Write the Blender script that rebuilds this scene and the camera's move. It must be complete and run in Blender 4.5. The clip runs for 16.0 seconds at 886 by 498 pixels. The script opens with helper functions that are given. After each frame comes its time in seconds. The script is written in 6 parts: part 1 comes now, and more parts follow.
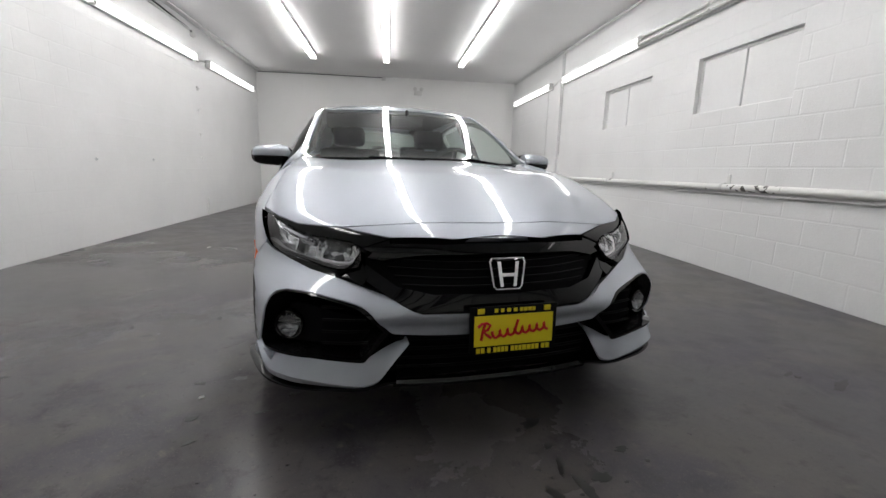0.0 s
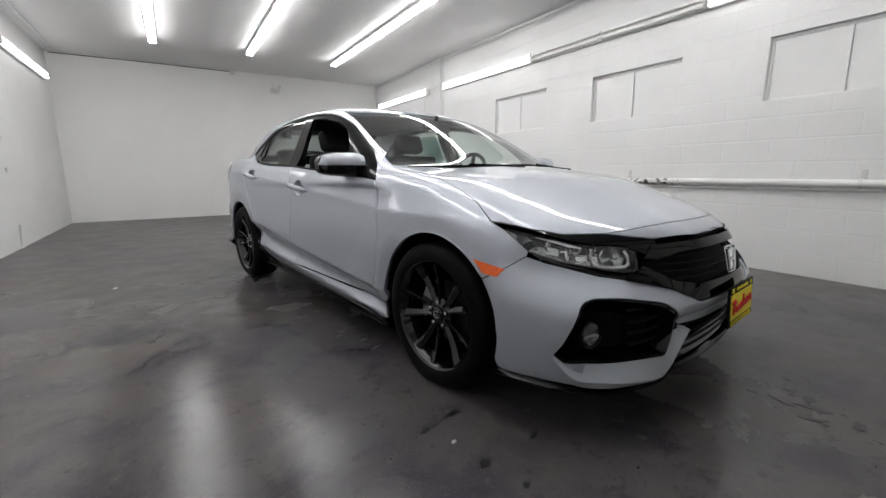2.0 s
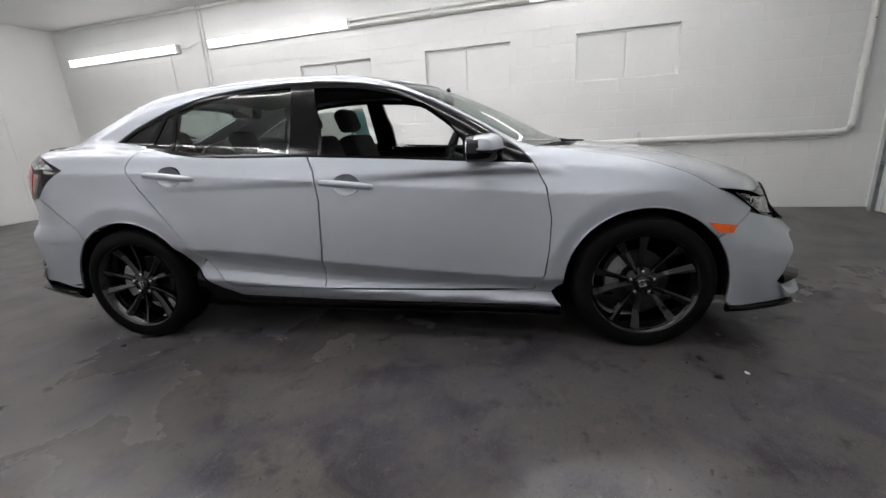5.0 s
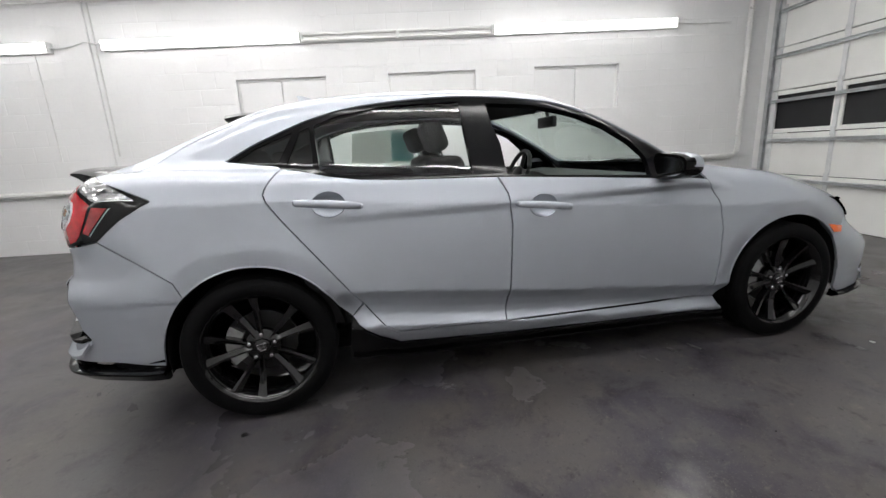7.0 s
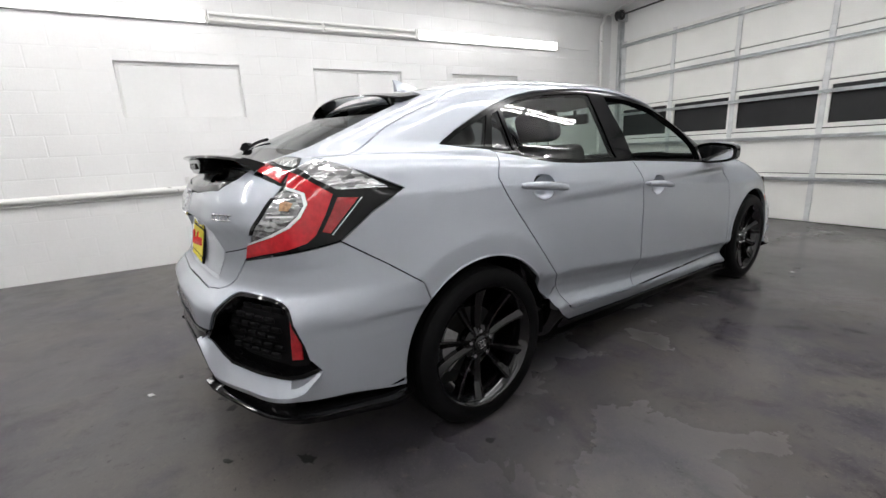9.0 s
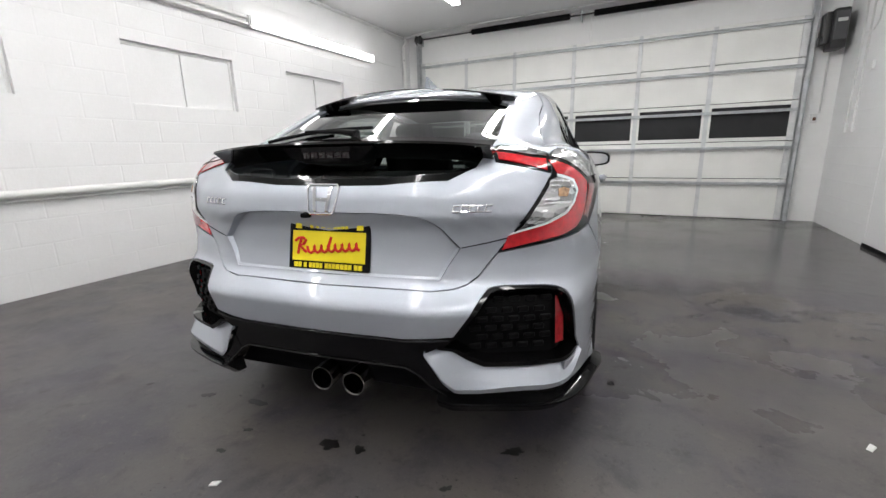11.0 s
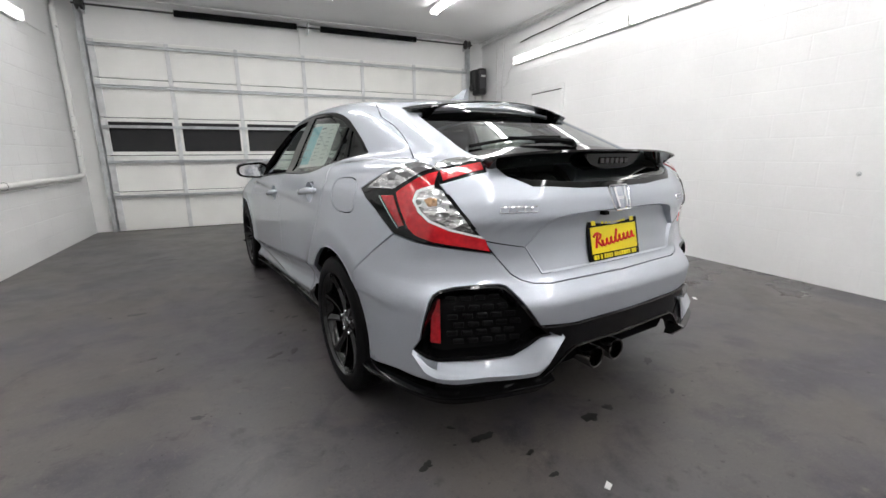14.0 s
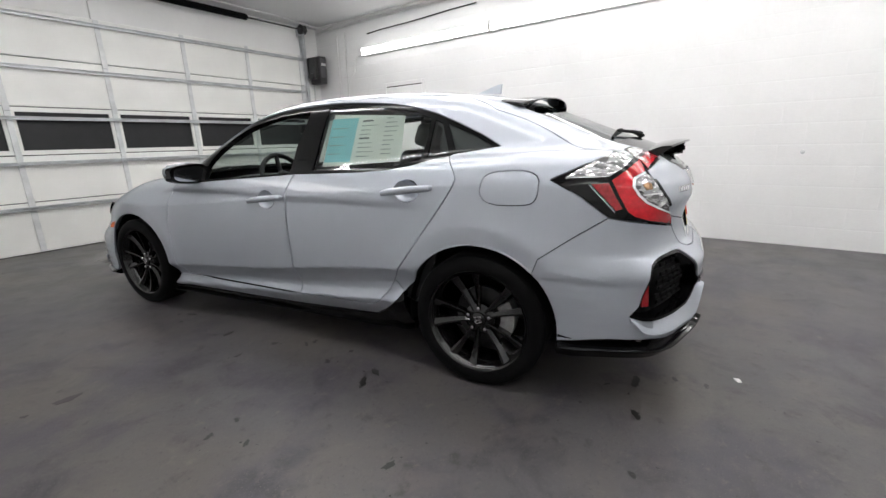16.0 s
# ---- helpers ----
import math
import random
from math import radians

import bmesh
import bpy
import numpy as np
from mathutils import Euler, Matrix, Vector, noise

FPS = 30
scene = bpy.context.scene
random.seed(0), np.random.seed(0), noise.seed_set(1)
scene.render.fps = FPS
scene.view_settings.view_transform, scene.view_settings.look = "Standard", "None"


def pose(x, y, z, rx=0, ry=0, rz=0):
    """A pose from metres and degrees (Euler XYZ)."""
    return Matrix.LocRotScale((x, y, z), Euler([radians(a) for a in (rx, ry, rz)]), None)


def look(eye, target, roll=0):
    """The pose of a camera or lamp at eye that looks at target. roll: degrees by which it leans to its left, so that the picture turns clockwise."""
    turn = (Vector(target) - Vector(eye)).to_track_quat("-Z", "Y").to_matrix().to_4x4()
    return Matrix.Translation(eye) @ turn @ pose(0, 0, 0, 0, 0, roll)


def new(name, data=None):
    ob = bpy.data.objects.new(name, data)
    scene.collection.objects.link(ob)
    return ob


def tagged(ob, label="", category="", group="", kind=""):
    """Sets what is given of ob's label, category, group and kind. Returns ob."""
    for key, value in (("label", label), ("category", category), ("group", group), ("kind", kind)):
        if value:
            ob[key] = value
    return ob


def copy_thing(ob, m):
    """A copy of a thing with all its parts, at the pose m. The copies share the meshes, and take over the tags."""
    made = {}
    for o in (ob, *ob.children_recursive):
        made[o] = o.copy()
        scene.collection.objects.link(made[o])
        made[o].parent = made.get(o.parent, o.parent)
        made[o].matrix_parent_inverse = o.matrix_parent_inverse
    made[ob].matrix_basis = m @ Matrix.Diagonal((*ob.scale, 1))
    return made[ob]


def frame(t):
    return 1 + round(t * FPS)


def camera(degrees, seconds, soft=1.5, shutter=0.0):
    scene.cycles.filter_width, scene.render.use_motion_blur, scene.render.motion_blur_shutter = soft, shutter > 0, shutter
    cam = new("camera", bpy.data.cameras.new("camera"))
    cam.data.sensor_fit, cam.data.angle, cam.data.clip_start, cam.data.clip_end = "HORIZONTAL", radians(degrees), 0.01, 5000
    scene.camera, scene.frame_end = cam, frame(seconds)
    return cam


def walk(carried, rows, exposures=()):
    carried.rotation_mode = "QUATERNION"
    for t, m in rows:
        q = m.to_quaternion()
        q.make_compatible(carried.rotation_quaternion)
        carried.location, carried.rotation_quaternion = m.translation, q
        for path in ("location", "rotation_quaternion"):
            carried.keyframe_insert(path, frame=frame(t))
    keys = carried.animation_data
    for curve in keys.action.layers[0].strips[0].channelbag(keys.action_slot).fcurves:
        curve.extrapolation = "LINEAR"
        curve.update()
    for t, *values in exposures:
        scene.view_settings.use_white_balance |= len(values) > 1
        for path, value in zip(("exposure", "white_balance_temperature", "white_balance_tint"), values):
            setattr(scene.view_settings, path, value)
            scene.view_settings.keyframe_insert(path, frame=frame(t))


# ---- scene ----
cam = camera(93.2, 16.0)
EXPOSURE = [(0, -0.05), (2, -0.06), (4, -0.06), (7, 0.22), (9, 0.26), (11, 0.30), (16, 0.32)]
PATH = [
    (0, (-0.017, 0.765, 0.929), (0.235, 2.713, 0.553), 1.6),
    (0.5, (-0.415, 0.918, 0.886), (-0.023, 2.84, 0.496), 2.6),
    (1, (-0.783, 0.987, 0.867), (-0.085, 2.832, 0.538), 2.8),
    (1.5, (-1.153, 1.078, 0.903), (-0.22, 2.812, 0.555), 1.3),
    (2, (-1.509, 1.299, 0.943), (-0.456, 2.96, 0.581), -0.3),
    (2.5, (-1.861, 1.472, 0.967), (-0.554, 2.945, 0.616), -2.1),
    (3, (-2.124, 1.724, 0.97), (-0.699, 3.058, 0.533), -1.3),
    (3.5, (-2.322, 2.078, 1.007), (-0.787, 3.297, 0.608), 0.2),
    (4, (-2.561, 2.416, 1.035), (-0.899, 3.436, 0.59), -1.4),
    (6.5, (-2.675, 4.35, 1.094), (-0.735, 4.385, 0.611), -3.0),
    (7, (-2.695, 4.755, 1.109), (-0.749, 4.668, 0.653), -3.0),
    (7.5, (-2.636, 5.161, 1.108), (-0.706, 4.938, 0.634), -2.8),
    (8, (-2.59, 5.605, 1.098), (-0.727, 5.063, 0.614), -3.5),
    (8.5, (-2.461, 5.963, 1.089), (-0.652, 5.257, 0.609), -3.5),
    (11, (-1.234, 7.471, 1.081), (-0.353, 5.735, 0.623), -1.3),
    (11.5, (-0.851, 7.57, 1.077), (-0.16, 5.769, 0.552), -0.7),
    (12, (-0.497, 7.694, 1.091), (-0.083, 5.79, 0.643), -0.8),
    (12.5, (-0.143, 7.769, 1.106), (-0.02, 5.831, 0.628), -0.4),
    (13, (0.271, 7.747, 1.115), (0.123, 5.809, 0.643), -1.1),
    (13.5, (0.668, 7.76, 1.12), (0.134, 5.877, 0.709), -0.7),
    (14, (1.01, 7.635, 1.103), (0.218, 5.853, 0.66), -0.4),
    (14.5, (1.359, 7.443, 1.115), (0.329, 5.791, 0.658), 1.2),
    (15, (1.725, 7.272, 1.132), (0.451, 5.811, 0.64), 0.5),
    (15.5, (1.995, 6.975, 1.129), (0.595, 5.645, 0.607), -1.9),
    (16, (2.245, 6.666, 1.135), (0.673, 5.534, 0.639), -1.6),
]
walk(cam, [(t, look(eye, target, roll)) for t, eye, target, roll in PATH], EXPOSURE)

# ---- world and exposure ----
world = bpy.data.worlds.new("world")
scene.world = world
world.use_nodes = True
world.node_tree.nodes["Background"].inputs[0].default_value = (0.5, 0.55, 0.6, 1)
world.node_tree.nodes["Background"].inputs[1].default_value = 0.02
TUBE_POWER = 21.0


# ---- materials ----
def material(name, color, rough=0.5, metal=0.0, coat=0.0, vary=0.0, scale=3.0, fine=0.0, fine_scale=60.0, bump=0.0, bump_scale=40.0, rough_vary=0.0,
             emit=0.0, alpha_glass=0.0, ior=1.45, whole=False, second=None, spec=0.5, coat_rough=0.03):
    m = bpy.data.materials.new(name)
    m.use_nodes = True
    nt = m.node_tree
    b = nt.nodes["Principled BSDF"]
    b.inputs["Base Color"].default_value = (*color, 1)
    b.inputs["Roughness"].default_value = rough
    b.inputs["Metallic"].default_value = metal
    b.inputs["Coat Weight"].default_value = coat
    b.inputs["Coat Roughness"].default_value = coat_rough
    b.inputs["IOR"].default_value = ior
    b.inputs["Specular IOR Level"].default_value = spec
    b.inputs["Transmission Weight"].default_value = alpha_glass
    if emit:
        b.inputs["Emission Color"].default_value = (*color, 1)
        b.inputs["Emission Strength"].default_value = emit
    place = nt.nodes.new("ShaderNodeNewGeometry").outputs["Position"] if whole else nt.nodes.new("ShaderNodeTexCoord").outputs["Object"]
    if vary or fine:
        n1 = nt.nodes.new("ShaderNodeTexNoise")
        n1.inputs["Scale"].default_value, n1.inputs["Detail"].default_value = scale, 6
        n2 = nt.nodes.new("ShaderNodeTexNoise")
        n2.inputs["Scale"].default_value, n2.inputs["Detail"].default_value = fine_scale, 3
        mix = nt.nodes.new("ShaderNodeMix")
        mix.data_type = "RGBA"
        other = second or tuple(c * (1 - vary) for c in color)
        mix.inputs[6].default_value, mix.inputs[7].default_value = (*color, 1), (*other, 1)
        ramp = nt.nodes.new("ShaderNodeMapRange")
        ramp.inputs[1].default_value, ramp.inputs[2].default_value = 0.35, 0.65
        mul = nt.nodes.new("ShaderNodeMix")
        mul.data_type, mul.blend_type = "RGBA", "MULTIPLY"
        gray = nt.nodes.new("ShaderNodeMapRange")
        gray.inputs[3].default_value, gray.inputs[4].default_value = 1 - fine, 1 + fine
        mul.inputs[0].default_value = 1
        for n in (n1, n2):
            nt.links.new(place, n.inputs["Vector"])
        nt.links.new(n1.outputs[0], ramp.inputs[0])
        nt.links.new(ramp.outputs[0], mix.inputs[0])
        nt.links.new(n2.outputs[0], gray.inputs[0])
        nt.links.new(mix.outputs[2], mul.inputs[6])
        nt.links.new(gray.outputs[0], mul.inputs[7])
        nt.links.new(mul.outputs[2], b.inputs["Base Color"])
        if rough_vary:
            rr = nt.nodes.new("ShaderNodeMapRange")
            rr.inputs[1].default_value, rr.inputs[2].default_value = 0.3, 0.7
            rr.inputs[3].default_value, rr.inputs[4].default_value = rough - rough_vary, rough + rough_vary
            nt.links.new(n1.outputs[0], rr.inputs[0])
            nt.links.new(rr.outputs[0], b.inputs["Roughness"])
    if bump:
        n3 = nt.nodes.new("ShaderNodeTexNoise")
        n3.inputs["Scale"].default_value, n3.inputs["Detail"].default_value = bump_scale, 5
        bp = nt.nodes.new("ShaderNodeBump")
        bp.inputs["Strength"].default_value, bp.inputs["Distance"].default_value = bump, 0.01
        nt.links.new(place, n3.inputs["Vector"])
        nt.links.new(n3.outputs[0], bp.inputs["Height"])
        nt.links.new(bp.outputs[0], b.inputs["Normal"])
    return m


M = {}
M["wall"] = material("white_wall_paint", (0.74, 0.74, 0.74), 0.45, vary=0.06, scale=1.2, fine=0.03, fine_scale=30, bump=0.13, bump_scale=60, whole=True)
M["drywall"] = material("white_plaster_paint", (0.86, 0.86, 0.85), 0.5, vary=0.04, scale=0.8, fine=0.02, fine_scale=15, bump=0.06, bump_scale=25)
M["ceiling"] = material("ceiling_paint", (0.74, 0.74, 0.74), 0.6, vary=0.06, scale=0.7, fine=0.03, fine_scale=20, bump=0.1, bump_scale=50)


def floor_material():
    """Grey floor paint, scuffed brown and violet, with a patchy gloss and rubbed marks."""
    m = material("worn_grey_floor_paint", (0.062, 0.060, 0.068), 0.34, spec=0.33)
    nt = m.node_tree
    b = nt.nodes["Principled BSDF"]
    co = nt.nodes.new("ShaderNodeTexCoord")

    def noise_of(scale, detail=6, rough=0.6, warp=0.0):
        n = nt.nodes.new("ShaderNodeTexNoise")
        n.inputs["Distortion"].default_value = warp
        n.inputs["Scale"].default_value, n.inputs["Detail"].default_value, n.inputs["Roughness"].default_value = scale, detail, rough
        nt.links.new(co.outputs["Object"], n.inputs["Vector"])
        return n.outputs[0]

    def span(src, a, c, lo=0.0, hi=1.0):
        r = nt.nodes.new("ShaderNodeMapRange")
        r.interpolation_type = "SMOOTHSTEP"
        for k, v in zip((1, 2, 3, 4), (a, c, lo, hi)):
            r.inputs[k].default_value = v
        nt.links.new(src, r.inputs[0])
        return r.outputs[0]

    def blend(fac, a, c):
        x = nt.nodes.new("ShaderNodeMix")
        x.data_type = "RGBA"
        nt.links.new(fac, x.inputs[0])
        for k, v in ((6, a), (7, c)):
            if isinstance(v, tuple):
                x.inputs[k].default_value = (*v, 1)
            else:
                nt.links.new(v, x.inputs[k])
        return x.outputs[2]
    swirl = noise_of(2.2, 7, 0.62, warp=0.7)
    col = blend(span(noise_of(0.6, 4), 0.40, 0.62), (0.076, 0.072, 0.076), (0.090, 0.080, 0.074))
    col = blend(span(noise_of(1.7, 7, 0.6), 0.46, 0.64), col, (0.056, 0.051, 0.062))
    col = blend(span(swirl, 0.48, 0.76), col, (0.098, 0.087, 0.083))
    col = blend(span(noise_of(3.4, 8, 0.66, warp=0.5), 0.50, 0.74), col, (0.036, 0.033, 0.038))
    col = blend(span(noise_of(9.0, 8, 0.68), 0.55, 0.72), col, (0.044, 0.040, 0.041))
    col = blend(span(noise_of(14.0, 6, 0.7, warp=0.4), 0.56, 0.82), col, (0.130, 0.114, 0.100))
    col = blend(span(noise_of(95.0, 4, 0.7), 0.54, 0.72), col, (0.088, 0.083, 0.081))
    col = blend(span(noise_of(60.0, 4, 0.7), 0.57, 0.72), col, (0.046, 0.043, 0.045))
    col = blend(span(noise_of(7.5, 2, 0.5), 0.735, 0.765), col, (0.018, 0.017, 0.018))
    col = blend(span(noise_of(210.0, 2, 0.6), 0.66, 0.72), col, (0.150, 0.138, 0.126))
    col = blend(span(noise_of(34.0, 2, 0.5), 0.735, 0.755), col, (0.020, 0.018, 0.019))
    nt.links.new(col, b.inputs["Base Color"])
    rough = span(noise_of(3.2, 8, 0.65, warp=0.4), 0.3, 0.7, 0.09, 0.17)
    reach = nt.nodes.new("ShaderNodeVectorMath")
    reach.operation, reach.inputs[1].default_value = "DISTANCE", (-2.4, 2.6, 0)
    nt.links.new(co.outputs["Object"], reach.inputs[0])
    edge = nt.nodes.new("ShaderNodeMath")
    edge.operation = "ADD"
    nt.links.new(reach.outputs["Value"], edge.inputs[0])
    nt.links.new(span(noise_of(1.3, 2, 0.5), 0.2, 0.8, -0.9, 0.9), edge.inputs[1])
    worn = nt.nodes.new("ShaderNodeMath")
    worn.operation = "ADD"
    nt.links.new(rough, worn.inputs[0])
    nt.links.new(span(edge.outputs[0], 1.4, 3.6, 0.0, 0.22), worn.inputs[1])
    nt.links.new(worn.outputs[0], b.inputs["Roughness"])
    coarse = nt.nodes.new("ShaderNodeBump")
    coarse.inputs["Strength"].default_value, coarse.inputs["Distance"].default_value = 0.10, 0.012
    nt.links.new(noise_of(9.0, 3, 0.6), coarse.inputs["Height"])
    bp = nt.nodes.new("ShaderNodeBump")
    bp.inputs["Strength"].default_value, bp.inputs["Distance"].default_value = 0.11, 0.005
    nt.links.new(noise_of(55.0, 7, 0.75), bp.inputs["Height"])
    nt.links.new(coarse.outputs[0], bp.inputs["Normal"])
    nt.links.new(bp.outputs[0], b.inputs["Normal"])
    return m


M["floor"] = floor_material()
M["tube"] = material("lit_tube", (1.0, 0.99, 0.985), 0.5, emit=TUBE_POWER)
M["tube_wall"] = material("lit_wall_tube", (1.0, 0.99, 0.985), 0.5, emit=TUBE_POWER * 0.20)
M["tube_off"] = material("unlit_tube", (0.75, 0.75, 0.73), 0.25)
M["fixture"] = material("white_enamel", (0.72, 0.72, 0.71), 0.35, fine=0.04, vary=0.08)
M["galv"] = material("galvanised_steel", (0.62, 0.64, 0.65), 0.42, metal=0.6, vary=0.25, scale=9, fine=0.1, fine_scale=70)
M["pale_galv"] = material("pale_galvanised_steel", (0.72, 0.73, 0.73), 0.42, metal=0.15, vary=0.16, scale=9, fine=0.06, fine_scale=70)
M["door_panel"] = material("white_door_enamel", (0.86, 0.86, 0.83), 0.4, vary=0.07, scale=2, fine=0.03, bump=0.05, bump_scale=15)
M["black_pane"] = material("blacked_out_pane", (0.012, 0.012, 0.014), 0.5, vary=0.4, scale=4)
M["black_plastic"] = material("black_textured_plastic", (0.007, 0.007, 0.0075), 0.55, spec=0.06, vary=0.3, fine=0.1, fine_scale=200)
M["gloss_black"] = material("gloss_black_trim", (0.003, 0.003, 0.0033), 0.05, spec=0.35, vary=0.2)
M["satin_black"] = material("black_window_trim", (0.004, 0.004, 0.0045), 0.12, spec=0.25, vary=0.2)
M["rubber"] = material("tyre_rubber", (0.0042, 0.0042, 0.0046), 0.6, spec=0.10, vary=0.3, scale=6, fine=0.15, fine_scale=90, bump=0.1, bump_scale=120)
M["dark_metal"] = material("dark_steel", (0.08, 0.08, 0.08), 0.4, metal=0.8, vary=0.3)
M["chrome"] = material("chrome", (0.8, 0.8, 0.82), 0.08, metal=1.0, vary=0.05)
M["seat"] = material("black_seat_cloth", (0.018, 0.018, 0.02), 0.9, vary=0.3, scale=14, fine=0.3, fine_scale=300, bump=0.2, bump_scale=300)
M["dash"] = material("dark_dash_plastic", (0.016, 0.016, 0.018), 0.55, vary=0.2, fine=0.15, fine_scale=250)
M["liner"] = material("dark_liner", (0.008, 0.008, 0.009), 0.95, spec=0.03, vary=0.3)


def paint_material():
    """Silver basecoat with fine metal flake under a hard clear lacquer."""
    m = material("silver_metallic_paint", (0.405, 0.430, 0.475), 0.51, metal=0.72, coat=1.0, coat_rough=0.004)
    nt = m.node_tree
    b = nt.nodes["Principled BSDF"]
    co = nt.nodes.new("ShaderNodeTexCoord")
    n = nt.nodes.new("ShaderNodeTexNoise")
    n.inputs["Scale"].default_value = 900
    r = nt.nodes.new("ShaderNodeMapRange")
    r.inputs[3].default_value, r.inputs[4].default_value = 0.84, 1.16
    mul = nt.nodes.new("ShaderNodeMix")
    mul.data_type, mul.blend_type = "RGBA", "MULTIPLY"
    mul.inputs[0].default_value = 1
    mul.inputs[6].default_value = (0.432, 0.460, 0.510, 1)
    nt.links.new(co.outputs["Object"], n.inputs["Vector"])
    nt.links.new(n.outputs[0], r.inputs[0])
    nt.links.new(r.outputs[0], mul.inputs[7])
    nt.links.new(mul.outputs[2], b.inputs["Base Color"])
    return m


def facet_material(name, color, low, scale, stretch):
    """Lamp interior: bright metal broken into small facets, their bright and dark reflections put into the colour."""
    m = material(name, color, 0.10, metal=0.9, coat=1.0)
    nt = m.node_tree
    b = nt.nodes["Principled BSDF"]
    co = nt.nodes.new("ShaderNodeTexCoord")
    mp = nt.nodes.new("ShaderNodeMapping")
    mp.inputs["Scale"].default_value = stretch
    v = nt.nodes.new("ShaderNodeTexVoronoi")
    v.inputs["Scale"].default_value = scale
    sep = nt.nodes.new("ShaderNodeSeparateColor")
    mix = nt.nodes.new("ShaderNodeMix")
    mix.data_type = "RGBA"
    # cell colours imitate facets that mirror bright or dark surroundings
    mix.inputs[6].default_value, mix.inputs[7].default_value = (*(c * low for c in color), 1), (*color, 1)
    bp = nt.nodes.new("ShaderNodeBump")
    bp.inputs["Strength"].default_value, bp.inputs["Distance"].default_value = 0.7, 0.006
    nt.links.new(co.outputs["Object"], mp.inputs["Vector"])
    nt.links.new(mp.outputs[0], v.inputs["Vector"])
    nt.links.new(v.outputs["Color"], sep.inputs[0])
    nt.links.new(sep.outputs[0], mix.inputs[0])
    nt.links.new(mix.outputs[2], b.inputs["Base Color"])
    nt.links.new(v.outputs["Distance"], bp.inputs["Height"])
    nt.links.new(bp.outputs[0], b.inputs["Normal"])
    return m


M["paint"] = paint_material()


def chipped_material():
    """White pipe paint, chipped through to dark metal in places."""
    m = material("chipped_white_pipe_paint", (0.74, 0.74, 0.72), 0.45)
    nt = m.node_tree
    b = nt.nodes["Principled BSDF"]
    co = nt.nodes.new("ShaderNodeTexCoord")
    n1, n2 = nt.nodes.new("ShaderNodeTexNoise"), nt.nodes.new("ShaderNodeTexNoise")
    n1.inputs["Scale"].default_value, n2.inputs["Scale"].default_value, n2.inputs["Detail"].default_value = 1.9, 22, 6
    for n in (n1, n2):
        nt.links.new(co.outputs["Object"], n.inputs["Vector"])
    add = nt.nodes.new("ShaderNodeMath")
    add.operation = "ADD"
    nt.links.new(n1.outputs[0], add.inputs[0])
    nt.links.new(n2.outputs[0], add.inputs[1])
    r = nt.nodes.new("ShaderNodeMapRange")
    r.inputs[1].default_value, r.inputs[2].default_value = 1.17, 1.21
    mix = nt.nodes.new("ShaderNodeMix")
    mix.data_type = "RGBA"
    mix.inputs[6].default_value, mix.inputs[7].default_value = (0.74, 0.74, 0.72, 1), (0.05, 0.045, 0.04, 1)
    nt.links.new(add.outputs[0], r.inputs[0])
    nt.links.new(r.outputs[0], mix.inputs[0])
    nt.links.new(mix.outputs[2], b.inputs["Base Color"])
    return m


M["pipe"] = chipped_material()
M["rust"] = material("rusty_bolt", (0.18, 0.08, 0.04), 0.8, vary=0.5, scale=40)
M["conduit"] = material("painted_conduit", (0.66, 0.66, 0.65), 0.45, vary=0.15, scale=6)
M["opener"] = material("grey_opener_case", (0.035, 0.034, 0.036), 0.45, vary=0.15, scale=8)
M["opener_face"] = material("opener_face", (0.085, 0.085, 0.09), 0.4, vary=0.1)
M["wet"] = material("wet_dark_spot", (0.014, 0.013, 0.013), 0.35, vary=0.3, scale=9)


def glass_material(name, tint, rough=0.0):
    """Thin glass: a tinted see-through film with a mirror gloss that grows at glancing angles."""
    m = bpy.data.materials.new(name)
    m.use_nodes = True
    nt = m.node_tree
    nt.nodes.remove(nt.nodes["Principled BSDF"])
    out = nt.nodes["Material Output"]
    tr = nt.nodes.new("ShaderNodeBsdfTransparent")
    tr.inputs[0].default_value = (*tint, 1)
    gl = nt.nodes.new("ShaderNodeBsdfGlossy")
    gl.inputs["Roughness"].default_value = rough
    lw = nt.nodes.new("ShaderNodeLayerWeight")
    lw.inputs[0].default_value = 0.5
    pw = nt.nodes.new("ShaderNodeMath")
    pw.operation, pw.inputs[1].default_value = "POWER", 4.0
    nt.links.new(lw.outputs["Facing"], pw.inputs[0])
    fr = nt.nodes.new("ShaderNodeMapRange")
    fr.inputs[3].default_value, fr.inputs[4].default_value = 0.07, 0.95
    nt.links.new(pw.outputs[0], fr.inputs[0])
    mix = nt.nodes.new("ShaderNodeMixShader")
    nt.links.new(fr.outputs[0], mix.inputs[0])
    nt.links.new(tr.outputs[0], mix.inputs[1])
    nt.links.new(gl.outputs[0], mix.inputs[2])
    nt.links.new(mix.outputs[0], out.inputs[0])
    return m


M["glass"] = glass_material("clear_green_glass", (0.68, 0.78, 0.73))
M["glass_dark"] = glass_material("tinted_glass", (0.78, 0.83, 0.80))
M["glass_rear"] = glass_material("dark_tinted_glass", (0.50, 0.55, 0.53))
M["glass_black"] = glass_material("near_black_glass", (0.10, 0.11, 0.11))
M["lens"] = glass_material("clear_lamp_lens", (0.93, 0.94, 0.95))


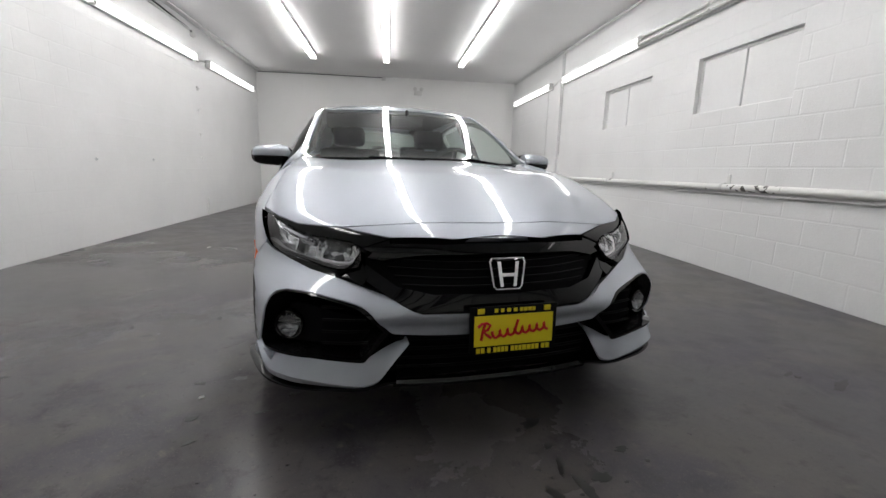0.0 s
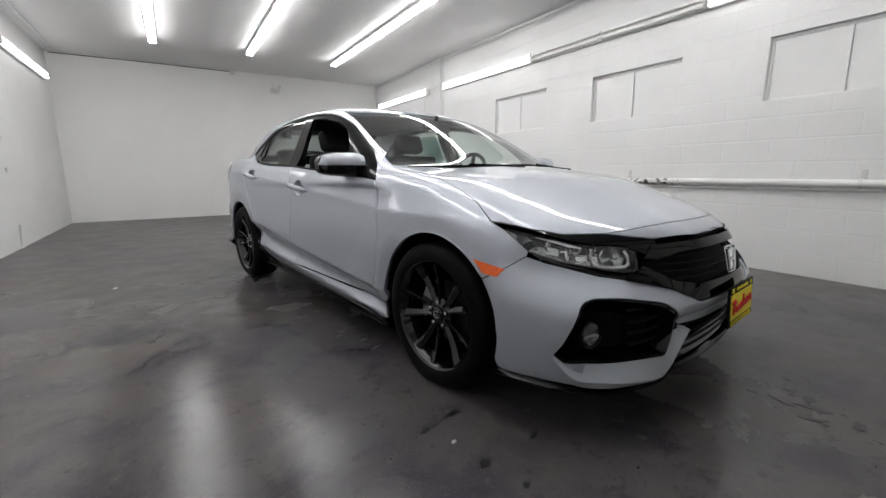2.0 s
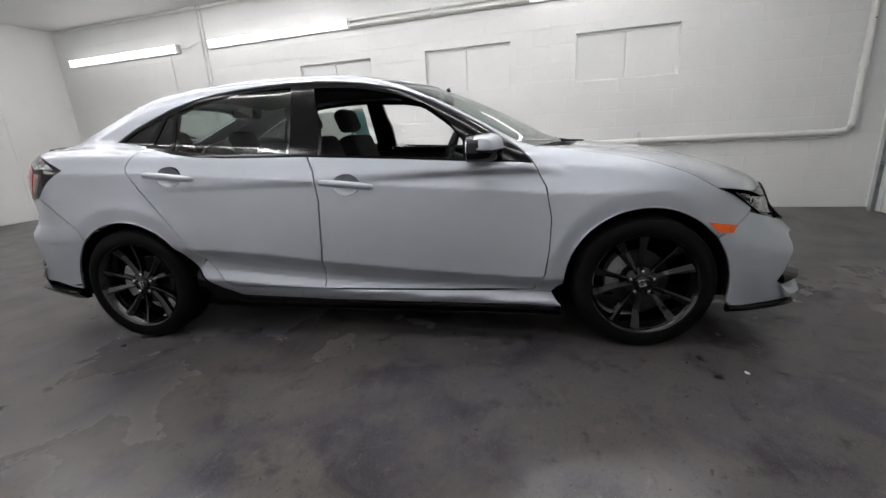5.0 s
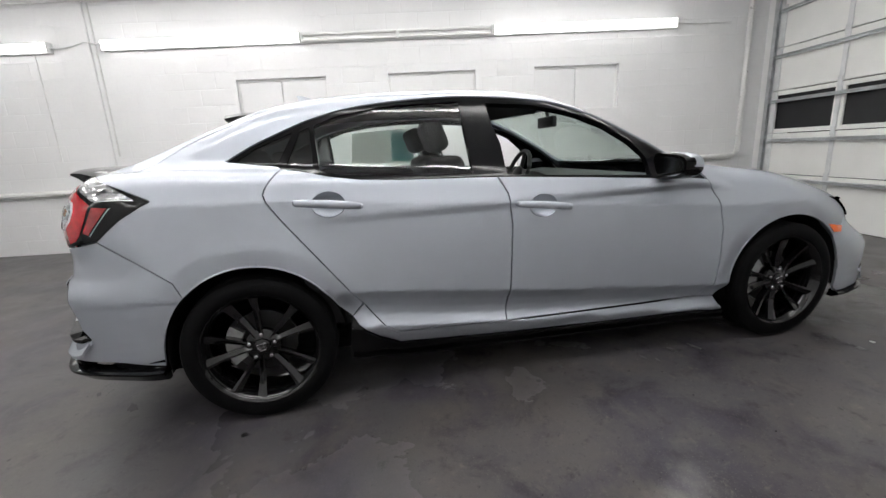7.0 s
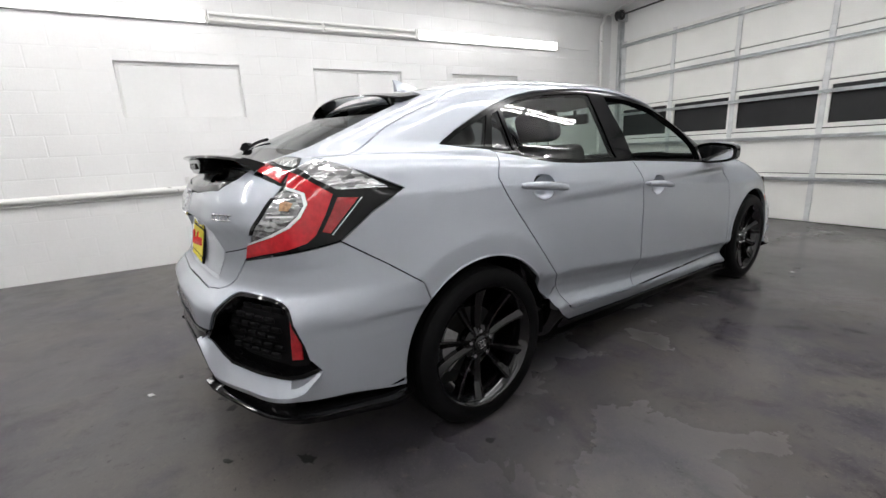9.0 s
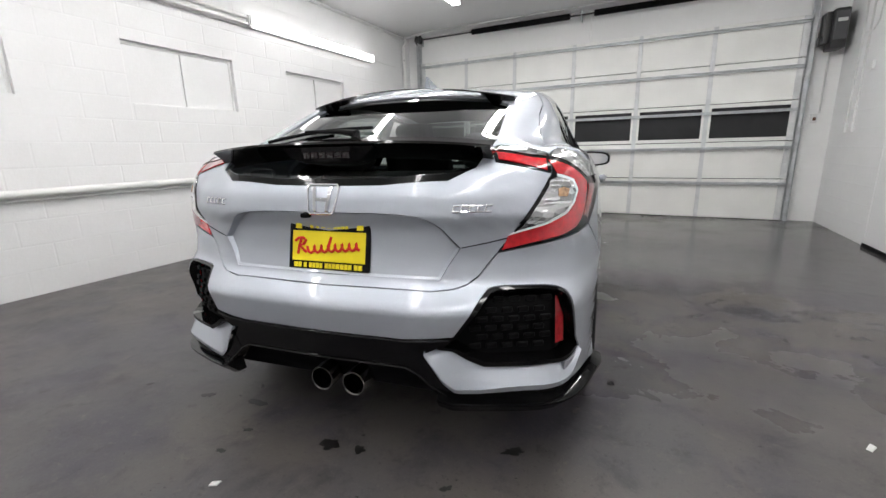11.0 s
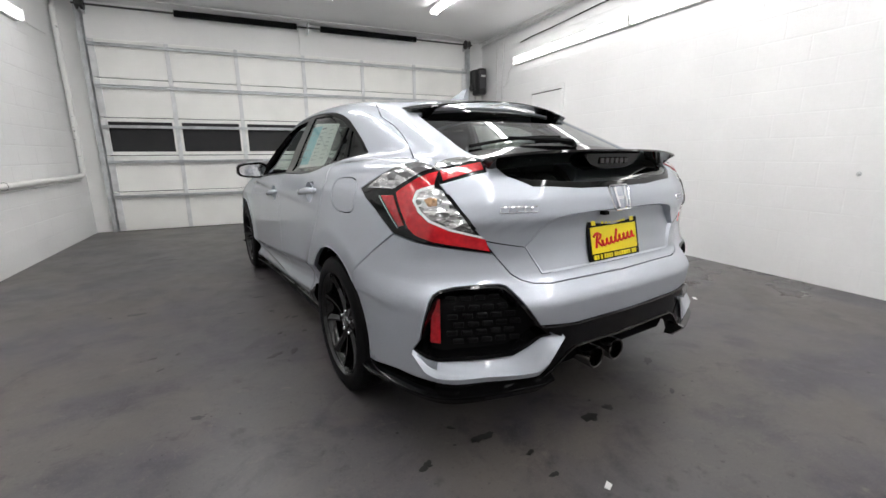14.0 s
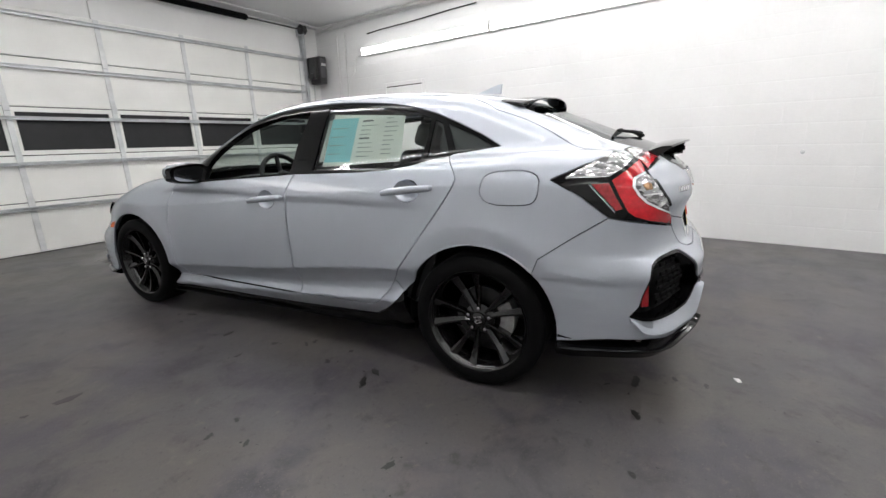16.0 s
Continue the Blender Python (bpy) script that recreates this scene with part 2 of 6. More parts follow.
# ---- mesh helpers ----
def box(bm, lo, hi, m=None, bevel=0.0, segments=2):
    lo, hi = Vector(lo), Vector(hi)
    r = bmesh.ops.create_cube(bm, size=1.0, matrix=Matrix.Translation((lo + hi) / 2) @ Matrix.Diagonal((*(hi - lo), 1)))
    vs = r["verts"]
    if bevel:
        es = list({e for v in vs for e in v.link_edges})
        br = bmesh.ops.bevel(bm, geom=es, offset=bevel, segments=segments, affect="EDGES", profile=0.5)
        vs = list({v for f in br["faces"] for v in f.verts} | {v for v in vs if v.is_valid})
    if m is not None:
        bmesh.ops.transform(bm, matrix=m, verts=vs)
    return vs


def tube(bm, path, r, n=10, cap=True):
    """A round bar along a path of points; r is one radius, or one a point."""
    path = [Vector(q) for q in path]
    rings = []
    for i, q in enumerate(path):
        d = (path[min(i + 1, len(path) - 1)] - path[max(i - 1, 0)]).normalized()
        a = d.cross(Vector((0, 0, 1)) if abs(d.z) < 0.9 else Vector((1, 0, 0))).normalized()
        b = d.cross(a)
        rad = r[i] if isinstance(r, (list, tuple)) else r
        rings.append([bm.verts.new(q + rad * (math.cos(2 * math.pi * k / n) * a + math.sin(2 * math.pi * k / n) * b)) for k in range(n)])
    for p0, p1 in zip(rings, rings[1:]):
        for k in range(n):
            bm.faces.new((p0[k], p0[(k + 1) % n], p1[(k + 1) % n], p1[k]))
    if cap:
        bm.faces.new(rings[0][::-1])
        bm.faces.new(rings[-1])
    return rings


def lathe(bm, profile, n=48, axis="x", m=None):
    """Turn (radius, along) pairs round an axis."""
    rings = []
    for rad, al in profile:
        ring = []
        for k in range(n):
            a = 2 * math.pi * k / n
            c, s = rad * math.cos(a), rad * math.sin(a)
            v = Vector((al, c, s)) if axis == "x" else Vector((c, al, s)) if axis == "y" else Vector((c, s, al))
            ring.append(bm.verts.new(m @ v if m else v))
        rings.append(ring)
    for p0, p1 in zip(rings, rings[1:]):
        for k in range(n):
            bm.faces.new((p0[k], p0[(k + 1) % n], p1[(k + 1) % n], p1[k]))
    return rings


def prism(bm, poly, depth, m=None, taper=0.0):
    """A flat outline in x, y pushed up z by depth; taper draws its top in."""
    c = sum((Vector((*q, 0)) for q in poly), Vector()) / len(poly)
    lo = [bm.verts.new(Vector((*q, 0))) for q in poly]
    hi = [bm.verts.new(Vector((*q, 0)).lerp(c, taper) + Vector((0, 0, depth))) for q in poly]
    n = len(poly)
    fs = [bm.faces.new(hi), bm.faces.new(lo[::-1])]
    for k in range(n):
        fs.append(bm.faces.new((lo[k], lo[(k + 1) % n], hi[(k + 1) % n], hi[k])))
    if m:
        bmesh.ops.transform(bm, matrix=m, verts=lo + hi)
    return lo + hi


def mesh_from(name, bm, mat, smooth=True, angle=35):
    bmesh.ops.recalc_face_normals(bm, faces=bm.faces)
    me = bpy.data.meshes.new(name)
    bm.to_mesh(me)
    bm.free()
    me.materials.append(M[mat] if isinstance(mat, str) else mat)
    if smooth:
        me.shade_smooth()
        me.set_sharp_from_angle(angle=radians(angle))
    return me


def thing(name, bm, mat, label, category, group="", kind="", smooth=True):
    return tagged(new(name, mesh_from(name, bm, mat, smooth)), label, category, group, kind)


def part(name, bm, mat, parent, label="", smooth=True, angle=35):
    ob = new(name, mesh_from(name, bm, mat, smooth, angle))
    ob.parent = parent
    return tagged(ob, label)


def holder(name, label, category, group="", m=None):
    ob = tagged(new(name), label, category, group)
    if m is not None:
        ob.matrix_basis = m
    return ob

# ---- the room: wide walls x -3.25 to 3.2, garage door at y 0, back wall at y 12 ----
XL, XR, YB, ZC = -3.25, 3.20, 12.0, 3.15
DOOR_L, DOOR_R, DOOR_H = 2.93, -2.88, 2.66
WINDOWS = [(2.0, 3.15), (3.94, 5.09), (5.9, 7.05)]
WZ0, WZ1 = 1.575, 2.13


def setting(name, bm, mat, label, category, smooth=False):
    return thing(name, bm, mat, label, category, kind="structure", smooth=smooth)


bm = bmesh.new()
box(bm, (XL - 0.3, -0.4, -0.2), (XR + 0.3, YB + 0.3, 0))
floor = setting("floor", bm, "floor", "worn dark grey painted concrete floor with stains", "floor")
bm = bmesh.new()
box(bm, (XL - 0.3, -0.4, ZC), (XR + 0.3, YB + 0.3, ZC + 0.2))
setting("ceiling", bm, "ceiling", "flat white painted ceiling of the garage", "ceiling")
bm = bmesh.new()
box(bm, (XL - 0.3, YB, 0), (XR + 0.3, YB + 0.2, ZC))
wall_back = setting("wall_back", bm, "drywall", "smooth white painted back wall", "wall")
bm = bmesh.new()
box(bm, (XL - 0.3, -0.25, 0), (DOOR_R, -0.02, ZC))
box(bm, (DOOR_L, -0.25, 0), (XR + 0.3, -0.02, ZC))
box(bm, (DOOR_R, -0.25, DOOR_H), (DOOR_L, -0.02, ZC))
wall_front = setting("wall_front", bm, "drywall", "white wall with the wide garage door opening", "wall")
bm = bmesh.new()
box(bm, (XL - 0.25, -0.02, 0), (XL, YB, ZC))
wall_left = setting("wall_left", bm, "wall", "white painted concrete block wall", "wall")
bm = bmesh.new()
ys = [-0.02] + [v for w in WINDOWS for v in w] + [YB]
for i in range(0, len(ys), 2):
    box(bm, (XR, ys[i], WZ0), (XR + 0.25, ys[i + 1], WZ1))
box(bm, (XR, -0.02, 0), (XR + 0.25, YB, WZ0))
box(bm, (XR, -0.02, WZ1), (XR + 0.25, YB, ZC))
wall_right = setting("wall_right", bm, "wall", "white painted concrete block wall with blocked-up windows", "wall")


# strip lights
def strip_light(length, lit, glow="tube"):
    """Along y from 0, its tubes facing down."""
    ob = holder("strip_light", "", "strip light")
    bm = bmesh.new()
    box(bm, (-0.06, 0, -0.005), (0.06, length, 0.045), bevel=0.006)
    part("housing", bm, "fixture", ob)
    for yy in (0.008, length - 0.008):
        bm = bmesh.new()
        box(bm, (-0.062, yy - 0.008, -0.055), (0.062, yy + 0.008, 0.05), bevel=0.003)
        part("end_cap", bm, "fixture", ob)
    for x in (-0.034, 0.034):
        for k in range(max(1, round(length / 1.22))):
            seg = length / max(1, round(length / 1.22))
            bm = bmesh.new()
            tube(bm, [(x, k * seg + 0.025, -0.03), (x, (k + 1) * seg - 0.012, -0.03)], 0.019, 10)
            part("tube", bm, glow if lit else "tube_off", ob, "glowing white fluorescent tube" if lit else "unlit fluorescent tube")
    return ob


lamp_long = strip_light(2.43, True)
lamp_short = strip_light(1.22, True)
lamp_dark = strip_light(2.43, False)
lamp_wall = strip_light(2.43, True, "tube_wall")
tagged(lamp_wall, "lit white twin-tube fluorescent strip light on the wall", "strip light")
tagged(lamp_long, "lit white twin-tube fluorescent strip light", "strip light")
tagged(lamp_short, "short lit white fluorescent strip light on the ceiling", "strip light")
tagged(lamp_dark, "unlit white fluorescent strip light on the block wall", "strip light", "strip lights on the window wall")
used = {}


def hang(ob, m, group):
    if ob.name not in used:
        used[ob.name] = 1
        ob.matrix_basis = m
    else:
        ob = copy_thing(ob, m)
    return tagged(ob, group=group)


for x in (1.47, -0.10, -1.57):
    for y in (7.68, 5.24, 2.80):
        hang(lamp_long, pose(x, y, ZC - 0.047), "strip lights on the ceiling")
    hang(lamp_short, pose(x, 1.56, ZC - 0.047), "strip lights on the ceiling")
RIGHT_LAMP = pose(0, 0, 0, 0, 90, 0)
for y, ob in ((1.27, lamp_wall), (3.71, lamp_dark), (6.15, lamp_wall), (9.2, lamp_wall)):
    hang(ob, Matrix.Translation((XR - 0.047, y, 2.585)) @ RIGHT_LAMP, "strip lights on the window wall")
for y in (1.2, 3.64, 6.10, 9.05):
    hang(lamp_wall, Matrix.Translation((XL + 0.047, y, 2.62)) @ pose(0, 0, 0, 0, -90, 0), "strip lights on the plain wall")


# ---- garage door ----
gate = holder("garage_door", "white sectional garage door with a row of blacked-out panes", "garage door", m=Matrix())
COLS = [2.905, 1.985, 1.085, 0.10, -0.868, -1.815, -2.86]
ROWS = [0.0, 0.585, 1.11, 1.64, 2.17, 2.68]
for r in range(5):
    for c in range(6):
        x1, x0 = COLS[c] - 0.004, COLS[c + 1] + 0.004
        z0, z1 = ROWS[r] + 0.005, ROWS[r + 1] - 0.005
        bm = bmesh.new()
        if r == 2:
            wz0, wz1, e = 1.165, 1.585, 0.055
            box(bm, (x0, -0.01, z0), (x1, 0.035, wz0))
            box(bm, (x0, -0.01, wz1), (x1, 0.035, z1))
            box(bm, (x0, -0.01, wz0), (x0 + e, 0.035, wz1))
            box(bm, (x1 - e, -0.01, wz0), (x1, 0.035, wz1))
            sect = part("door_panel", bm, "door_panel", gate, smooth=False)
            bm = bmesh.new()
            box(bm, (x0 + e, 0.004, wz0), (x1 - e, 0.010, wz1))
            part("pane", bm, "black_pane", sect, "blacked-out pane", smooth=False)
        else:
            box(bm, (x0, -0.01, z0), (x1, 0.035, z1), bevel=0.006, segments=1)
            part("door_panel", bm, "door_panel", gate, smooth=False)
for c, x in enumerate(COLS):
    for r in range(5):
        bm = bmesh.new()
        w = 0.028 if 0 < c < 6 else 0.04
        xx = min(max(x, COLS[6] + w), COLS[0] - w)
        box(bm, (xx - w, 0.036, ROWS[r] + 0.01), (xx + w, 0.050, ROWS[r + 1] - 0.01), bevel=0.003, segments=1)
        part("stile", bm, "pale_galv", gate)
for z in (0.52, 1.02, 1.515, 2.06, 2.60):
    bm = bmesh.new()
    box(bm, (COLS[6], 0.050, z - 0.019), (COLS[0], 0.056, z + 0.019))
    box(bm, (COLS[6], 0.056, z + 0.014), (COLS[0], 0.095, z + 0.019))
    box(bm, (COLS[6], 0.056, z - 0.019), (COLS[0], 0.095, z - 0.014))
    part("strut", bm, "galv", gate, "galvanised stiffening strut", smooth=False)
for z in ROWS[1:5]:
    for x in COLS[1:6]:
        bm = bmesh.new()
        box(bm, (x - 0.03, 0.050, z - 0.05), (x + 0.03, 0.062, z + 0.05), bevel=0.004, segments=1)
        part("hinge", bm, "pale_galv", gate)
bm = bmesh.new()
box(bm, (COLS[6], -0.01, 0.0), (COLS[0], 0.03, 0.012))
part("bottom_seal", bm, "rubber", gate)
for s, x in ((1, 2.945), (-1, -2.895)):
    bm = bmesh.new()
    box(bm, (x - 0.035, 0.0, 0), (x + 0.035, 0.006, 3.08))
    box(bm, (x + s * 0.029, 0.006, 0), (x + s * 0.035, 0.075, 3.08))
    box(bm, (x - 0.02, 0.075, 0), (x + s * 0.035 if s > 0 else x + 0.02, 0.080, 3.08))
    thing("door_track", bm, "galv", "vertical galvanised track beside the garage door", "door track", "garage door tracks", smooth=False)
springs = holder("torsion_springs", "black torsion springs on a shaft over the garage door", "springs")
bm = bmesh.new()
tube(bm, [(2.97, 0.16, 3.06), (-2.93, 0.16, 3.06)], 0.013, 10)
part("shaft", bm, "dark_metal", springs)
for x0, x1 in ((0.17, 1.82), (-0.19, -1.82)):
    bm = bmesh.new()
    n = 150
    coil = lathe(bm, [(0.042 + 0.005 * (k % 2), x0 + (x1 - x0) * k / n) for k in range(n + 1)], 14, "x", Matrix.Translation((0, 0.16, 3.06)))
    part("spring", bm, "black_plastic", springs, "long black coil spring")
for x in (2.88, -2.83, 0.0):
    bm = bmesh.new()
    if x:
        lathe(bm, [(0.02, x - 0.04), (0.075, x - 0.04), (0.068, x - 0.02), (0.068, x + 0.02), (0.078, x + 0.04), (0.02, x + 0.04)], 24, "x", Matrix.Translation((0, 0.16, 3.06)))
        part("cable_drum", bm, "dark_metal", springs)
    bm = bmesh.new()
    box(bm, (x - 0.006, -0.02, 2.98), (x + 0.006, 0.20, 3.13))
    part("bracket", bm, "galv", springs)
bm = bmesh.new()
box(bm, (-0.13, -0.02, DOOR_H), (0.13, 0.02, ZC))
setting("trim_centre_pad", bm, "drywall", "white timber pad behind the spring bracket", "trim")
bm = bmesh.new()
box(bm, (DOOR_R - 0.02, -0.02, DOOR_H - 0.01), (DOOR_L + 0.02, 0.0, DOOR_H + 0.02))
setting("trim_door_head", bm, "black_plastic", "dark weather seal over the garage door", "trim")

# opener on the jamb
opener = holder("door_opener", "dark grey jackshaft garage door opener on the jamb", "door opener")
bm = bmesh.new()
box(bm, (-3.17, 0.02, 2.20), (-3.02, 0.30, 2.66), bevel=0.02)
part("case", bm, "opener", opener)
bm = bmesh.new()
box(bm, (-3.16, 0.302, 2.30), (-3.03, 0.312, 2.62), bevel=0.004, segments=1)
part("face_plate", bm, "opener_face", opener)
bm = bmesh.new()
box(bm, (-3.02, 0.04, 2.28), (-2.955, 0.24, 2.64), bevel=0.012)
lathe(bm, [(0.001, 0), (0.06, 0), (0.06, 0.03), (0.001, 0.03)], 20, "x", Matrix.Translation((-2.955, 0.14, 2.32)))
part("gearbox", bm, "dark_metal", opener)
bm = bmesh.new()
box(bm, (-3.145, 0.314, 2.50), (-3.05, 0.316, 2.54))
part("name_bar", bm, "fixture", opener, "pale bar of small print")


def conduit(name, path, r, mat, label, category, group=""):
    bm = bmesh.new()
    tube(bm, path, r, 10)
    return thing(name, bm, mat, label, category, group)


conduit("wall_conduit", [(-3.10, 0.0, 2.2), (-3.10, 0.0, 1.45)], 0.011, "conduit", "thin conduit below the door opener", "conduit")
bm = bmesh.new()
box(bm, (-3.085, -0.02, 1.33), (-3.02, 0.03, 1.45), bevel=0.006)
control = thing("push_button", bm, "fixture", "small door control box on the jamb wall", "switch")
bm = bmesh.new()
box(bm, (-3.07, 0.031, 1.36), (-3.035, 0.036, 1.40), bevel=0.002, segments=1)
part("button", bm, "plate_red" if "plate_red" in M else "rust", control)
for y, z in ((0.55, 1.24), (0.75, 1.24)):
    bm = bmesh.new()
    box(bm, (XL, y - 0.035, z - 0.055), (XL + 0.03, y + 0.035, z + 0.055), bevel=0.006)
    thing("outlet_box", bm, "fixture", "white outlet box on the block wall", "outlet", "outlet boxes by the garage door")
    conduit("outlet_conduit", [(XL + 0.012, y, z + 0.055), (XL + 0.012, y, 3.0)], 0.010, "conduit", "thin white conduit up the block wall", "conduit", "conduits up the wall")
bm = bmesh.new()
box(bm, (XL, 0.96, 1.84), (XL + 0.03, 1.04, 1.93), bevel=0.006)
thing("switch_box", bm, "fixture", "white switch box beside the side door", "switch")
conduit("ceiling_conduit", [(XL + 0.05, 0.1, 3.08), (XL + 0.05, 4.2, 3.08), (XL + 0.03, 4.4, 3.02), (XL + 0.03, 8.55, 3.02)], 0.012, "conduit", "painted conduit along the top of the wall", "conduit", "conduits along the ceiling")
conduit("ceiling_conduit", [(XL + 0.16, 0.15, 3.11), (XL + 0.16, 11.9, 3.11)], 0.010, "conduit", "painted conduit along the top of the wall", "conduit", "conduits along the ceiling")
conduit("ceiling_conduit", [(XL + 0.10, 0.3, 3.09), (-2.2, 0.36, 3.12), (2.6, 0.36, 3.12), (3.1, 0.3, 3.09)], 0.012, "conduit", "painted conduit across the ceiling by the door", "conduit", "conduits along the ceiling")
conduit("ceiling_conduit", [(XR - 0.03, 0.2, 3.10), (XR - 0.03, 11.9, 3.10)], 0.014, "conduit", "painted conduit along the top of the wall", "conduit", "conduits along the ceiling")
conduit("black_cable", [(XL + 0.03, 5.6, 3.10), (XL + 0.03, 7.2, 3.075), (XL + 0.03, 8.5, 3.02), (XL + 0.03, 8.62, 2.98)], 0.011, "black_plastic", "black cable clipped along the wall top", "cable")
conduit("black_cable", [(XL + 0.02, 1.30, 2.89), (XL + 0.03, 1.6, 2.905), (XL + 0.03, 2.1, 2.912), (XL + 0.03, 2.5, 2.925), (XL + 0.03, 2.95, 2.945), (XL + 0.03, 3.4, 2.955)], 0.008, "black_plastic", "black cable sagging along the wall top", "cable")
conduit("fixture_cable", [(XL + 0.04, 1.20, 2.62), (XL + 0.015, 1.05, 2.58), (XL + 0.015, 0.97, 2.50), (XL + 0.015, 0.95, 2.34), (XL + 0.015, 0.85, 2.27), (XL + 0.015, 0.66, 2.28)], 0.006, "conduit", "white cable looping from the strip light to the opener", "cable", "cables between strip lights")
conduit("ceiling_conduit", [(XL + 0.09, 0.12, 3.04), (XL + 0.09, 0.6, 3.12), (XL + 0.09, 6.5, 3.125)], 0.013, "conduit", "painted conduit in the corner under the ceiling", "conduit", "conduits along the ceiling")
bm = bmesh.new()
box(bm, (XL, 8.55, 2.93), (XL + 0.05, 8.67, 3.05), bevel=0.008)
thing("junction_box", bm, "fixture", "white junction box high on the wall", "junction box")
for z, w in ((2.16, 0.10), (1.80, 0.10), (1.40, 0.08), (1.01, 0.06)):
    bm = bmesh.new()
    box(bm, (XL, 8.62, z - 0.012), (XL + 0.03, 8.62 + w, z + 0.012), bevel=0.004)
    box(bm, (XL, 8.64, z - 0.05), (XL + 0.018, 8.67, z + 0.01), bevel=0.004)
    thing("pipe_bracket", bm, "fixture", "painted steel pipe bracket on the block wall", "bracket", "brackets up the block wall")
conduit("wall_pipe", [(XL + 0.02, 8.70, 0.0), (XL + 0.02, 8.70, 0.18), (XL + 0.02, 8.74, 0.30)], 0.012, "conduit", "short bent stub pipe at the wall foot", "pipe")
conduit("fixture_cable", [(XL + 0.04, 8.56, 2.62), (XL + 0.03, 8.72, 2.58), (XL + 0.03, 8.86, 2.63), (XL + 0.04, 9.05, 2.62)], 0.008, "conduit", "loose white cable between two strip lights", "cable", "cables between strip lights")
for y, z in ((5.95, 0.93), (7.10, 0.942), (2.83, 0.905), (3.97, 0.893)):
    bm = bmesh.new()
    lathe(bm, [(0.001, 0.020), (0.008, 0.020), (0.009, 0.006), (0.018, 0.004), (0.019, 0.0)], 12, "x", Matrix.Translation((XL, y, z)))
    thing("anchor_bolt", bm, "galv", "small grey steel anchor bolt in the block wall", "bolt", "anchor bolts in the wall")

# side door in the left wall
side_door = holder("side_door", "white painted steel side door, shut", "door")
bm = bmesh.new()
box(bm, (XL - 0.01, 1.66, 0.035), (XL + 0.012, 2.395, 2.02), bevel=0.003, segments=1)
part("leaf", bm, "wall", side_door)
for y0, y1, z0, z1 in ((1.60, 1.655, 0, 2.09), (2.40, 2.455, 0, 2.09), (1.655, 2.40, 2.035, 2.09)):
    bm = bmesh.new()
    box(bm, (XL, y0, z0), (XL + 0.014, y1, z1), bevel=0.003, segments=1)
    part("frame", bm, "wall", side_door)
# dark strip that puts the shadow line under the door head into colour
bm = bmesh.new()
box(bm, (XL, 1.66, 2.02), (XL + 0.004, 2.395, 2.036))
part("head_shade", bm, "liner", side_door, "dark strip for the shadow line over the leaf")
# added dark strip, stands in for the shade in the gap below the leaf
bm = bmesh.new()
box(bm, (XL, 1.66, 0.0), (XL + 0.03, 2.395, 0.035))
part("foot_shade", bm, "black_plastic", side_door, "dark strip for the shaded gap under the leaf")
bm = bmesh.new()
lathe(bm, [(0.001, 0.075), (0.022, 0.072), (0.027, 0.055), (0.020, 0.04), (0.011, 0.035), (0.011, 0.01), (0.032, 0.008), (0.033, 0.0)], 20, "x", Matrix.Translation((XL + 0.012, 2.315, 1.02)))
part("knob", bm, "galv", side_door)
bm = bmesh.new()
lathe(bm, [(0.001, 0.02), (0.026, 0.018), (0.028, 0.0)], 20, "x", Matrix.Translation((XL + 0.012, 2.315, 1.16)))
part("deadbolt", bm, "galv", side_door)

# back wall: flush door, twin emergency lamp, small fittings
back_door = holder("back_door", "white flush door in the back wall, shut", "door")
bm = bmesh.new()
box(bm, (1.32, YB - 0.012, 0.01), (2.13, YB + 0.01, 1.985), bevel=0.003, segments=1)
part("leaf", bm, "drywall", back_door)
for x0, x1, z0, z1 in ((1.26, 1.314, 0, 2.05), (2.136, 2.19, 0, 2.05), (1.314, 2.136, 1.992, 2.05)):
    bm = bmesh.new()
    box(bm, (x0, YB - 0.018, z0), (x1, YB, z1), bevel=0.003, segments=1)
    part("frame", bm, "drywall", back_door)
bm = bmesh.new()
lathe(bm, [(0.001, -0.07), (0.024, -0.065), (0.024, -0.045), (0.010, -0.035), (0.010, -0.01), (0.03, -0.006), (0.03, 0)], 16, "y", Matrix.Translation((1.40, YB - 0.012, 0.98)))
part("knob", bm, "fixture", back_door)
lampbox = holder("emergency_light", "white twin-head emergency light on the back wall", "emergency light")
bm = bmesh.new()
box(bm, (0.58, YB - 0.07, 2.74), (0.78, YB, 2.85), bevel=0.015)
part("body", bm, "fixture", lampbox)
for x in (0.60, 0.76):
    bm = bmesh.new()
    lathe(bm, [(0.001, -0.06), (0.045, -0.05), (0.05, -0.03), (0.03, 0.02), (0.001, 0.03)], 20, "y", Matrix.Translation((x, YB - 0.10, 2.875)))
    part("head", bm, "fixture", lampbox)
bm = bmesh.new()
box(bm, (-0.23, YB - 0.06, 3.06), (-0.13, YB, 3.14), bevel=0.012)
thing("sensor_box", bm, "fixture", "small white sensor box under the ceiling", "sensor")
conduit("sensor_wire", [(-0.2, YB - 0.012, 3.125), (-1.6, YB - 0.012, 3.13), (-3.2, YB - 0.012, 3.12)], 0.008, "dark_metal", "dark wire along the top of the back wall", "wire")
bm = bmesh.new()
lathe(bm, [(0.001, -0.03), (0.03, -0.025), (0.035, 0)], 16, "y", Matrix.Translation((0.31, YB, 0.915)))
thing("wall_stop", bm, "fixture", "small round white fitting on the back wall", "fitting")

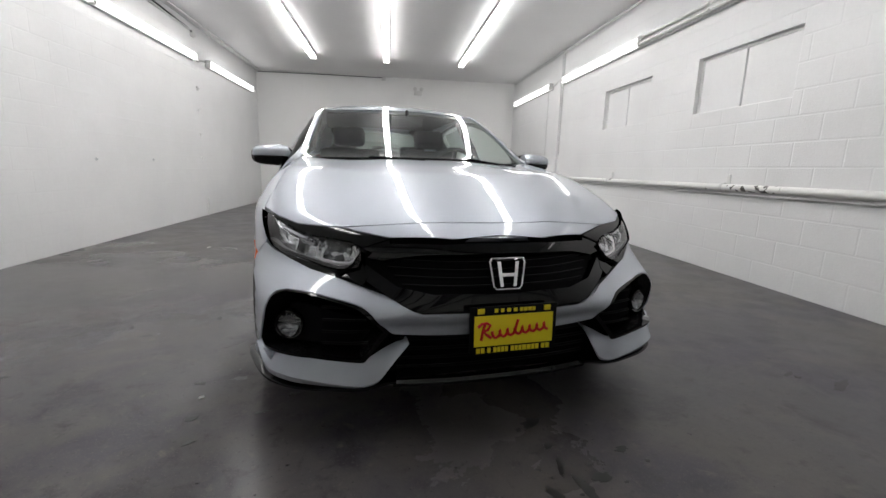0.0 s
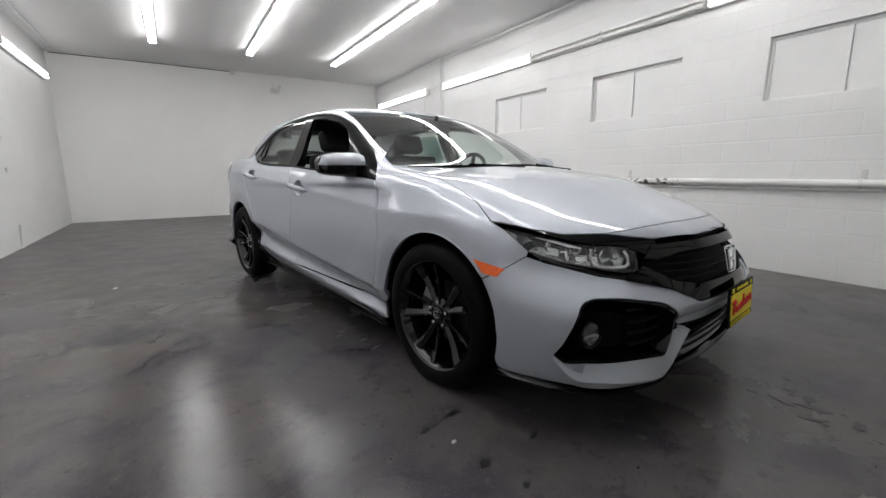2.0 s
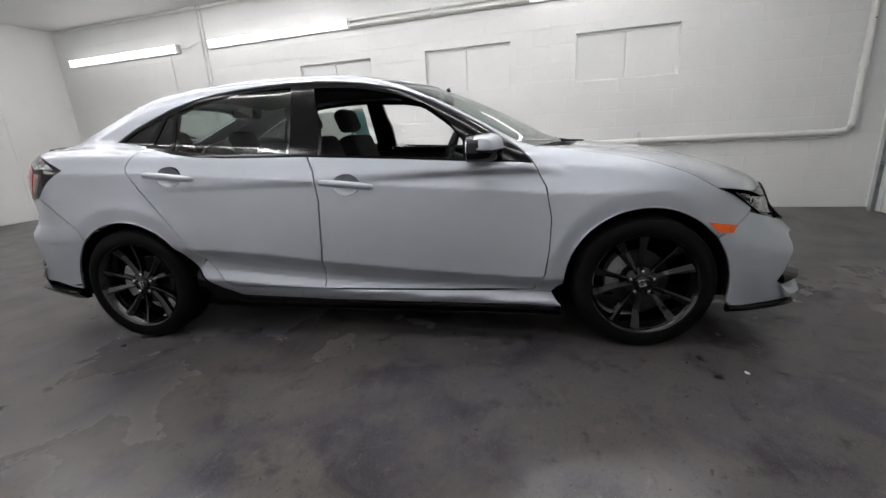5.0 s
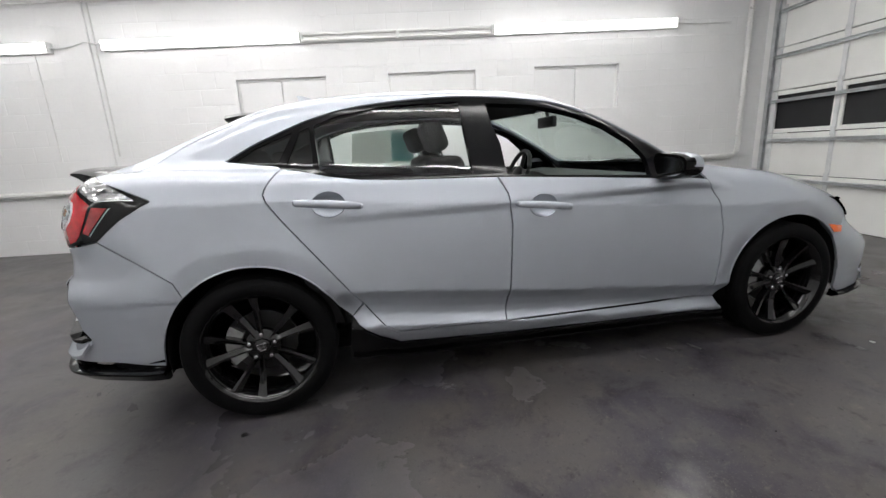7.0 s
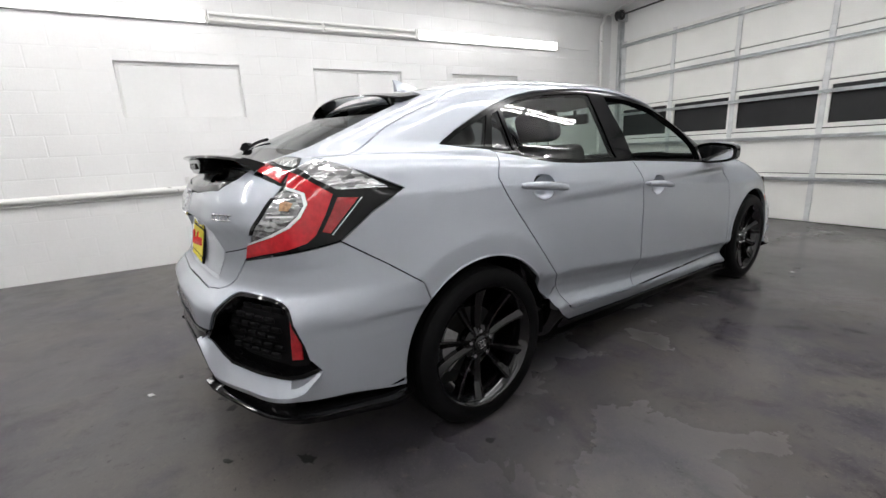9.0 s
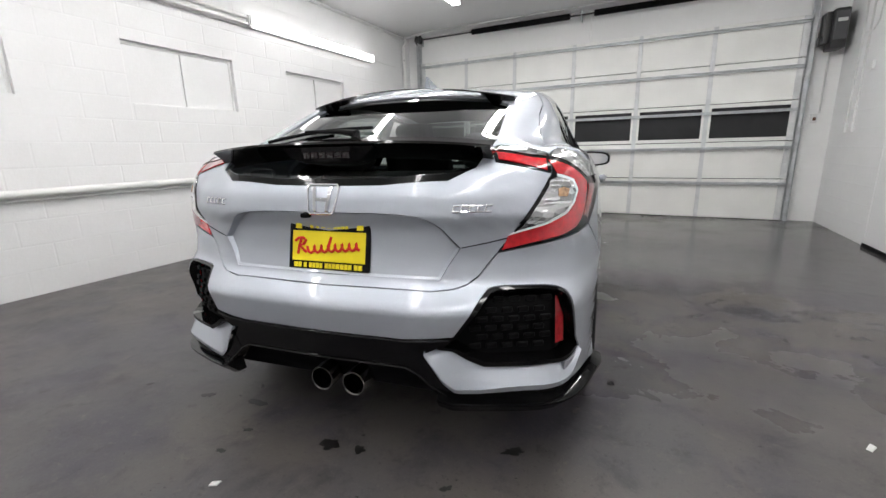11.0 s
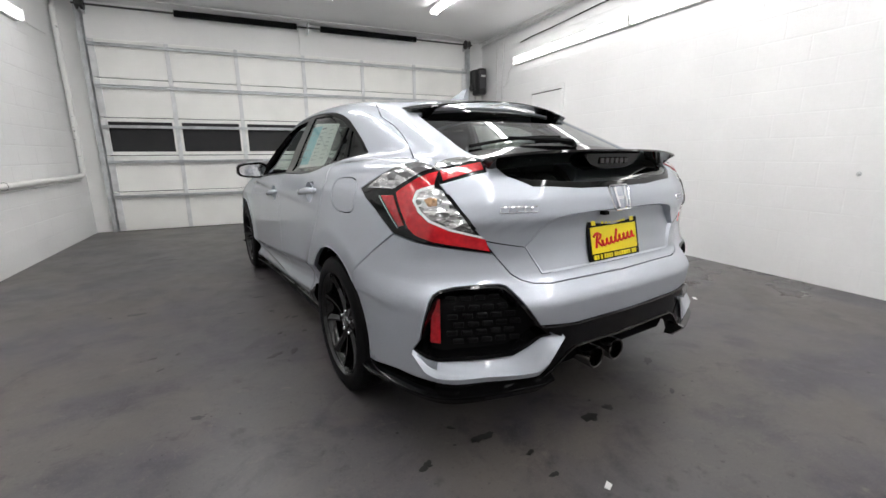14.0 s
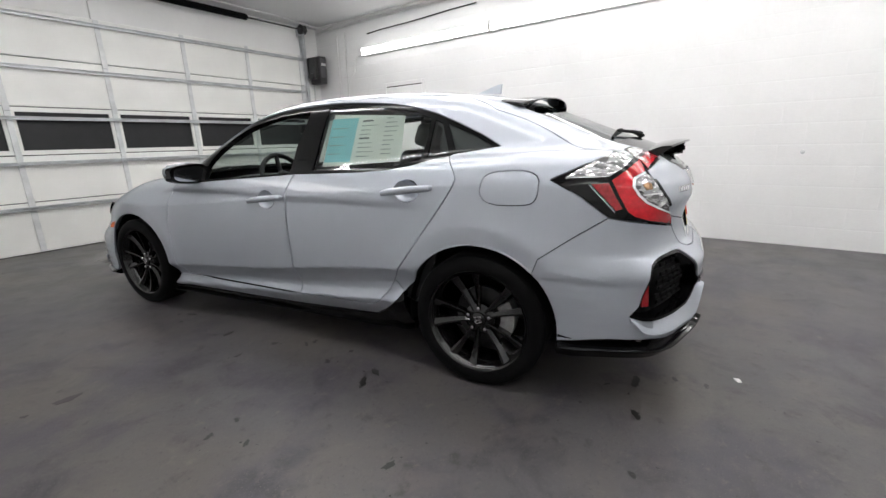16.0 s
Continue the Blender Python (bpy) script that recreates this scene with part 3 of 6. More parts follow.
# window recesses on the right wall
for n, (y0, y1) in enumerate(WINDOWS):
    win = tagged(new("window_%d" % (n + 1)), "blocked-up window boarded and painted white", "window", kind="structure")
    mid = (y0 + y1) / 2
    for a, c in ((y0, mid - 0.0007), (mid + 0.0007, y1)):
        bm = bmesh.new()
        box(bm, (XR + 0.055, a + 0.02, WZ0 + 0.004), (XR + 0.075, c - (0 if c < y1 else 0.02), WZ1 - 0.004))
        part("board", bm, "wall", win)
    for lo, hi in (((XR + 0.045, y0, WZ1 - 0.03), (XR + 0.085, y1, WZ1)), ((XR + 0.045, y0, WZ0), (XR + 0.085, y0 + 0.025, WZ1 - 0.03)), ((XR + 0.045, y1 - 0.025, WZ0), (XR + 0.085, y1, WZ1 - 0.03)),
                   ((XR + 0.045, y0 + 0.025, WZ0), (XR + 0.085, y1 - 0.025, WZ0 + 0.012))):
        bm = bmesh.new()
        box(bm, lo, hi, bevel=0.003, segments=1)
        part("frame", bm, "fixture", win)
    bm = bmesh.new()
    box(bm, (XR + 0.08, y0 - 0.05, WZ0 - 0.05), (XR + 0.20, y1 + 0.05, WZ1 + 0.05))
    part("infill", bm, "wall", win)

# pipes on the right wall
wall_pipe = holder("water_pipe", "chipped white painted pipe along the window wall", "pipe")
bm = bmesh.new()
tube(bm, [(XR - 0.055, 11.95, 0.815), (XR - 0.055, 6.0, 0.825), (XR - 0.055, 0.42, 0.838), (XR - 0.055, 0.33, 0.85), (XR - 0.055, 0.28, 0.90), (XR - 0.055, 0.27, 1.0), (XR - 0.055, 0.27, 2.95), (XR - 0.055, 0.22, 3.05), (XR - 0.055, 0.16, 3.14)], 0.032, 14)
part("run", bm, "pipe", wall_pipe)
for y in (2.37, 4.45, 6.6, 8.6, 10.4):
    bm = bmesh.new()
    box(bm, (XR - 0.014, y - 0.02, 0.76), (XR, y + 0.02, 0.95), bevel=0.004)
    lathe(bm, [(0.036, y - 0.014), (0.041, y - 0.014), (0.041, y + 0.014), (0.036, y + 0.014)], 16, "y", Matrix.Translation((XR - 0.055, 0, 0.83)))
    part("clamp", bm, "conduit", wall_pipe)
for z in (1.5, 2.3):
    bm = bmesh.new()
    lathe(bm, [(0.034, z - 0.03), (0.040, z - 0.028), (0.040, z + 0.028), (0.034, z + 0.03)], 16, "z", Matrix.Translation((XR - 0.055, 0.27, 0)))
    part("coupling", bm, "pipe", wall_pipe)
conduit("thin_pipe", [(XR - 0.022, 11.95, 0.765), (XR - 0.022, 4.0, 0.772), (XR - 0.022, 0.33, 0.785)], 0.013, "conduit", "thin white pipe below the chipped pipe", "pipe")
bm = bmesh.new()
box(bm, (XR - 0.035, 8.74, 0), (XR, 8.98, ZC), bevel=0.004)
setting("wall_pilaster", bm, "wall", "shallow white pilaster on the window wall", "pilaster")
conduit("wall_conduit", [(XR - 0.015, 8.68, ZC), (XR - 0.015, 8.68, 1.25)], 0.010, "conduit", "thin white conduit beside the pilaster", "conduit", "conduits up the wall")
conduit("wall_conduit", [(XR - 0.012, 9.43, 2.52), (XR - 0.012, 9.42, 1.22)], 0.006, "conduit", "thin white cable hanging down the wall", "cable", "conduits up the wall")
conduit("fixture_cable", [(XR - 0.04, 8.58, 2.60), (XR - 0.03, 8.8, 2.64), (XR - 0.05, 9.0, 2.58), (XR - 0.04, 9.2, 2.585)], 0.008, "conduit", "loose white cable between two strip lights", "cable", "cables between strip lights")
conduit("fixture_cable", [(XR - 0.04, 1.27, 2.585), (XR - 0.015, 0.9, 2.575), (XR - 0.015, 0.5, 2.58)], 0.006, "conduit", "white cable from the end strip light", "cable", "cables between strip lights")

# scraps and drips on the floor
def blot(x, y, r, seed, squash=1.0, turn=0.0):
    rnd = random.Random(seed)
    n = 22
    out = []
    for k in range(n):
        a = 2 * math.pi * k / n
        q = r * (0.85 + 0.22 * math.sin(2 * a + seed) + 0.14 * math.sin(5 * a + 2 * seed)) * rnd.uniform(0.75, 1.15)
        u, w = q * math.cos(a), q * math.sin(a) * squash
        out.append((x + u * math.cos(turn) - w * math.sin(turn), y + u * math.sin(turn) + w * math.cos(turn)))
    return out


bm = bmesh.new()
spots = [(0.513, 2.137, 0.05, 0.6, 0.3), (0.532, 1.90, 0.05, 0.35, 1.2), (0.57, 1.80, 0.06, 0.4, 1.9), (0.47, 1.78, 0.045, 0.5, 2.4), (0.64, 1.84, 0.045, 0.5, 0.7), (0.556, 1.662, 0.05, 0.4, 0.0), (2.05, 2.30, 0.10, 0.25, 0.4), (1.9, 2.42, 0.05, 0.3, 0.4),
         (0.278, 6.36, 0.055, 0.5, 0.1), (0.539, 6.414, 0.035, 0.6, 0.9), (-0.206, 6.437, 0.05, 0.6, 0.5), (-0.329, 6.414, 0.03, 0.7, 1.0), (-0.849, 6.182, 0.05, 0.45, 0.4), (-0.703, 6.442, 0.022, 0.7, 0.4), (0.155, 6.511, 0.02, 0.7, 0.4), (0.144, 6.639, 0.02, 0.7, 0.4),
         (-0.769, 4.10, 0.028, 0.6, 0.4), (-0.888, 4.243, 0.018, 0.6, 0.9), (-0.682, 3.456, 0.04, 0.4, 0.2), (-0.671, 3.318, 0.045, 0.35, 0.3), (-0.743, 3.644, 0.02, 0.6, 0.3), (-0.778, 3.588, 0.018, 0.6, 0.3),
         (-0.666, 2.562, 0.034, 0.6, 0.5), (-0.818, 2.528, 0.028, 0.7, 1.0), (-0.74, 2.265, 0.030, 0.7, 0.2), (-0.688, 2.119, 0.022, 0.6, 0.2), (-0.496, 2.288, 0.026, 0.6, 0.2), (-0.404, 2.417, 0.022, 0.6, 0.2), (-1.265, 3.094, 0.012, 0.7, 0.2),
         (1.04, 3.587, 0.055, 0.35, 2.0), (0.988, 4.507, 0.026, 0.6, 0.3), (0.953, 4.945, 0.026, 0.6, 0.6), (0.839, 4.692, 0.025, 0.6, 0.2), (0.89, 4.678, 0.026, 0.5, 1.0), (1.184, 4.462, 0.024, 0.5, 0.3), (1.068, 4.131, 0.04, 0.4, 0.4), (0.805, 4.969, 0.02, 0.6, 0.3),
         (0.892, 5.243, 0.05, 0.35, 0.9), (1.559, 5.186, 0.02, 0.7, 0.3), (0.994, 5.258, 0.05, 0.5, 0.6), (1.332, 5.74, 0.026, 0.8, 0.0)]
spots += [(1.87, 4.177, 0.06, 0.5, 0.3), (0.527, 1.998, 0.03, 0.5, 1.3), (0.776, 1.962, 0.035, 0.4, 0.2), (-0.763, 4.395, 0.02, 0.6, 0.2), (1.622, 5.02, 0.022, 0.7, 0.2)]
rnd = random.Random(3)
for k, (x, y, r, sq, tn) in enumerate(spots):
    prism(bm, blot(x, y, r, k, sq, tn), 0.0012)
    for n in range(rnd.choice((0, 1, 2, 3))):
        a, d = rnd.uniform(0, 6.3), r * rnd.uniform(1.3, 2.6)
        prism(bm, blot(x + d * math.cos(a), y + d * math.sin(a), r * rnd.uniform(0.12, 0.3), k + 100 * n, 0.7, a), 0.0012)
tagged(thing("drip_marks", bm, "wet", "dark wet drips and grime on the painted floor", "stain"), kind="stuff")
for k, (x, y, w, h, a) in enumerate(((0.012, 6.757, 0.035, 0.022, 0.5), (-2.01, 5.62, 0.05, 0.022, 1.0), (-0.765, 2.408, 0.022, 0.012, 0.3))):
    bm = bmesh.new()
    prism(bm, [(-w / 2, -h / 2), (w * 0.45, -h * 0.4), (w / 2, h * 0.45), (-w * 0.3, h / 2)], 0.004, Matrix.Translation((x, y, 0.001)) @ pose(0, 0, 0, 3, 2, math.degrees(a)), taper=0.1)
    thing("paper_scrap", bm, "fixture", "small pale scrap of paper on the floor", "scrap", "scraps on the floor")

# ---- the car's skin: a smooth solid from which every panel is cut ----
def smooth_curve(pts, soft):
    """A smoothed curve through (v, w) pairs, as a function of v."""
    v = np.array([p[0] for p in pts], float)
    w = np.array([p[1] for p in pts], float)
    step = soft / 6
    grid = np.arange(v[0], v[-1] + step, step)
    k = np.exp(-0.5 * (np.arange(-18, 19) / 6.0) ** 2)
    k /= k.sum()
    lin = np.interp(grid, v, w)
    pad = np.concatenate([lin[0] + (lin[0] - lin[18:0:-1]), lin, lin[-1] + (lin[-1] - lin[-2:-20:-1])])
    table = np.convolve(pad, k, "valid")
    return lambda q: np.interp(q, grid, table)


def smax(a, b, r):
    h = np.maximum(r - np.abs(a - b), 0) / r
    return np.maximum(a, b) + h * h * r * 0.25


def ease(a, b, v):
    t = np.clip((v - a) / (b - a), 0, 1)
    return t * t * (3 - 2 * t)


SIDE_LOW = smooth_curve([(0.02, 0.70), (0.12, 0.755), (0.20, 0.80), (0.26, 0.842), (0.30, 0.859), (0.32, 0.845), (0.345, 0.832), (0.375, 0.832), (0.415, 0.847), (0.460, 0.878),
                         (0.52, 0.876), (0.70, 0.871), (0.865, 0.864), (0.92, 0.840), (0.985, 0.812), (1.05, 0.775), (1.15, 0.715), (1.3, 0.62)], 0.004)
PLAN_LOW = smooth_curve([(-2.5, -0.4), (-2.2, -0.12), (-2.0, -0.058), (-1.86, -0.040), (-1.73, -0.022), (-1.6, -0.010), (-1.4, 0.0), (-1.15, -0.002), (-0.9, -0.01),
                         (-0.4, -0.012), (0.2, -0.008), (0.9, -0.004), (1.35, 0.004), (1.6, -0.008), (1.8, -0.018), (2.0, -0.042), (2.2, -0.085), (2.5, -0.3)], 0.08)
SIDE_UP = smooth_curve([(0.8, 0.885), (1.0, 0.795), (1.15, 0.728), (1.35, 0.628), (1.5, 0.53)], 0.05)
PLAN_UP = smooth_curve([(-1.4, -0.02), (-0.6, 0.008), (-0.2, 0.006), (0.3, 0.0), (0.8, -0.004), (1.2, -0.018), (1.4, -0.035), (1.7, -0.095), (2.1, -0.2), (2.4, -0.3)], 0.1)
FRONT_PLAN = smooth_curve([(-0.3, 0.012), (0.0, 0.0), (0.2, 0.007), (0.35, 0.028), (0.5, 0.06), (0.65, 0.105), (0.755, 0.165), (0.80, 0.225), (0.86, 0.36), (1.2, 1.6)], 0.04)
BROW_PLAN = smooth_curve([(-0.3, 0.03), (0.0, 0.0), (0.2, 0.014), (0.435, 0.125), (0.6, 0.215), (0.75, 0.31), (0.80, 0.36), (0.86, 0.50), (1.2, 1.6)], 0.05)
FRONT_RISE = smooth_curve([(0.0, -2.0), (0.10, -2.10), (0.17, -2.18), (0.24, -2.225), (0.34, -2.24), (0.48, -2.235), (0.56, -2.215), (0.64, -2.185),
                           (0.70, -2.15), (0.75, -2.09), (0.82, -1.92), (1.0, -1.4)], 0.02)
REAR_PLAN = smooth_curve([(-0.3, 0.01), (0.0, 0.0), (0.35, 0.013), (0.455, 0.036), (0.6, 0.09), (0.7, 0.13), (0.765, 0.165), (0.82, 0.245), (0.86, 0.38), (1.2, 1.6)], 0.04)
REAR_RISE = smooth_curve([(0.0, 2.1), (0.12, 2.17), (0.22, 2.25), (0.35, 2.268), (0.5, 2.275), (0.606, 2.279), (0.625, 2.264), (0.65, 2.238), (0.68, 2.20), (0.75, 2.185),
                          (0.88, 2.19), (0.95, 2.175), (1.02, 2.13), (1.08, 2.07), (1.2, 1.93), (1.5, 1.5)], 0.010)
HOOD = smooth_curve([(-2.6, 0.40), (-2.3, 0.61), (-2.2, 0.69), (-2.1, 0.757), (-1.95, 0.825), (-1.7, 0.89), (-1.4, 0.942), (-1.1, 0.978), (-0.9, 0.99), (-0.5, 0.99),
                     (0.0, 0.99), (1.0, 1.05), (1.6, 1.085), (1.9, 1.085), (2.05, 1.06), (2.2, 1.03), (2.5, 0.95)], 0.06)
ROOF = smooth_curve([(-1.6, 0.66), (-1.1, 0.945), (-0.95, 1.03), (-0.7, 1.168), (-0.4, 1.307), (-0.15, 1.384), (0.1, 1.416), (0.35, 1.425), (0.7, 1.424), (1.0, 1.408),
                     (1.3, 1.37), (1.5, 1.305), (1.75, 1.205), (2.0, 1.105), (2.15, 1.05), (2.4, 0.95)], 0.09)


def skin(p):
    """Below 0 inside the closed body, above 0 outside, roughly in metres. Car axes: x to its left, y to its tail, z up."""
    x, y, z = np.abs(p[:, 0]), p[:, 1], p[:, 2]
    wedge = z - np.interp(z, (0.30, 0.45, 0.70), (0.070, 0.120, 0.083)) * (np.clip(y, -1.0, 1.3) - 0.24)
    wedge = wedge + (np.maximum(wedge, 0.455) - wedge) * ease(1.3, 1.6, np.abs(y))
    d = np.hypot(np.abs(y) - 1.35, z - 0.3225)
    size = np.where(y > 0, 0.0125, 0.0105)
    q = d - 0.452
    far = 0.5 * (q + np.sqrt(q * q + 0.00016))
    band = size * np.exp(-far / 0.060) - 0.075 * np.minimum(far - q, 0.095)
    soft = size * np.exp(-(((d - 0.445) / 0.050) ** 2))
    over = ease(0.42, 0.66, z)
    flare = band * over + soft * (1 - over) + 0.004
    side = x - SIDE_LOW(wedge) - PLAN_LOW(y) - flare
    high = ease(0.44, 0.62, z)
    tuck = 0.035 * ease(0.458, 0.405, z) * ease(0.50, 0.36, x)
    front = (FRONT_RISE(z) + tuck + FRONT_PLAN(x) * (1 - high) + BROW_PLAN(x) * high - y) / np.sqrt(1 + (1.2 * x**3) ** 2)
    rear = (y - REAR_RISE(z) + REAR_PLAN(x)) / np.sqrt(1 + (1.2 * x**3) ** 2)
    crown = HOOD(y) - 0.032 * (x / 0.65) ** 2 * ease(-0.6, -1.2, y) - 0.006 * ease(-0.5, -0.9, y) * np.exp(-(((x - 0.42) / 0.13) ** 2)) + 0.002
    top = z - crown
    low = smax(smax(side, smax(front, rear, 0.05), 0.07), top, 0.065)
    low = smax(low, 0.14 - z, 0.05)
    bow = y - x * x * (0.29 * ease(0.4, -0.4, y) - 0.22 * ease(0.9, 1.5, y))
    roof = (z - ROOF(bow) + 0.038 * (x / 0.6) ** 2) * 0.93
    cabin = smax(roof, (x - SIDE_UP(z) - PLAN_UP(y)) * 0.9, 0.06)
    cabin = smax(smax(cabin, rear, 0.05), 0.88 - z, 0.03)
    return -smax(-low, -cabin, 0.05)


def slope(p, e=0.002):
    g = np.stack([skin(p + e * a) - skin(p - e * a) for a in np.eye(3)], 1)
    return g / (np.linalg.norm(g, axis=1, keepdims=True) + 1e-12)


def snap(p, level=0.0):
    """Points near the skin, moved onto it."""
    p = np.array(p, float)
    for _ in range(12):
        g = np.stack([skin(p + 0.002 * a) - skin(p - 0.002 * a) for a in np.eye(3)], 1) / 0.004
        p = p - ((skin(p) - level) / np.maximum((g * g).sum(1), 0.2))[:, None] * g
    return p


def march(start, way, reach, level=0.0):
    """Where rays first meet the skin; where they miss it, their nearest place to it."""
    steps = np.linspace(0, reach, 120)
    val = np.stack([skin(start + s * way) - level for s in steps], 1)
    hit = val <= 0
    first = np.where(hit.any(1), hit.argmax(1), np.abs(val).argmin(1))
    lo, hi = steps[np.maximum(first - 1, 0)], steps[first]
    for _ in range(24):
        mid = (lo + hi) / 2
        inside = skin(start + mid[:, None] * way) <= level
        hi, lo = np.where(inside, mid, hi), np.where(inside, lo, mid)
    return start + np.where(hit.any(1), hi, steps[first])[:, None] * way

# ---- car panels ----
CAR = pose(0.048, 4.271, 0, 0, 0, 8.45)
car = holder("car", "silver metallic five-door hatchback parked with its front windows open", "car", m=CAR)
WAYS = {"s": ((1.3, 0, 0), (-1, 0, 0)), "t": ((0, 0, 2.0), (0, 0, -1)), "f": ((0, -3.2, 0), (0, 1, 0)), "r": ((0, 3.2, 0), (0, -1, 0))}


def on(kind, *pairs):
    """Points of the left half of the skin: s side (y, z), t top (x, y), f front (x, z), r rear (x, z)."""
    start, way = WAYS[kind]
    free = [n for n in range(3) if way[n] == 0]
    o = np.tile(np.array(start, float), (len(pairs), 1))
    o[:, free] = np.array(pairs, float)
    return [tuple(q) for q in march(o, np.array(way, float), 3.2)]


def arch(y0, r, a0, a1, n=12):
    """Points of a wheel arch, angles in degrees from the tail round the top to the nose."""
    return on("s", *[(y0 + r * math.cos(radians(a0 + (a1 - a0) * k / n)), 0.3225 + r * math.sin(radians(a0 + (a1 - a0) * k / n))) for k in range(n + 1)])


def mirrored(half):
    """A whole outline from its left half, which runs from centre line to centre line."""
    return list(half) + [(-x, y, z) for x, y, z in reversed(half) if abs(x) > 1e-3]


def dense(loop, step):
    out = []
    for a, b in zip(loop, loop[1:] + loop[:1]):
        a, b = np.array(a, float), np.array(b, float)
        n = max(1, int(np.ceil(np.linalg.norm(b - a) / step)))
        out += [a + (b - a) * k / n for k in range(n)]
    return np.array(out)


def rounded(loop, times=1, keep=0.25):
    """Corners cut, to round an outline."""
    for _ in range(times):
        p = np.array(loop)
        q = np.roll(p, -1, 0)
        loop = np.stack([p * (1 - keep) + q * keep, p * keep + q * (1 - keep)], 1).reshape(-1, 3)
    return [tuple(a) for a in loop]


def inside(poly, pts):
    x, y = pts[:, 0], pts[:, 1]
    res = np.zeros(len(pts), bool)
    for (ax, ay), (bx, by) in zip(poly, np.roll(poly, -1, 0)):
        cross = (ay > y) != (by > y)
        at = (bx - ax) * (y - ay) / np.where(by == ay, 1e-12, by - ay) + ax
        res ^= cross & (x < at)
    return res


def skin_mesh(name, outline, way, mat, holes=(), step=0.035, level=0.0, gap=0.002, depth=0.02):
    way = np.array(way, float) / np.linalg.norm(way)
    a = np.cross(way, (0, 0, 1) if abs(way[2]) < 0.9 else (0, 1, 0))
    a /= np.linalg.norm(a)
    b = np.cross(way, a)
    loops3, loops2 = [], []
    for k, lp in enumerate([outline, *holes]):
        p = snap(dense(lp, step * 0.8), level)
        flat = np.stack([p @ a, p @ b], 1)
        area = 0.5 * np.sum(flat[:, 0] * np.roll(flat[:, 1], -1) - flat[:, 1] * np.roll(flat[:, 0], -1))
        if gap:
            n = slope(p)
            t = np.roll(p, -1, 0) - np.roll(p, 1, 0)
            t /= np.linalg.norm(t, axis=1, keepdims=True) + 1e-9
            inward = np.cross(n, t)
            mid = np.stack([(p + 0.004 * inward) @ a, (p + 0.004 * inward) @ b], 1)
            sign = 1 if inside(flat, mid).mean() > 0.5 else -1
            if k:
                sign = -sign
            p = snap(p + gap * sign * inward, level)
            flat = np.stack([p @ a, p @ b], 1)
        loops3.append(p)
        loops2.append(flat)
    lo, hi = loops2[0].min(0), loops2[0].max(0)
    gx, gy = np.meshgrid(np.arange(lo[0], hi[0], step), np.arange(lo[1], hi[1], step))
    gx[1::2] += step / 2
    grid = np.stack([gx.ravel(), gy.ravel()], 1)
    ok = inside(loops2[0], grid)
    for h in loops2[1:]:
        ok &= ~inside(h, grid)
    rim = np.concatenate(loops2)
    grid = grid[ok]
    if len(grid):
        near = np.array([np.min(np.sum((rim - g) ** 2, 1)) for g in grid])
        grid = grid[near > (0.45 * step) ** 2]
    if len(grid):
        far = (loops3[0] @ way).min() - 0.35
        inner = march(grid[:, :1] * a + grid[:, 1:] * b + far * way, way, 2.2, level)
    else:
        inner = np.zeros((0, 3))
    edges, base = [], 0
    for lp in loops2:
        n = len(lp)
        edges += [(base + i, base + (i + 1) % n) for i in range(n)]
        base += n
    from mathutils import geometry
    vs, _, fs, orig, _, _ = geometry.delaunay_2d_cdt([Vector(q) for q in np.concatenate([rim, grid])], edges, [], 0, 1e-6)
    flat = np.array([(q.x, q.y) for q in vs])
    place3 = np.concatenate([*loops3, inner])
    place = np.array([place3[o[0]] if o else place3[np.argmin(np.sum((np.concatenate([rim, grid]) - flat[i]) ** 2, 1))] for i, o in enumerate(orig)])
    tri = np.array([f for f in fs if len(f) == 3])
    mid = flat[tri].mean(1)
    keep = inside(loops2[0], mid)
    for h in loops2[1:]:
        keep &= ~inside(h, mid)
    tri = tri[keep]
    nrm = slope(place)
    fn = np.cross(place[tri[:, 1]] - place[tri[:, 0]], place[tri[:, 2]] - place[tri[:, 0]])
    flip = (fn * nrm[tri].sum(1)).sum(1) < 0
    tri[flip] = tri[flip][:, ::-1]
    verts, faces, norms = [tuple(q) for q in place], [tuple(f) for f in tri], [tuple(nrm[i]) for f in tri for i in f]
    if depth:
        for lp in loops3:
            n0, m, nn = len(verts), len(lp), slope(lp)
            verts += [tuple(q) for q in lp] + [tuple(q) for q in lp - depth * nn]
            c = lp.mean(0)
            for i in range(m):
                j = (i + 1) % m
                f = (n0 + i, n0 + j, n0 + m + j, n0 + m + i)
                faces.append(f)
                g = np.cross(lp[j] - lp[i], -nn[i])
                g /= np.linalg.norm(g) + 1e-9
                norms += [tuple(g)] * 4
    return verts, faces, norms


def finish(name, verts, faces, norms, mat, parent, label="", flip=False, plain=False):
    if flip:
        verts = [(-x, y, z) for x, y, z in verts]
        out, k = [], 0
        for f in faces:
            out += [(-x, y, z) for x, y, z in reversed(norms[k:k + len(f)])]
            k += len(f)
        faces, norms = [tuple(reversed(f)) for f in faces], out
    me = bpy.data.meshes.new(name)
    me.from_pydata(verts, [], faces)
    me.materials.append(M[mat])
    me.shade_smooth()
    if not plain:
        me.normals_split_custom_set(norms)
    ob = new(name, me)
    ob.parent = parent
    return tagged(ob, label)


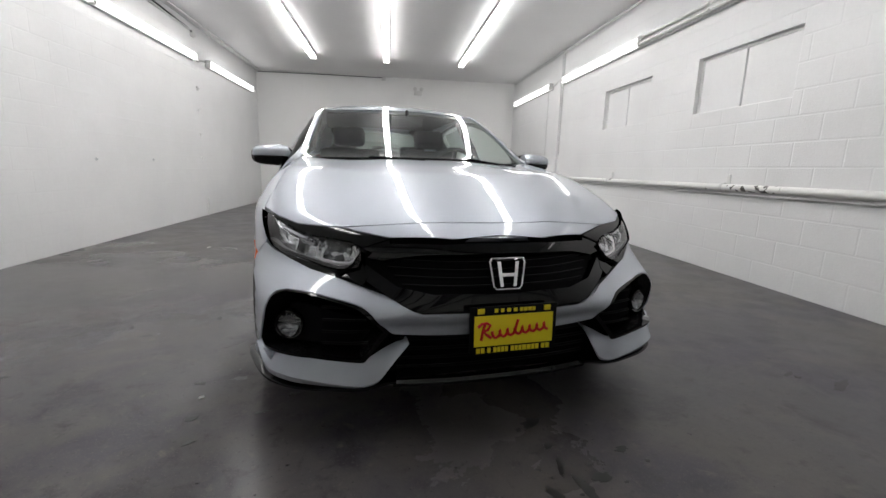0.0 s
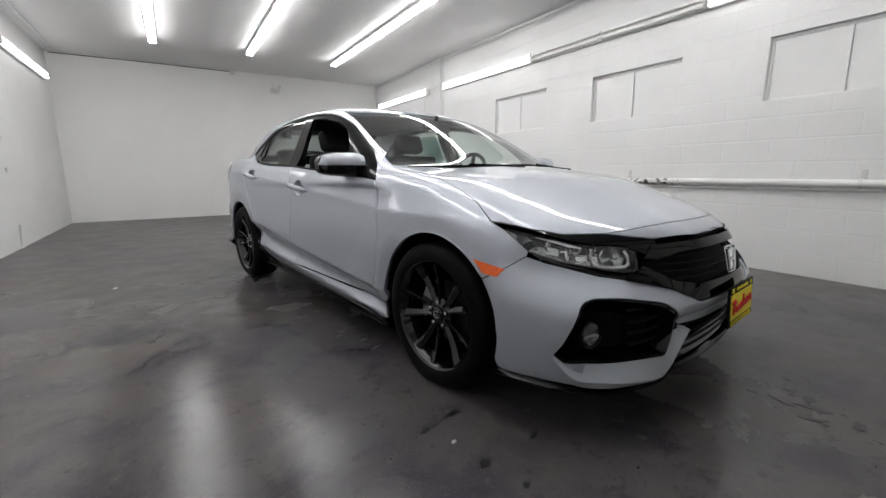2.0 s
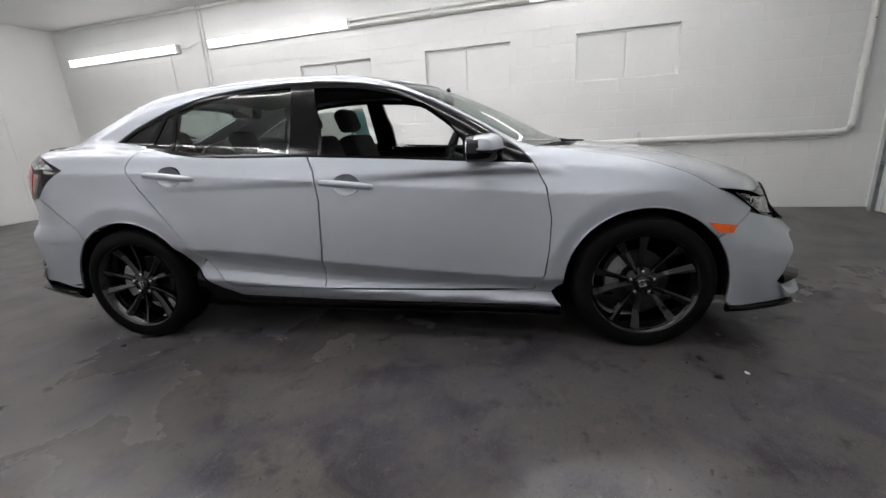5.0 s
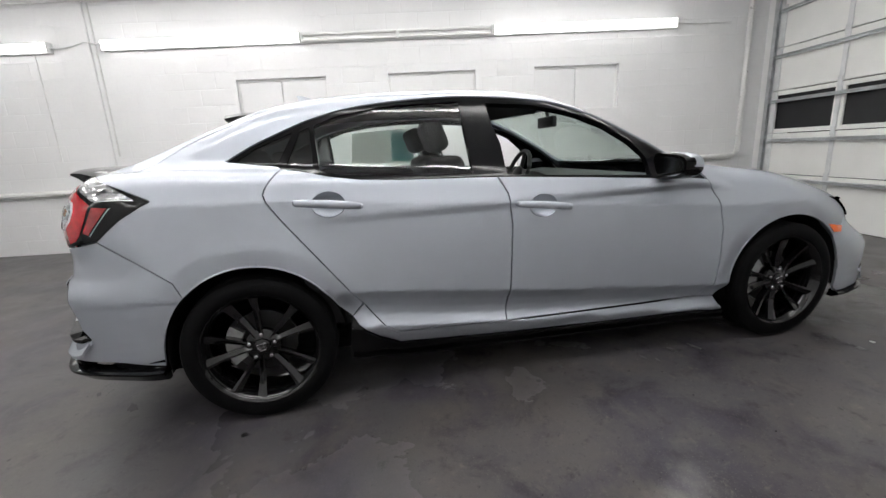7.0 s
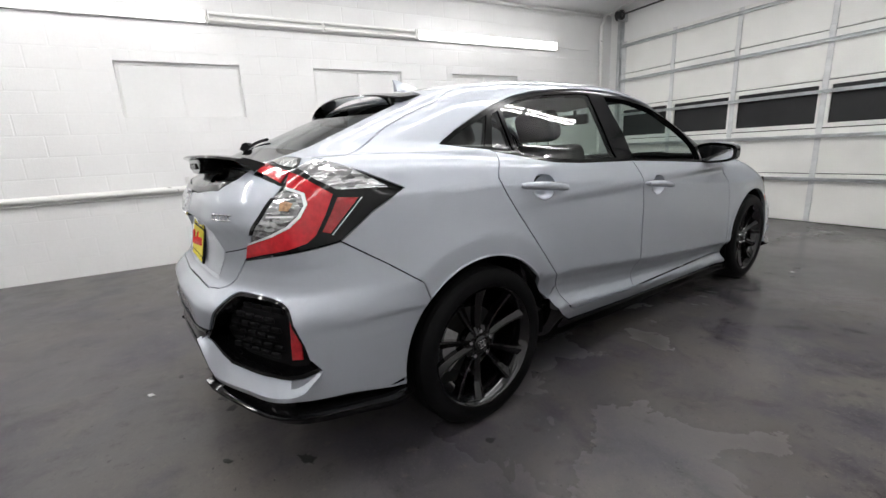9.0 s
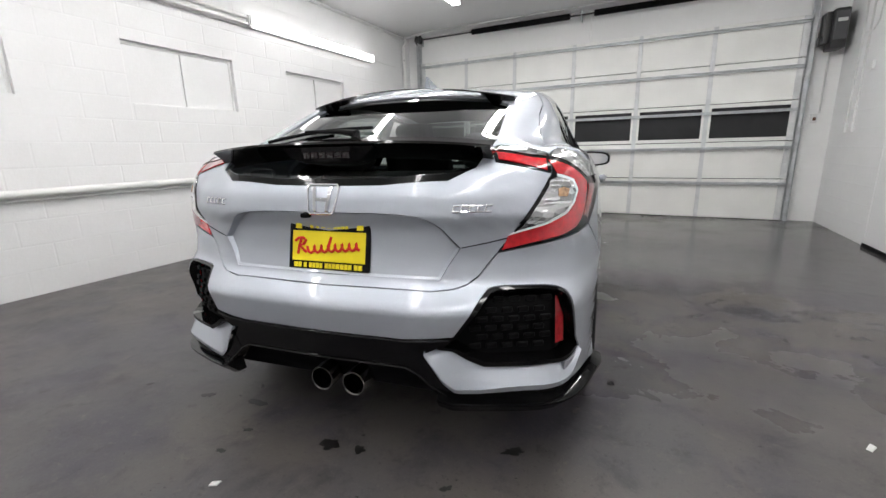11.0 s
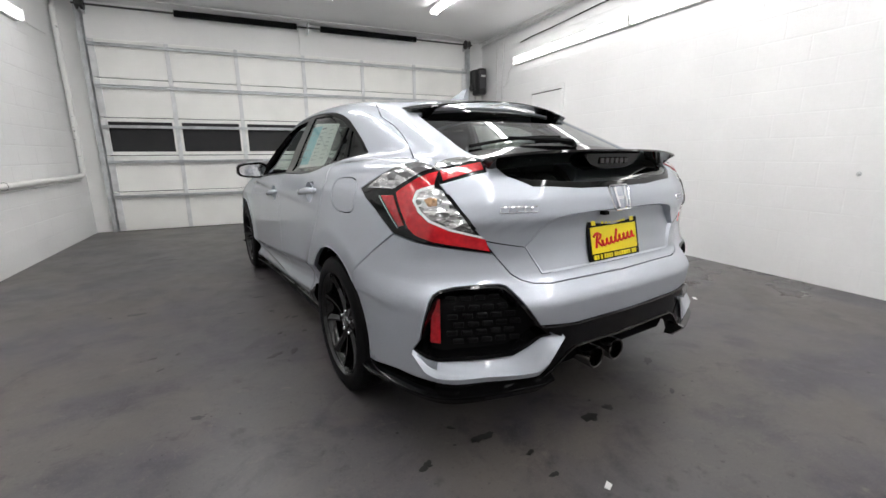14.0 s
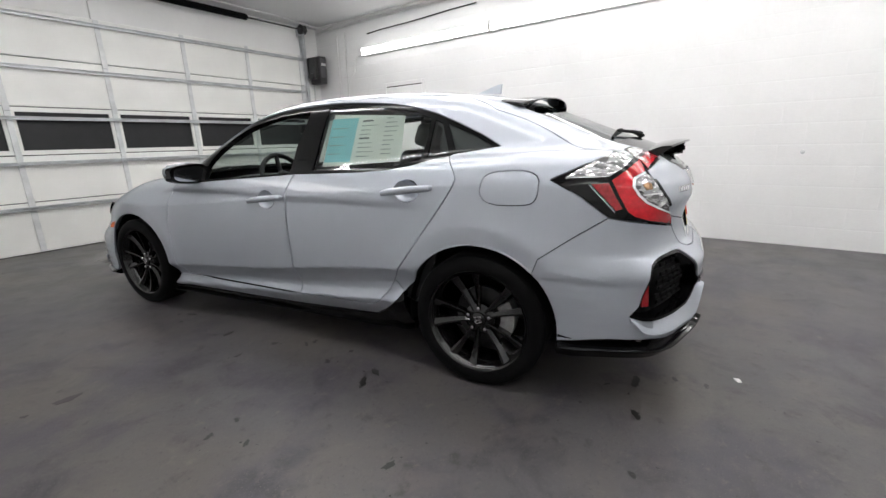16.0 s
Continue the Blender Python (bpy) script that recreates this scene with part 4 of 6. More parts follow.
def panel(name, outline, way, mat, parent=None, holes=(), label="", both=False, plain=False, **how):
    data = skin_mesh(name, outline, way, mat, holes, **how)
    left = finish(name, *data, mat, parent or car, label, plain=plain)
    if not both:
        return left
    return left, finish(name, *data, mat, parent or car, label, flip=True, plain=plain)


LEFT, LEFT_UP, FRONT, REAR, DOWN = (-1, 0, 0), (-0.8, 0, -0.6), (0, 1, 0), (0, -1, 0), (0, 0, -1)
R_ARCH = 0.368

# hood, nose and cowl
HOOD_EDGE = on("t", (0.70, -0.88), (0.715, -1.0), (0.74, -1.2), (0.762, -1.4), (0.782, -1.53)) + on("s", (-1.642, 0.759))
NOSE = on("t", (0.752, -1.775), (0.678, -1.860), (0.600, -1.910), (0.535, -1.948), (0.44, -1.988), (0.30, -2.035), (0.156, -2.068), (0.0, -2.076))
hood = panel("hood", mirrored(on("t", (0.0, -1.15), (0.3, -1.11), (0.55, -1.02)) + HOOD_EDGE + NOSE), DOWN, "paint", step=0.03)
GRILLE_TOP = on("t", (0.458, -2.002), (0.371, -2.056)) + on("f", (0.17, 0.697), (0.0, 0.698))
panel("nose_panel", mirrored([NOSE[7], NOSE[6], NOSE[5], NOSE[4], NOSE[3]] + GRILLE_TOP), (0, 0.6, -0.8), "paint", step=0.025)
panel("cowl", mirrored(on("t", (0.0, -1.20), (0.3, -1.165), (0.55, -1.07), (0.69, -0.92), (0.69, -0.80), (0.55, -0.90), (0.3, -1.0), (0.0, -1.04))), DOWN, "black_plastic",
      level=-0.02, gap=0, depth=0.01)

# brow and headlamps
BROW_TIP = HOOD_EDGE[-1:]
HL_TOP = on("f", (0.805, 0.752), (0.780, 0.7415), (0.749, 0.727), (0.70, 0.709), (0.655, 0.694), (0.609, 0.684), (0.56, 0.681), (0.497, 0.673), (0.467, 0.657))
HL_LOW = on("f", (0.466, 0.612), (0.478, 0.590), (0.505, 0.582), (0.545, 0.580), (0.590, 0.586), (0.635, 0.597), (0.685, 0.608), (0.732, 0.620), (0.767, 0.636), (0.787, 0.664), (0.799, 0.698), (0.805, 0.730))
brow = panel("brow_trim", BROW_TIP + NOSE[:4] + GRILLE_TOP[:2] + on("f", (0.37, 0.655), (0.43, 0.64)) + HL_TOP[::-1], (-0.5, 0.75, -0.3), "gloss_black", both=True,
             step=0.02, label="gloss black trim over the headlamp")
HEADLAMP = HL_TOP + HL_LOW
lens = panel("headlamp", HEADLAMP, (-0.6, 0.8, 0), "lens", both=True, step=0.02, gap=0.0006, depth=0.004, label="clear headlamp lens over chrome reflectors")
M["fog_bowl"] = material("dull_fog_reflector", (0.36, 0.36, 0.37), 0.14, metal=1.0, vary=0.6, scale=60)
M["lamp_dark"] = material("dark_lamp_trim", (0.05, 0.05, 0.052), 0.3, vary=0.3, scale=30)
M["lamp_chrome"] = material("reflector_chrome", (0.88, 0.88, 0.90), 0.10, metal=1.0, vary=0.1, scale=30)
M["amber"] = material("amber_lens", (0.90, 0.13, 0.008), 0.2, coat=0.5, vary=0.2, scale=40)
M["amber_dim"] = material("amber_bulb", (0.60, 0.36, 0.20), 0.2, coat=0.8, vary=0.6, scale=70)
M["red_lens"] = material("red_lamp_lens", (0.58, 0.010, 0.018), 0.12, coat=1.0, vary=0.25, scale=60)
M["deep_red"] = material("deep_red_lamp_lens", (0.36, 0.008, 0.012), 0.12, coat=1.0, vary=0.3, scale=60)
M["white_pipe"] = material("white_light_pipe", (0.82, 0.82, 0.83), 0.18, coat=1.0)
M["lamp_rim"] = material("silver_lamp_rim", (0.62, 0.63, 0.64), 0.22, metal=0.7)
M["tail_clear"] = facet_material("faceted_tail_reflector", (0.80, 0.80, 0.81), 0.12, 46, (0.6, 0.7, 1.5))
M["head_clear"] = facet_material("faceted_headlamp_reflector", (0.90, 0.90, 0.92), 0.05, 26, (1.0, 1.0, 1.5))
for ob, s in zip(lens, (1, -1)):
    data = skin_mesh("housing", HEADLAMP, (-0.6, 0.8, 0), "head_clear", step=0.02, level=-0.045, gap=0, depth=-0.040)
    finish("housing", *data, "head_clear", ob, "faceted chrome headlamp housing", flip=s < 0)
    finish("lower_trim", *skin_mesh("lower_trim", on("f", (0.470, 0.606), *[(x, z + 0.016) for x, z in ((0.505, 0.582), (0.545, 0.580), (0.590, 0.586), (0.635, 0.597), (0.685, 0.608), (0.732, 0.620), (0.765, 0.636))]) + HL_LOW[9:1:-1], (-0.6, 0.8, 0), "lamp_dark", level=-0.006, gap=0, step=0.02, depth=0.03), "lamp_dark", ob, "dark grey trim along the lamp's lower edge", flip=s < 0)
    for x, z, r, amber in ((0.712, 0.676, 0.028, True), (0.645, 0.650, 0.034, False), (0.548, 0.632, 0.036, False)):
        p = on("f", (x, z))[0]
        d = Vector((0.45 * s, -0.89, 0))
        m = Matrix.Translation((p[0] * s - d.x * 0.062, p[1] - d.y * 0.062, z)) @ d.to_track_quat("Z", "Y").to_matrix().to_4x4()
        bm = bmesh.new()
        lathe(bm, [(r * 1.15, 0.026), (r * 1.05, 0.03), (r * 0.95, 0.012), (r * 0.62, -0.004), (r * 0.2, -0.008)], 24, "z", m)
        part("reflector", bm, "lamp_chrome", ob)
        bm = bmesh.new()
        bmesh.ops.create_uvsphere(bm, u_segments=16, v_segments=8, radius=r * 0.6, matrix=m)
        part("bulb", bm, "amber_dim" if amber else "gloss_black", ob, "amber indicator bulb" if amber else "dark projector lens")
    bm = bmesh.new()
    q = on("f", (0.600, 0.664), (0.611, 0.640), (0.608, 0.612), (0.590, 0.604), (0.545, 0.599), (0.506, 0.600), (0.489, 0.610), (0.483, 0.634), (0.488, 0.655))
    tube(bm, [(c[0] * s, c[1] + 0.020, c[2]) for c in q], 0.0060, 6)
    part("light_pipe", bm, "white_pipe", ob, "pale light pipe round the headlamp's base")
    bm = bmesh.new()
    q = on("f", (0.742, 0.706), (0.70, 0.690), (0.66, 0.674), (0.625, 0.666))
    tube(bm, [(c[0] * s, c[1] + 0.030, c[2]) for c in q], [0.004, 0.011, 0.012, 0.006], 8)
    part("bezel", bm, "lamp_chrome", ob, "chrome bezel over the reflectors")
    for x, z0, z1 in ((0.680, 0.628, 0.690), (0.592, 0.606, 0.668)):
        bm = bmesh.new()
        q = on("f", (x, z0), (x + 0.004, (z0 + z1) / 2), (x - 0.012, z1))
        tube(bm, [(c[0] * s, c[1] + 0.026, c[2]) for c in q], [0.007, 0.013, 0.009], 6)
        part("fin", bm, "lamp_chrome", ob, "chrome fin between the reflectors")

# grille
BUMP_TOP = on("f", (0.555, 0.564), (0.470, 0.543), (0.395, 0.521), (0.345, 0.493), (0.315, 0.478), (0.285, 0.469), (0.0, 0.467))
LAMP_LINE = on("f", (0.634, 0.580), (0.701, 0.604), (0.762, 0.626), (0.786, 0.645))
panel("lamp_base", HL_LOW[:9] + LAMP_LINE[2::-1] + BUMP_TOP[:2] + on("f", (0.45, 0.57)), (-0.5, 0.8, 0), "gloss_black", both=True, level=-0.004, gap=0, step=0.025, depth=0.02, label="black edge below the headlamp")
grille = panel("grille", mirrored([(0, -2.12, 0.70)] + GRILLE_TOP[::-1][1:3] + on("f", (0.46, 0.66), (0.50, 0.59)) + BUMP_TOP), FRONT, "black_plastic", level=-0.055, gap=0, depth=-0.05,
               step=0.03, plain=True, label="black honeycomb front grille")
panel("grille_bar", mirrored(on("f", (0.0, 0.683), (0.2, 0.680), (0.40, 0.672), (0.45, 0.625), (0.40, 0.618), (0.30, 0.640), (0.15, 0.648), (0.0, 0.650))), FRONT, "gloss_black", step=0.02, level=0.004, depth=0.05,
      label="gloss black bar across the grille")
panel("grille_base", mirrored(on("f", (0.0, 0.528), (0.25, 0.530), (0.36, 0.550), (0.45, 0.606), (0.50, 0.585), (0.44, 0.546), (0.38, 0.510), (0.33, 0.482), (0.29, 0.472), (0.0, 0.470))), FRONT, "gloss_black", step=0.02,
      level=-0.006, depth=0.05, label="gloss black lower grille trim")
for k in range(4):
    z = 0.545 + 0.025 * k
    bm = bmesh.new()
    w = 0.34 + 0.02 * k
    tube(bm, [((1 if i > 6 else -1) * q[0], q[1] + 0.03, q[2]) for i, q in enumerate(on("f", *[(abs(w * (i / 6 - 1)), z) for i in range(13)]))], 0.005, 6)
    part("grille_slat", bm, "black_plastic", car)


def emblem(size, depth):
    """A chrome letter-like badge: a rounded frame with two stems and a bar."""
    bm = bmesh.new()
    w, h = size, size * 0.82
    ring = [(-0.33 * w, -0.5 * h), (0.33 * w, -0.5 * h), (0.40 * w, -0.40 * h), (0.5 * w, 0.38 * h), (0.44 * w, 0.5 * h), (-0.44 * w, 0.5 * h), (-0.5 * w, 0.38 * h), (-0.40 * w, -0.40 * h)]
    n = len(ring)
    for k in range(n):
        a, b = Vector((*ring[k], depth / 2)), Vector((*ring[(k + 1) % n], depth / 2))
        tube(bm, [a, b], size * 0.032, 8)
        bmesh.ops.create_uvsphere(bm, u_segments=8, v_segments=6, radius=size * 0.032, matrix=Matrix.Translation(a))
    for s in (-1, 1):
        prism(bm, [(s * 0.13 * w, -0.44 * h), (s * 0.23 * w, -0.44 * h), (s * 0.32 * w, 0.44 * h), (s * 0.21 * w, 0.44 * h)][::s], depth, taper=0.08)
    box(bm, (-0.2 * w, -0.08 * h, 0), (0.2 * w, 0.03 * h, depth * 0.9))
    return bm


bm = emblem(0.125, 0.014)
bmesh.ops.transform(bm, matrix=Matrix.Translation((0, -2.205, 0.590)) @ pose(0, 0, 0, 80, 0, 0), verts=bm.verts)
part("front_badge", bm, "chrome", car, "chrome badge on the grille")

# front bumper with its pockets
SPLIT = on("s", (-1.797, 0.645), (-1.745, 0.606), (-1.715, 0.585))
F_ARCH_LOW = on("s", (-1.645, 0.545)) + arch(-1.35, R_ARCH, 145, 192, 8)
POCKET = on("f", (0.47, 0.299), (0.55, 0.305), (0.637, 0.313), (0.727, 0.314), (0.768, 0.311)) + on("s", (-1.973, 0.300), (-1.938, 0.319)) + on("f", (0.804, 0.368), (0.790, 0.436), (0.778, 0.474), (0.764, 0.497), (0.744, 0.513), (0.712, 0.521), (0.641, 0.519), (0.555, 0.506), (0.495, 0.494), (0.472, 0.485), (0.445, 0.462), (0.388, 0.398))
FRONT_LOW = on("s", (-1.725, 0.219), (-1.85, 0.221), (-1.95, 0.224)) + on("f", (0.74, 0.222), (0.60, 0.218), (0.47, 0.226))
panel("front_bumper", mirrored(BUMP_TOP[::-1] + LAMP_LINE[:3] + SPLIT + F_ARCH_LOW + FRONT_LOW[:3] + on("f", (0.768, 0.224)) + POCKET[4:] + on("f", (0.373, 0.390), (0.266, 0.384), (0.0, 0.379))), FRONT, "paint",
      step=0.024, depth=0.014)
for s in (1, -1):
    ring = np.array(POCKET)
    inner = (ring - ring.mean(0)) * (0.93, 1, 0.90) + ring.mean(0)
    finish("pocket_frame", *skin_mesh("pocket_frame", POCKET, (-0.4, 0.9, 0), "gloss_black", holes=([tuple(q) for q in inner],), level=-0.006, gap=0, step=0.02, depth=0.09), "gloss_black", car, "gloss black rim of the fog lamp pocket", flip=s < 0)
panel("lower_grille", mirrored(on("f", (0.0, 0.395), (0.37, 0.40), (0.48, 0.515), (0.69, 0.545), (0.78, 0.50), (0.785, 0.31), (0.6, 0.29), (0.45, 0.20), (0.0, 0.19))), FRONT, "liner",
      level=-0.10, gap=0, depth=-0.0, step=0.03, plain=True, label="black lower grille and fog lamp pockets")
bm = bmesh.new()
box(bm, (-0.60, -2.05, 0.165), (0.60, -2.03, 0.45), bevel=0.004, segments=1)
part("grille_backing", bm, "liner", car, "dark backing behind the lower grille")
for z in (0.365, 0.33, 0.295, 0.26):
    bm = bmesh.new()
    tube(bm, [((1 if i > 4 else -1) * q[0], q[1] + 0.025, q[2]) for i, q in enumerate(on("f", *[(abs(0.36 * (i / 4 - 1)), z) for i in range(9)]))], 0.006, 6)
    part("lower_slat", bm, "black_plastic", car)
for s in (1, -1):
    for k in range(4):
        z = 0.35 + 0.04 * k
        bm = bmesh.new()
        tube(bm, [(q[0] * s, q[1] + 0.055, q[2]) for q in on("f", (0.44 + 0.01 * k, z), (0.52, z), (0.60, z))], 0.005, 6)
        part("pocket_slat", bm, "black_plastic", car)
    p = on("f", (0.709, 0.392))[0]
    d = Vector((0.25 * s, -0.97, 0))
    m = Matrix.Translation((p[0] * s, p[1] + 0.082, 0.392)) @ d.to_track_quat("Z", "Y").to_matrix().to_4x4()
    bm = bmesh.new()
    lathe(bm, [(0.050, -0.03), (0.050, 0.002), (0.047, 0.006), (0.043, 0.004), (0.041, -0.004)], 28, "z", m)
    fog = part("fog_lamp", bm, "gloss_black", car, "round fog lamp in a gloss black ring")
    bm = bmesh.new()
    lathe(bm, [(0.041, 0.0), (0.03, -0.014), (0.012, -0.02), (0.001, -0.02)], 28, "z", m)
    part("reflector", bm, "fog_bowl", fog)
    bm = bmesh.new()
    lathe(bm, [(0.042, 0.0), (0.03, 0.005), (0.015, 0.008), (0.001, 0.009)], 28, "z", m)
    part("glass", bm, "lens", fog)


def skirt(name, line, mat, label, drop=0.028, out=0.022, both=False):
    """A lip that follows the skin just below a line of points."""
    p = snap(dense(list(line) + list(line)[::-1], 0.04)[: 1 + int(len(dense(list(line) + list(line)[::-1], 0.04)) / 2)])
    n = slope(p)
    n[:, 2] = 0
    n /= np.linalg.norm(n, axis=1, keepdims=True)
    for s in ((1, -1) if both else (1,)):
        bm = bmesh.new()
        rows = []
        for q, v in zip(p, n):
            prof = [q - v * 0.03 + np.array([0, 0, 0.012]), q + v * 0.002 + np.array([0, 0, 0.010]), q + v * out, q + v * out - np.array([0, 0, 0.008]), q - v * 0.01 - np.array([0, 0, drop]), q - v * 0.04 - np.array([0, 0, drop])]
            rows.append([bm.verts.new((a[0] * s, a[1], a[2])) for a in prof])
        for r0, r1 in zip(rows, rows[1:]):
            for k in range(6):
                bm.faces.new((r0[k], r0[(k + 1) % 6], r1[(k + 1) % 6], r1[k]))
        bm.faces.new(rows[0])
        bm.faces.new(rows[-1][::-1])
        part(name, bm, mat, car, label)


skirt("front_lip", on("s", (-1.725, 0.209), (-1.85, 0.209), (-1.95, 0.210)) + on("f", (0.74, 0.208), (0.60, 0.206), (0.44, 0.212), (0.36, 0.222)), "gloss_black", "gloss black lower lip spoiler", both=True)
bm = bmesh.new()
q = on("f", *[(abs(0.37 * (i / 6 - 1)), 0.215) for i in range(13)])
tube(bm, [((1 if i > 6 else -1) * a[0], a[1] + 0.005, 0.205) for i, a in enumerate(q)], 0.018, 8)
part("air_dam", bm, "gloss_black", car, "gloss black air dam edge")

# front fenders with side markers
F_DOOR_FRONT = on("s", (-0.845, 0.905), (-0.90, 0.80), (-0.925, 0.65), (-0.915, 0.50), (-0.895, 0.38), (-0.845, 0.287))
SCREEN_SIDE = on("t", (0.715, -0.86), (0.665, -0.65), (0.625, -0.45), (0.59, -0.25), (0.572, -0.10))
MARKER = on("s", (-1.594, 0.619), (-1.735, 0.595), (-1.710, 0.561), (-1.646, 0.566))
panel("fender", [HOOD_EDGE[0]] + on("s", (-0.815, 0.955)) + F_DOOR_FRONT + on("s", (-0.93, 0.28)) + arch(-1.35, R_ARCH, -4, 0, 1)[:0] + arch(-1.35, R_ARCH, 0, 140, 22)
      + on("s", (-1.645, 0.545)) + SPLIT[::-1] + HL_LOW[-3:] + BROW_TIP + HOOD_EDGE[-2:0:-1], (-0.85, 0.1, -0.45), "paint", both=True, step=0.016)
panel("side_marker", MARKER, LEFT, "amber", both=True, level=0.003, step=0.02, depth=0.012, label="orange side marker lamp")

# doors
BELT_F = on("s", (0.262, 0.985), (-0.2, 0.955), (-0.6, 0.925), (-0.845, 0.905))
B_SHUT = on("s", (0.240, 0.302), (0.222, 0.50), (0.207, 0.76), (0.222, 0.91), (0.258, 0.985))
BELT_R = on("s", (0.262, 0.985), (0.7, 0.999), (0.88, 1.012), (1.0, 1.031), (1.10, 1.055), (1.185, 1.070))
R_DOOR_REAR = on("s", (1.185, 1.070), (1.213, 1.041), (1.243, 1.002), (1.255, 0.975), (1.244, 0.942), (1.196, 0.869), (1.077, 0.709), (0.948, 0.535), (0.905, 0.472), (0.855, 0.400), (0.81, 0.345), (0.765, 0.317))
def cup_hole(y, z):
    return on("s", *[(y + 0.066 * math.cos(radians(a)), z - 0.002 + 0.050 * math.sin(radians(a))) for a in range(0, 360, 18)])


front_doors = panel("front_door", BELT_F[1:] + F_DOOR_FRONT[1:] + on("s", (-0.3, 0.291)) + B_SHUT, LEFT, "paint", both=True, step=0.013, gap=0.003, holes=(cup_hole(0.055, 0.845),))
rear_doors = panel("rear_door", BELT_R + R_DOOR_REAR[1:] + on("s", (0.5, 0.312)) + B_SHUT[:-1], LEFT, "paint", both=True, step=0.013, gap=0.003, holes=(cup_hole(1.005, 0.92),))
for doors, y, z in ((front_doors, 0.055, 0.845), (rear_doors, 1.005, 0.92)):
    for ob, s in zip(doors, (1, -1)):
        x = on("s", (y, z))[0][0]
        bm = bmesh.new()
        tube(bm, [((x + h) * s, y + d, z + 0.012 * d / 0.14 + dz) for d, h, dz in ((-0.134, 0.002, 0), (-0.126, 0.018, 0), (-0.08, 0.030, 0.002), (0.0, 0.034, 0.003), (0.08, 0.030, 0.002), (0.126, 0.018, 0), (0.134, 0.002, 0))],
             [0.007, 0.010, 0.012, 0.0125, 0.012, 0.010, 0.007], 12)
        for vv in bm.verts:
            vv.co.z = z + (vv.co.z - z) * 1.35
        part("handle", bm, "paint", ob, "body-coloured pull handle")
        bm = bmesh.new()
        lathe(bm, [(0.001, -0.026), (0.040, -0.024), (0.066, -0.013), (0.079, 0.001)], 32, "x", Matrix.Translation((x * s, y, z - 0.002)) @ Matrix.Diagonal((s, 0.85, 0.645, 1)))
        part("handle_cup", bm, "paint", ob, "shallow finger cup behind the handle")

# sills
SILL_TOP = on("s", (-0.93, 0.28), (-0.845, 0.283), (-0.3, 0.287), (0.24, 0.298), (0.5, 0.308), (0.762, 0.313), (0.806, 0.340), (0.851, 0.395), (0.901, 0.467))
SILL_LOW = on("s", (0.955, 0.415), (0.93, 0.375), (0.84, 0.300), (0.75, 0.246), (0.23, 0.224), (-0.4, 0.218), (-0.975, 0.208))
panel("sill", SILL_TOP + SILL_LOW, LEFT, "paint", both=True, step=0.025)
panel("side_skirt", SILL_LOW + on("s", (-0.975, 0.152), (-0.4, 0.152), (0.23, 0.152), (0.75, 0.156), (0.985, 0.19), (0.972, 0.33)), LEFT, "gloss_black", both=True, step=0.025, level=0.012, depth=0.05,
      label="gloss black side skirt")
skirt("sill_lip", on("s", (-0.975, 0.170), (-0.4, 0.166), (0.23, 0.168), (0.75, 0.176), (0.97, 0.20)), "gloss_black", "gloss black lip along the sill", drop=0.016, out=0.030, both=True)

# body sides: pillars, roof rails and quarters in one stamping
DLO_TOP = on("s", (1.412, 1.110), (1.314, 1.165), (1.196, 1.218), (1.074, 1.267), (0.949, 1.303), (0.82, 1.327), (0.688, 1.341), (0.55, 1.351), (0.408, 1.357), (0.265, 1.353), (0.117, 1.342), (-0.036, 1.322), (-0.203, 1.284), (-0.346, 1.230), (-0.49, 1.155), (-0.65, 1.065), (-0.77, 0.985))
DLO_REAR_LOW = on("s", (1.20, 1.080), (1.30, 1.094))
ROOF_SIDE = on("t", (0.592, 0.25), (0.597, 0.6), (0.588, 0.95), (0.565, 1.20))
HATCH_SIDE = on("t", (0.585, 1.26), (0.615, 1.36), (0.615, 1.50), (0.625, 1.60), (0.665, 1.75), (0.715, 1.875))
TAIL_TOP = on("s", (1.885, 1.064), (1.79, 1.036), (1.662, 0.977))
TAIL_LOW = on("s", (1.78, 0.915), (1.885, 0.834))
R_SPLIT = on("s", (1.75, 0.742), (1.63, 0.655))
FUEL = rounded(on("s", (1.375, 0.985), (1.44, 1.012), (1.62, 1.012), (1.62, 0.90), (1.575, 0.87), (1.375, 0.872)), 2)
BODY_SIDE = (SCREEN_SIDE + ROOF_SIDE + HATCH_SIDE + TAIL_TOP + TAIL_LOW + R_SPLIT + arch(1.35, R_ARCH, 46, 157, 20) + SILL_LOW[:1] + R_DOOR_REAR[:-3][::-1] + DLO_REAR_LOW + DLO_TOP
             + on("s", (-0.845, 0.91)))
finish("body_side", *skin_mesh("body_side", BODY_SIDE, LEFT_UP, "paint", holes=(FUEL,), step=0.016), "paint", car)
finish("body_side", *skin_mesh("body_side", BODY_SIDE, LEFT_UP, "paint", step=0.016), "paint", car, flip=True)
panel("fuel_flap", FUEL, LEFT, "paint", step=0.03)

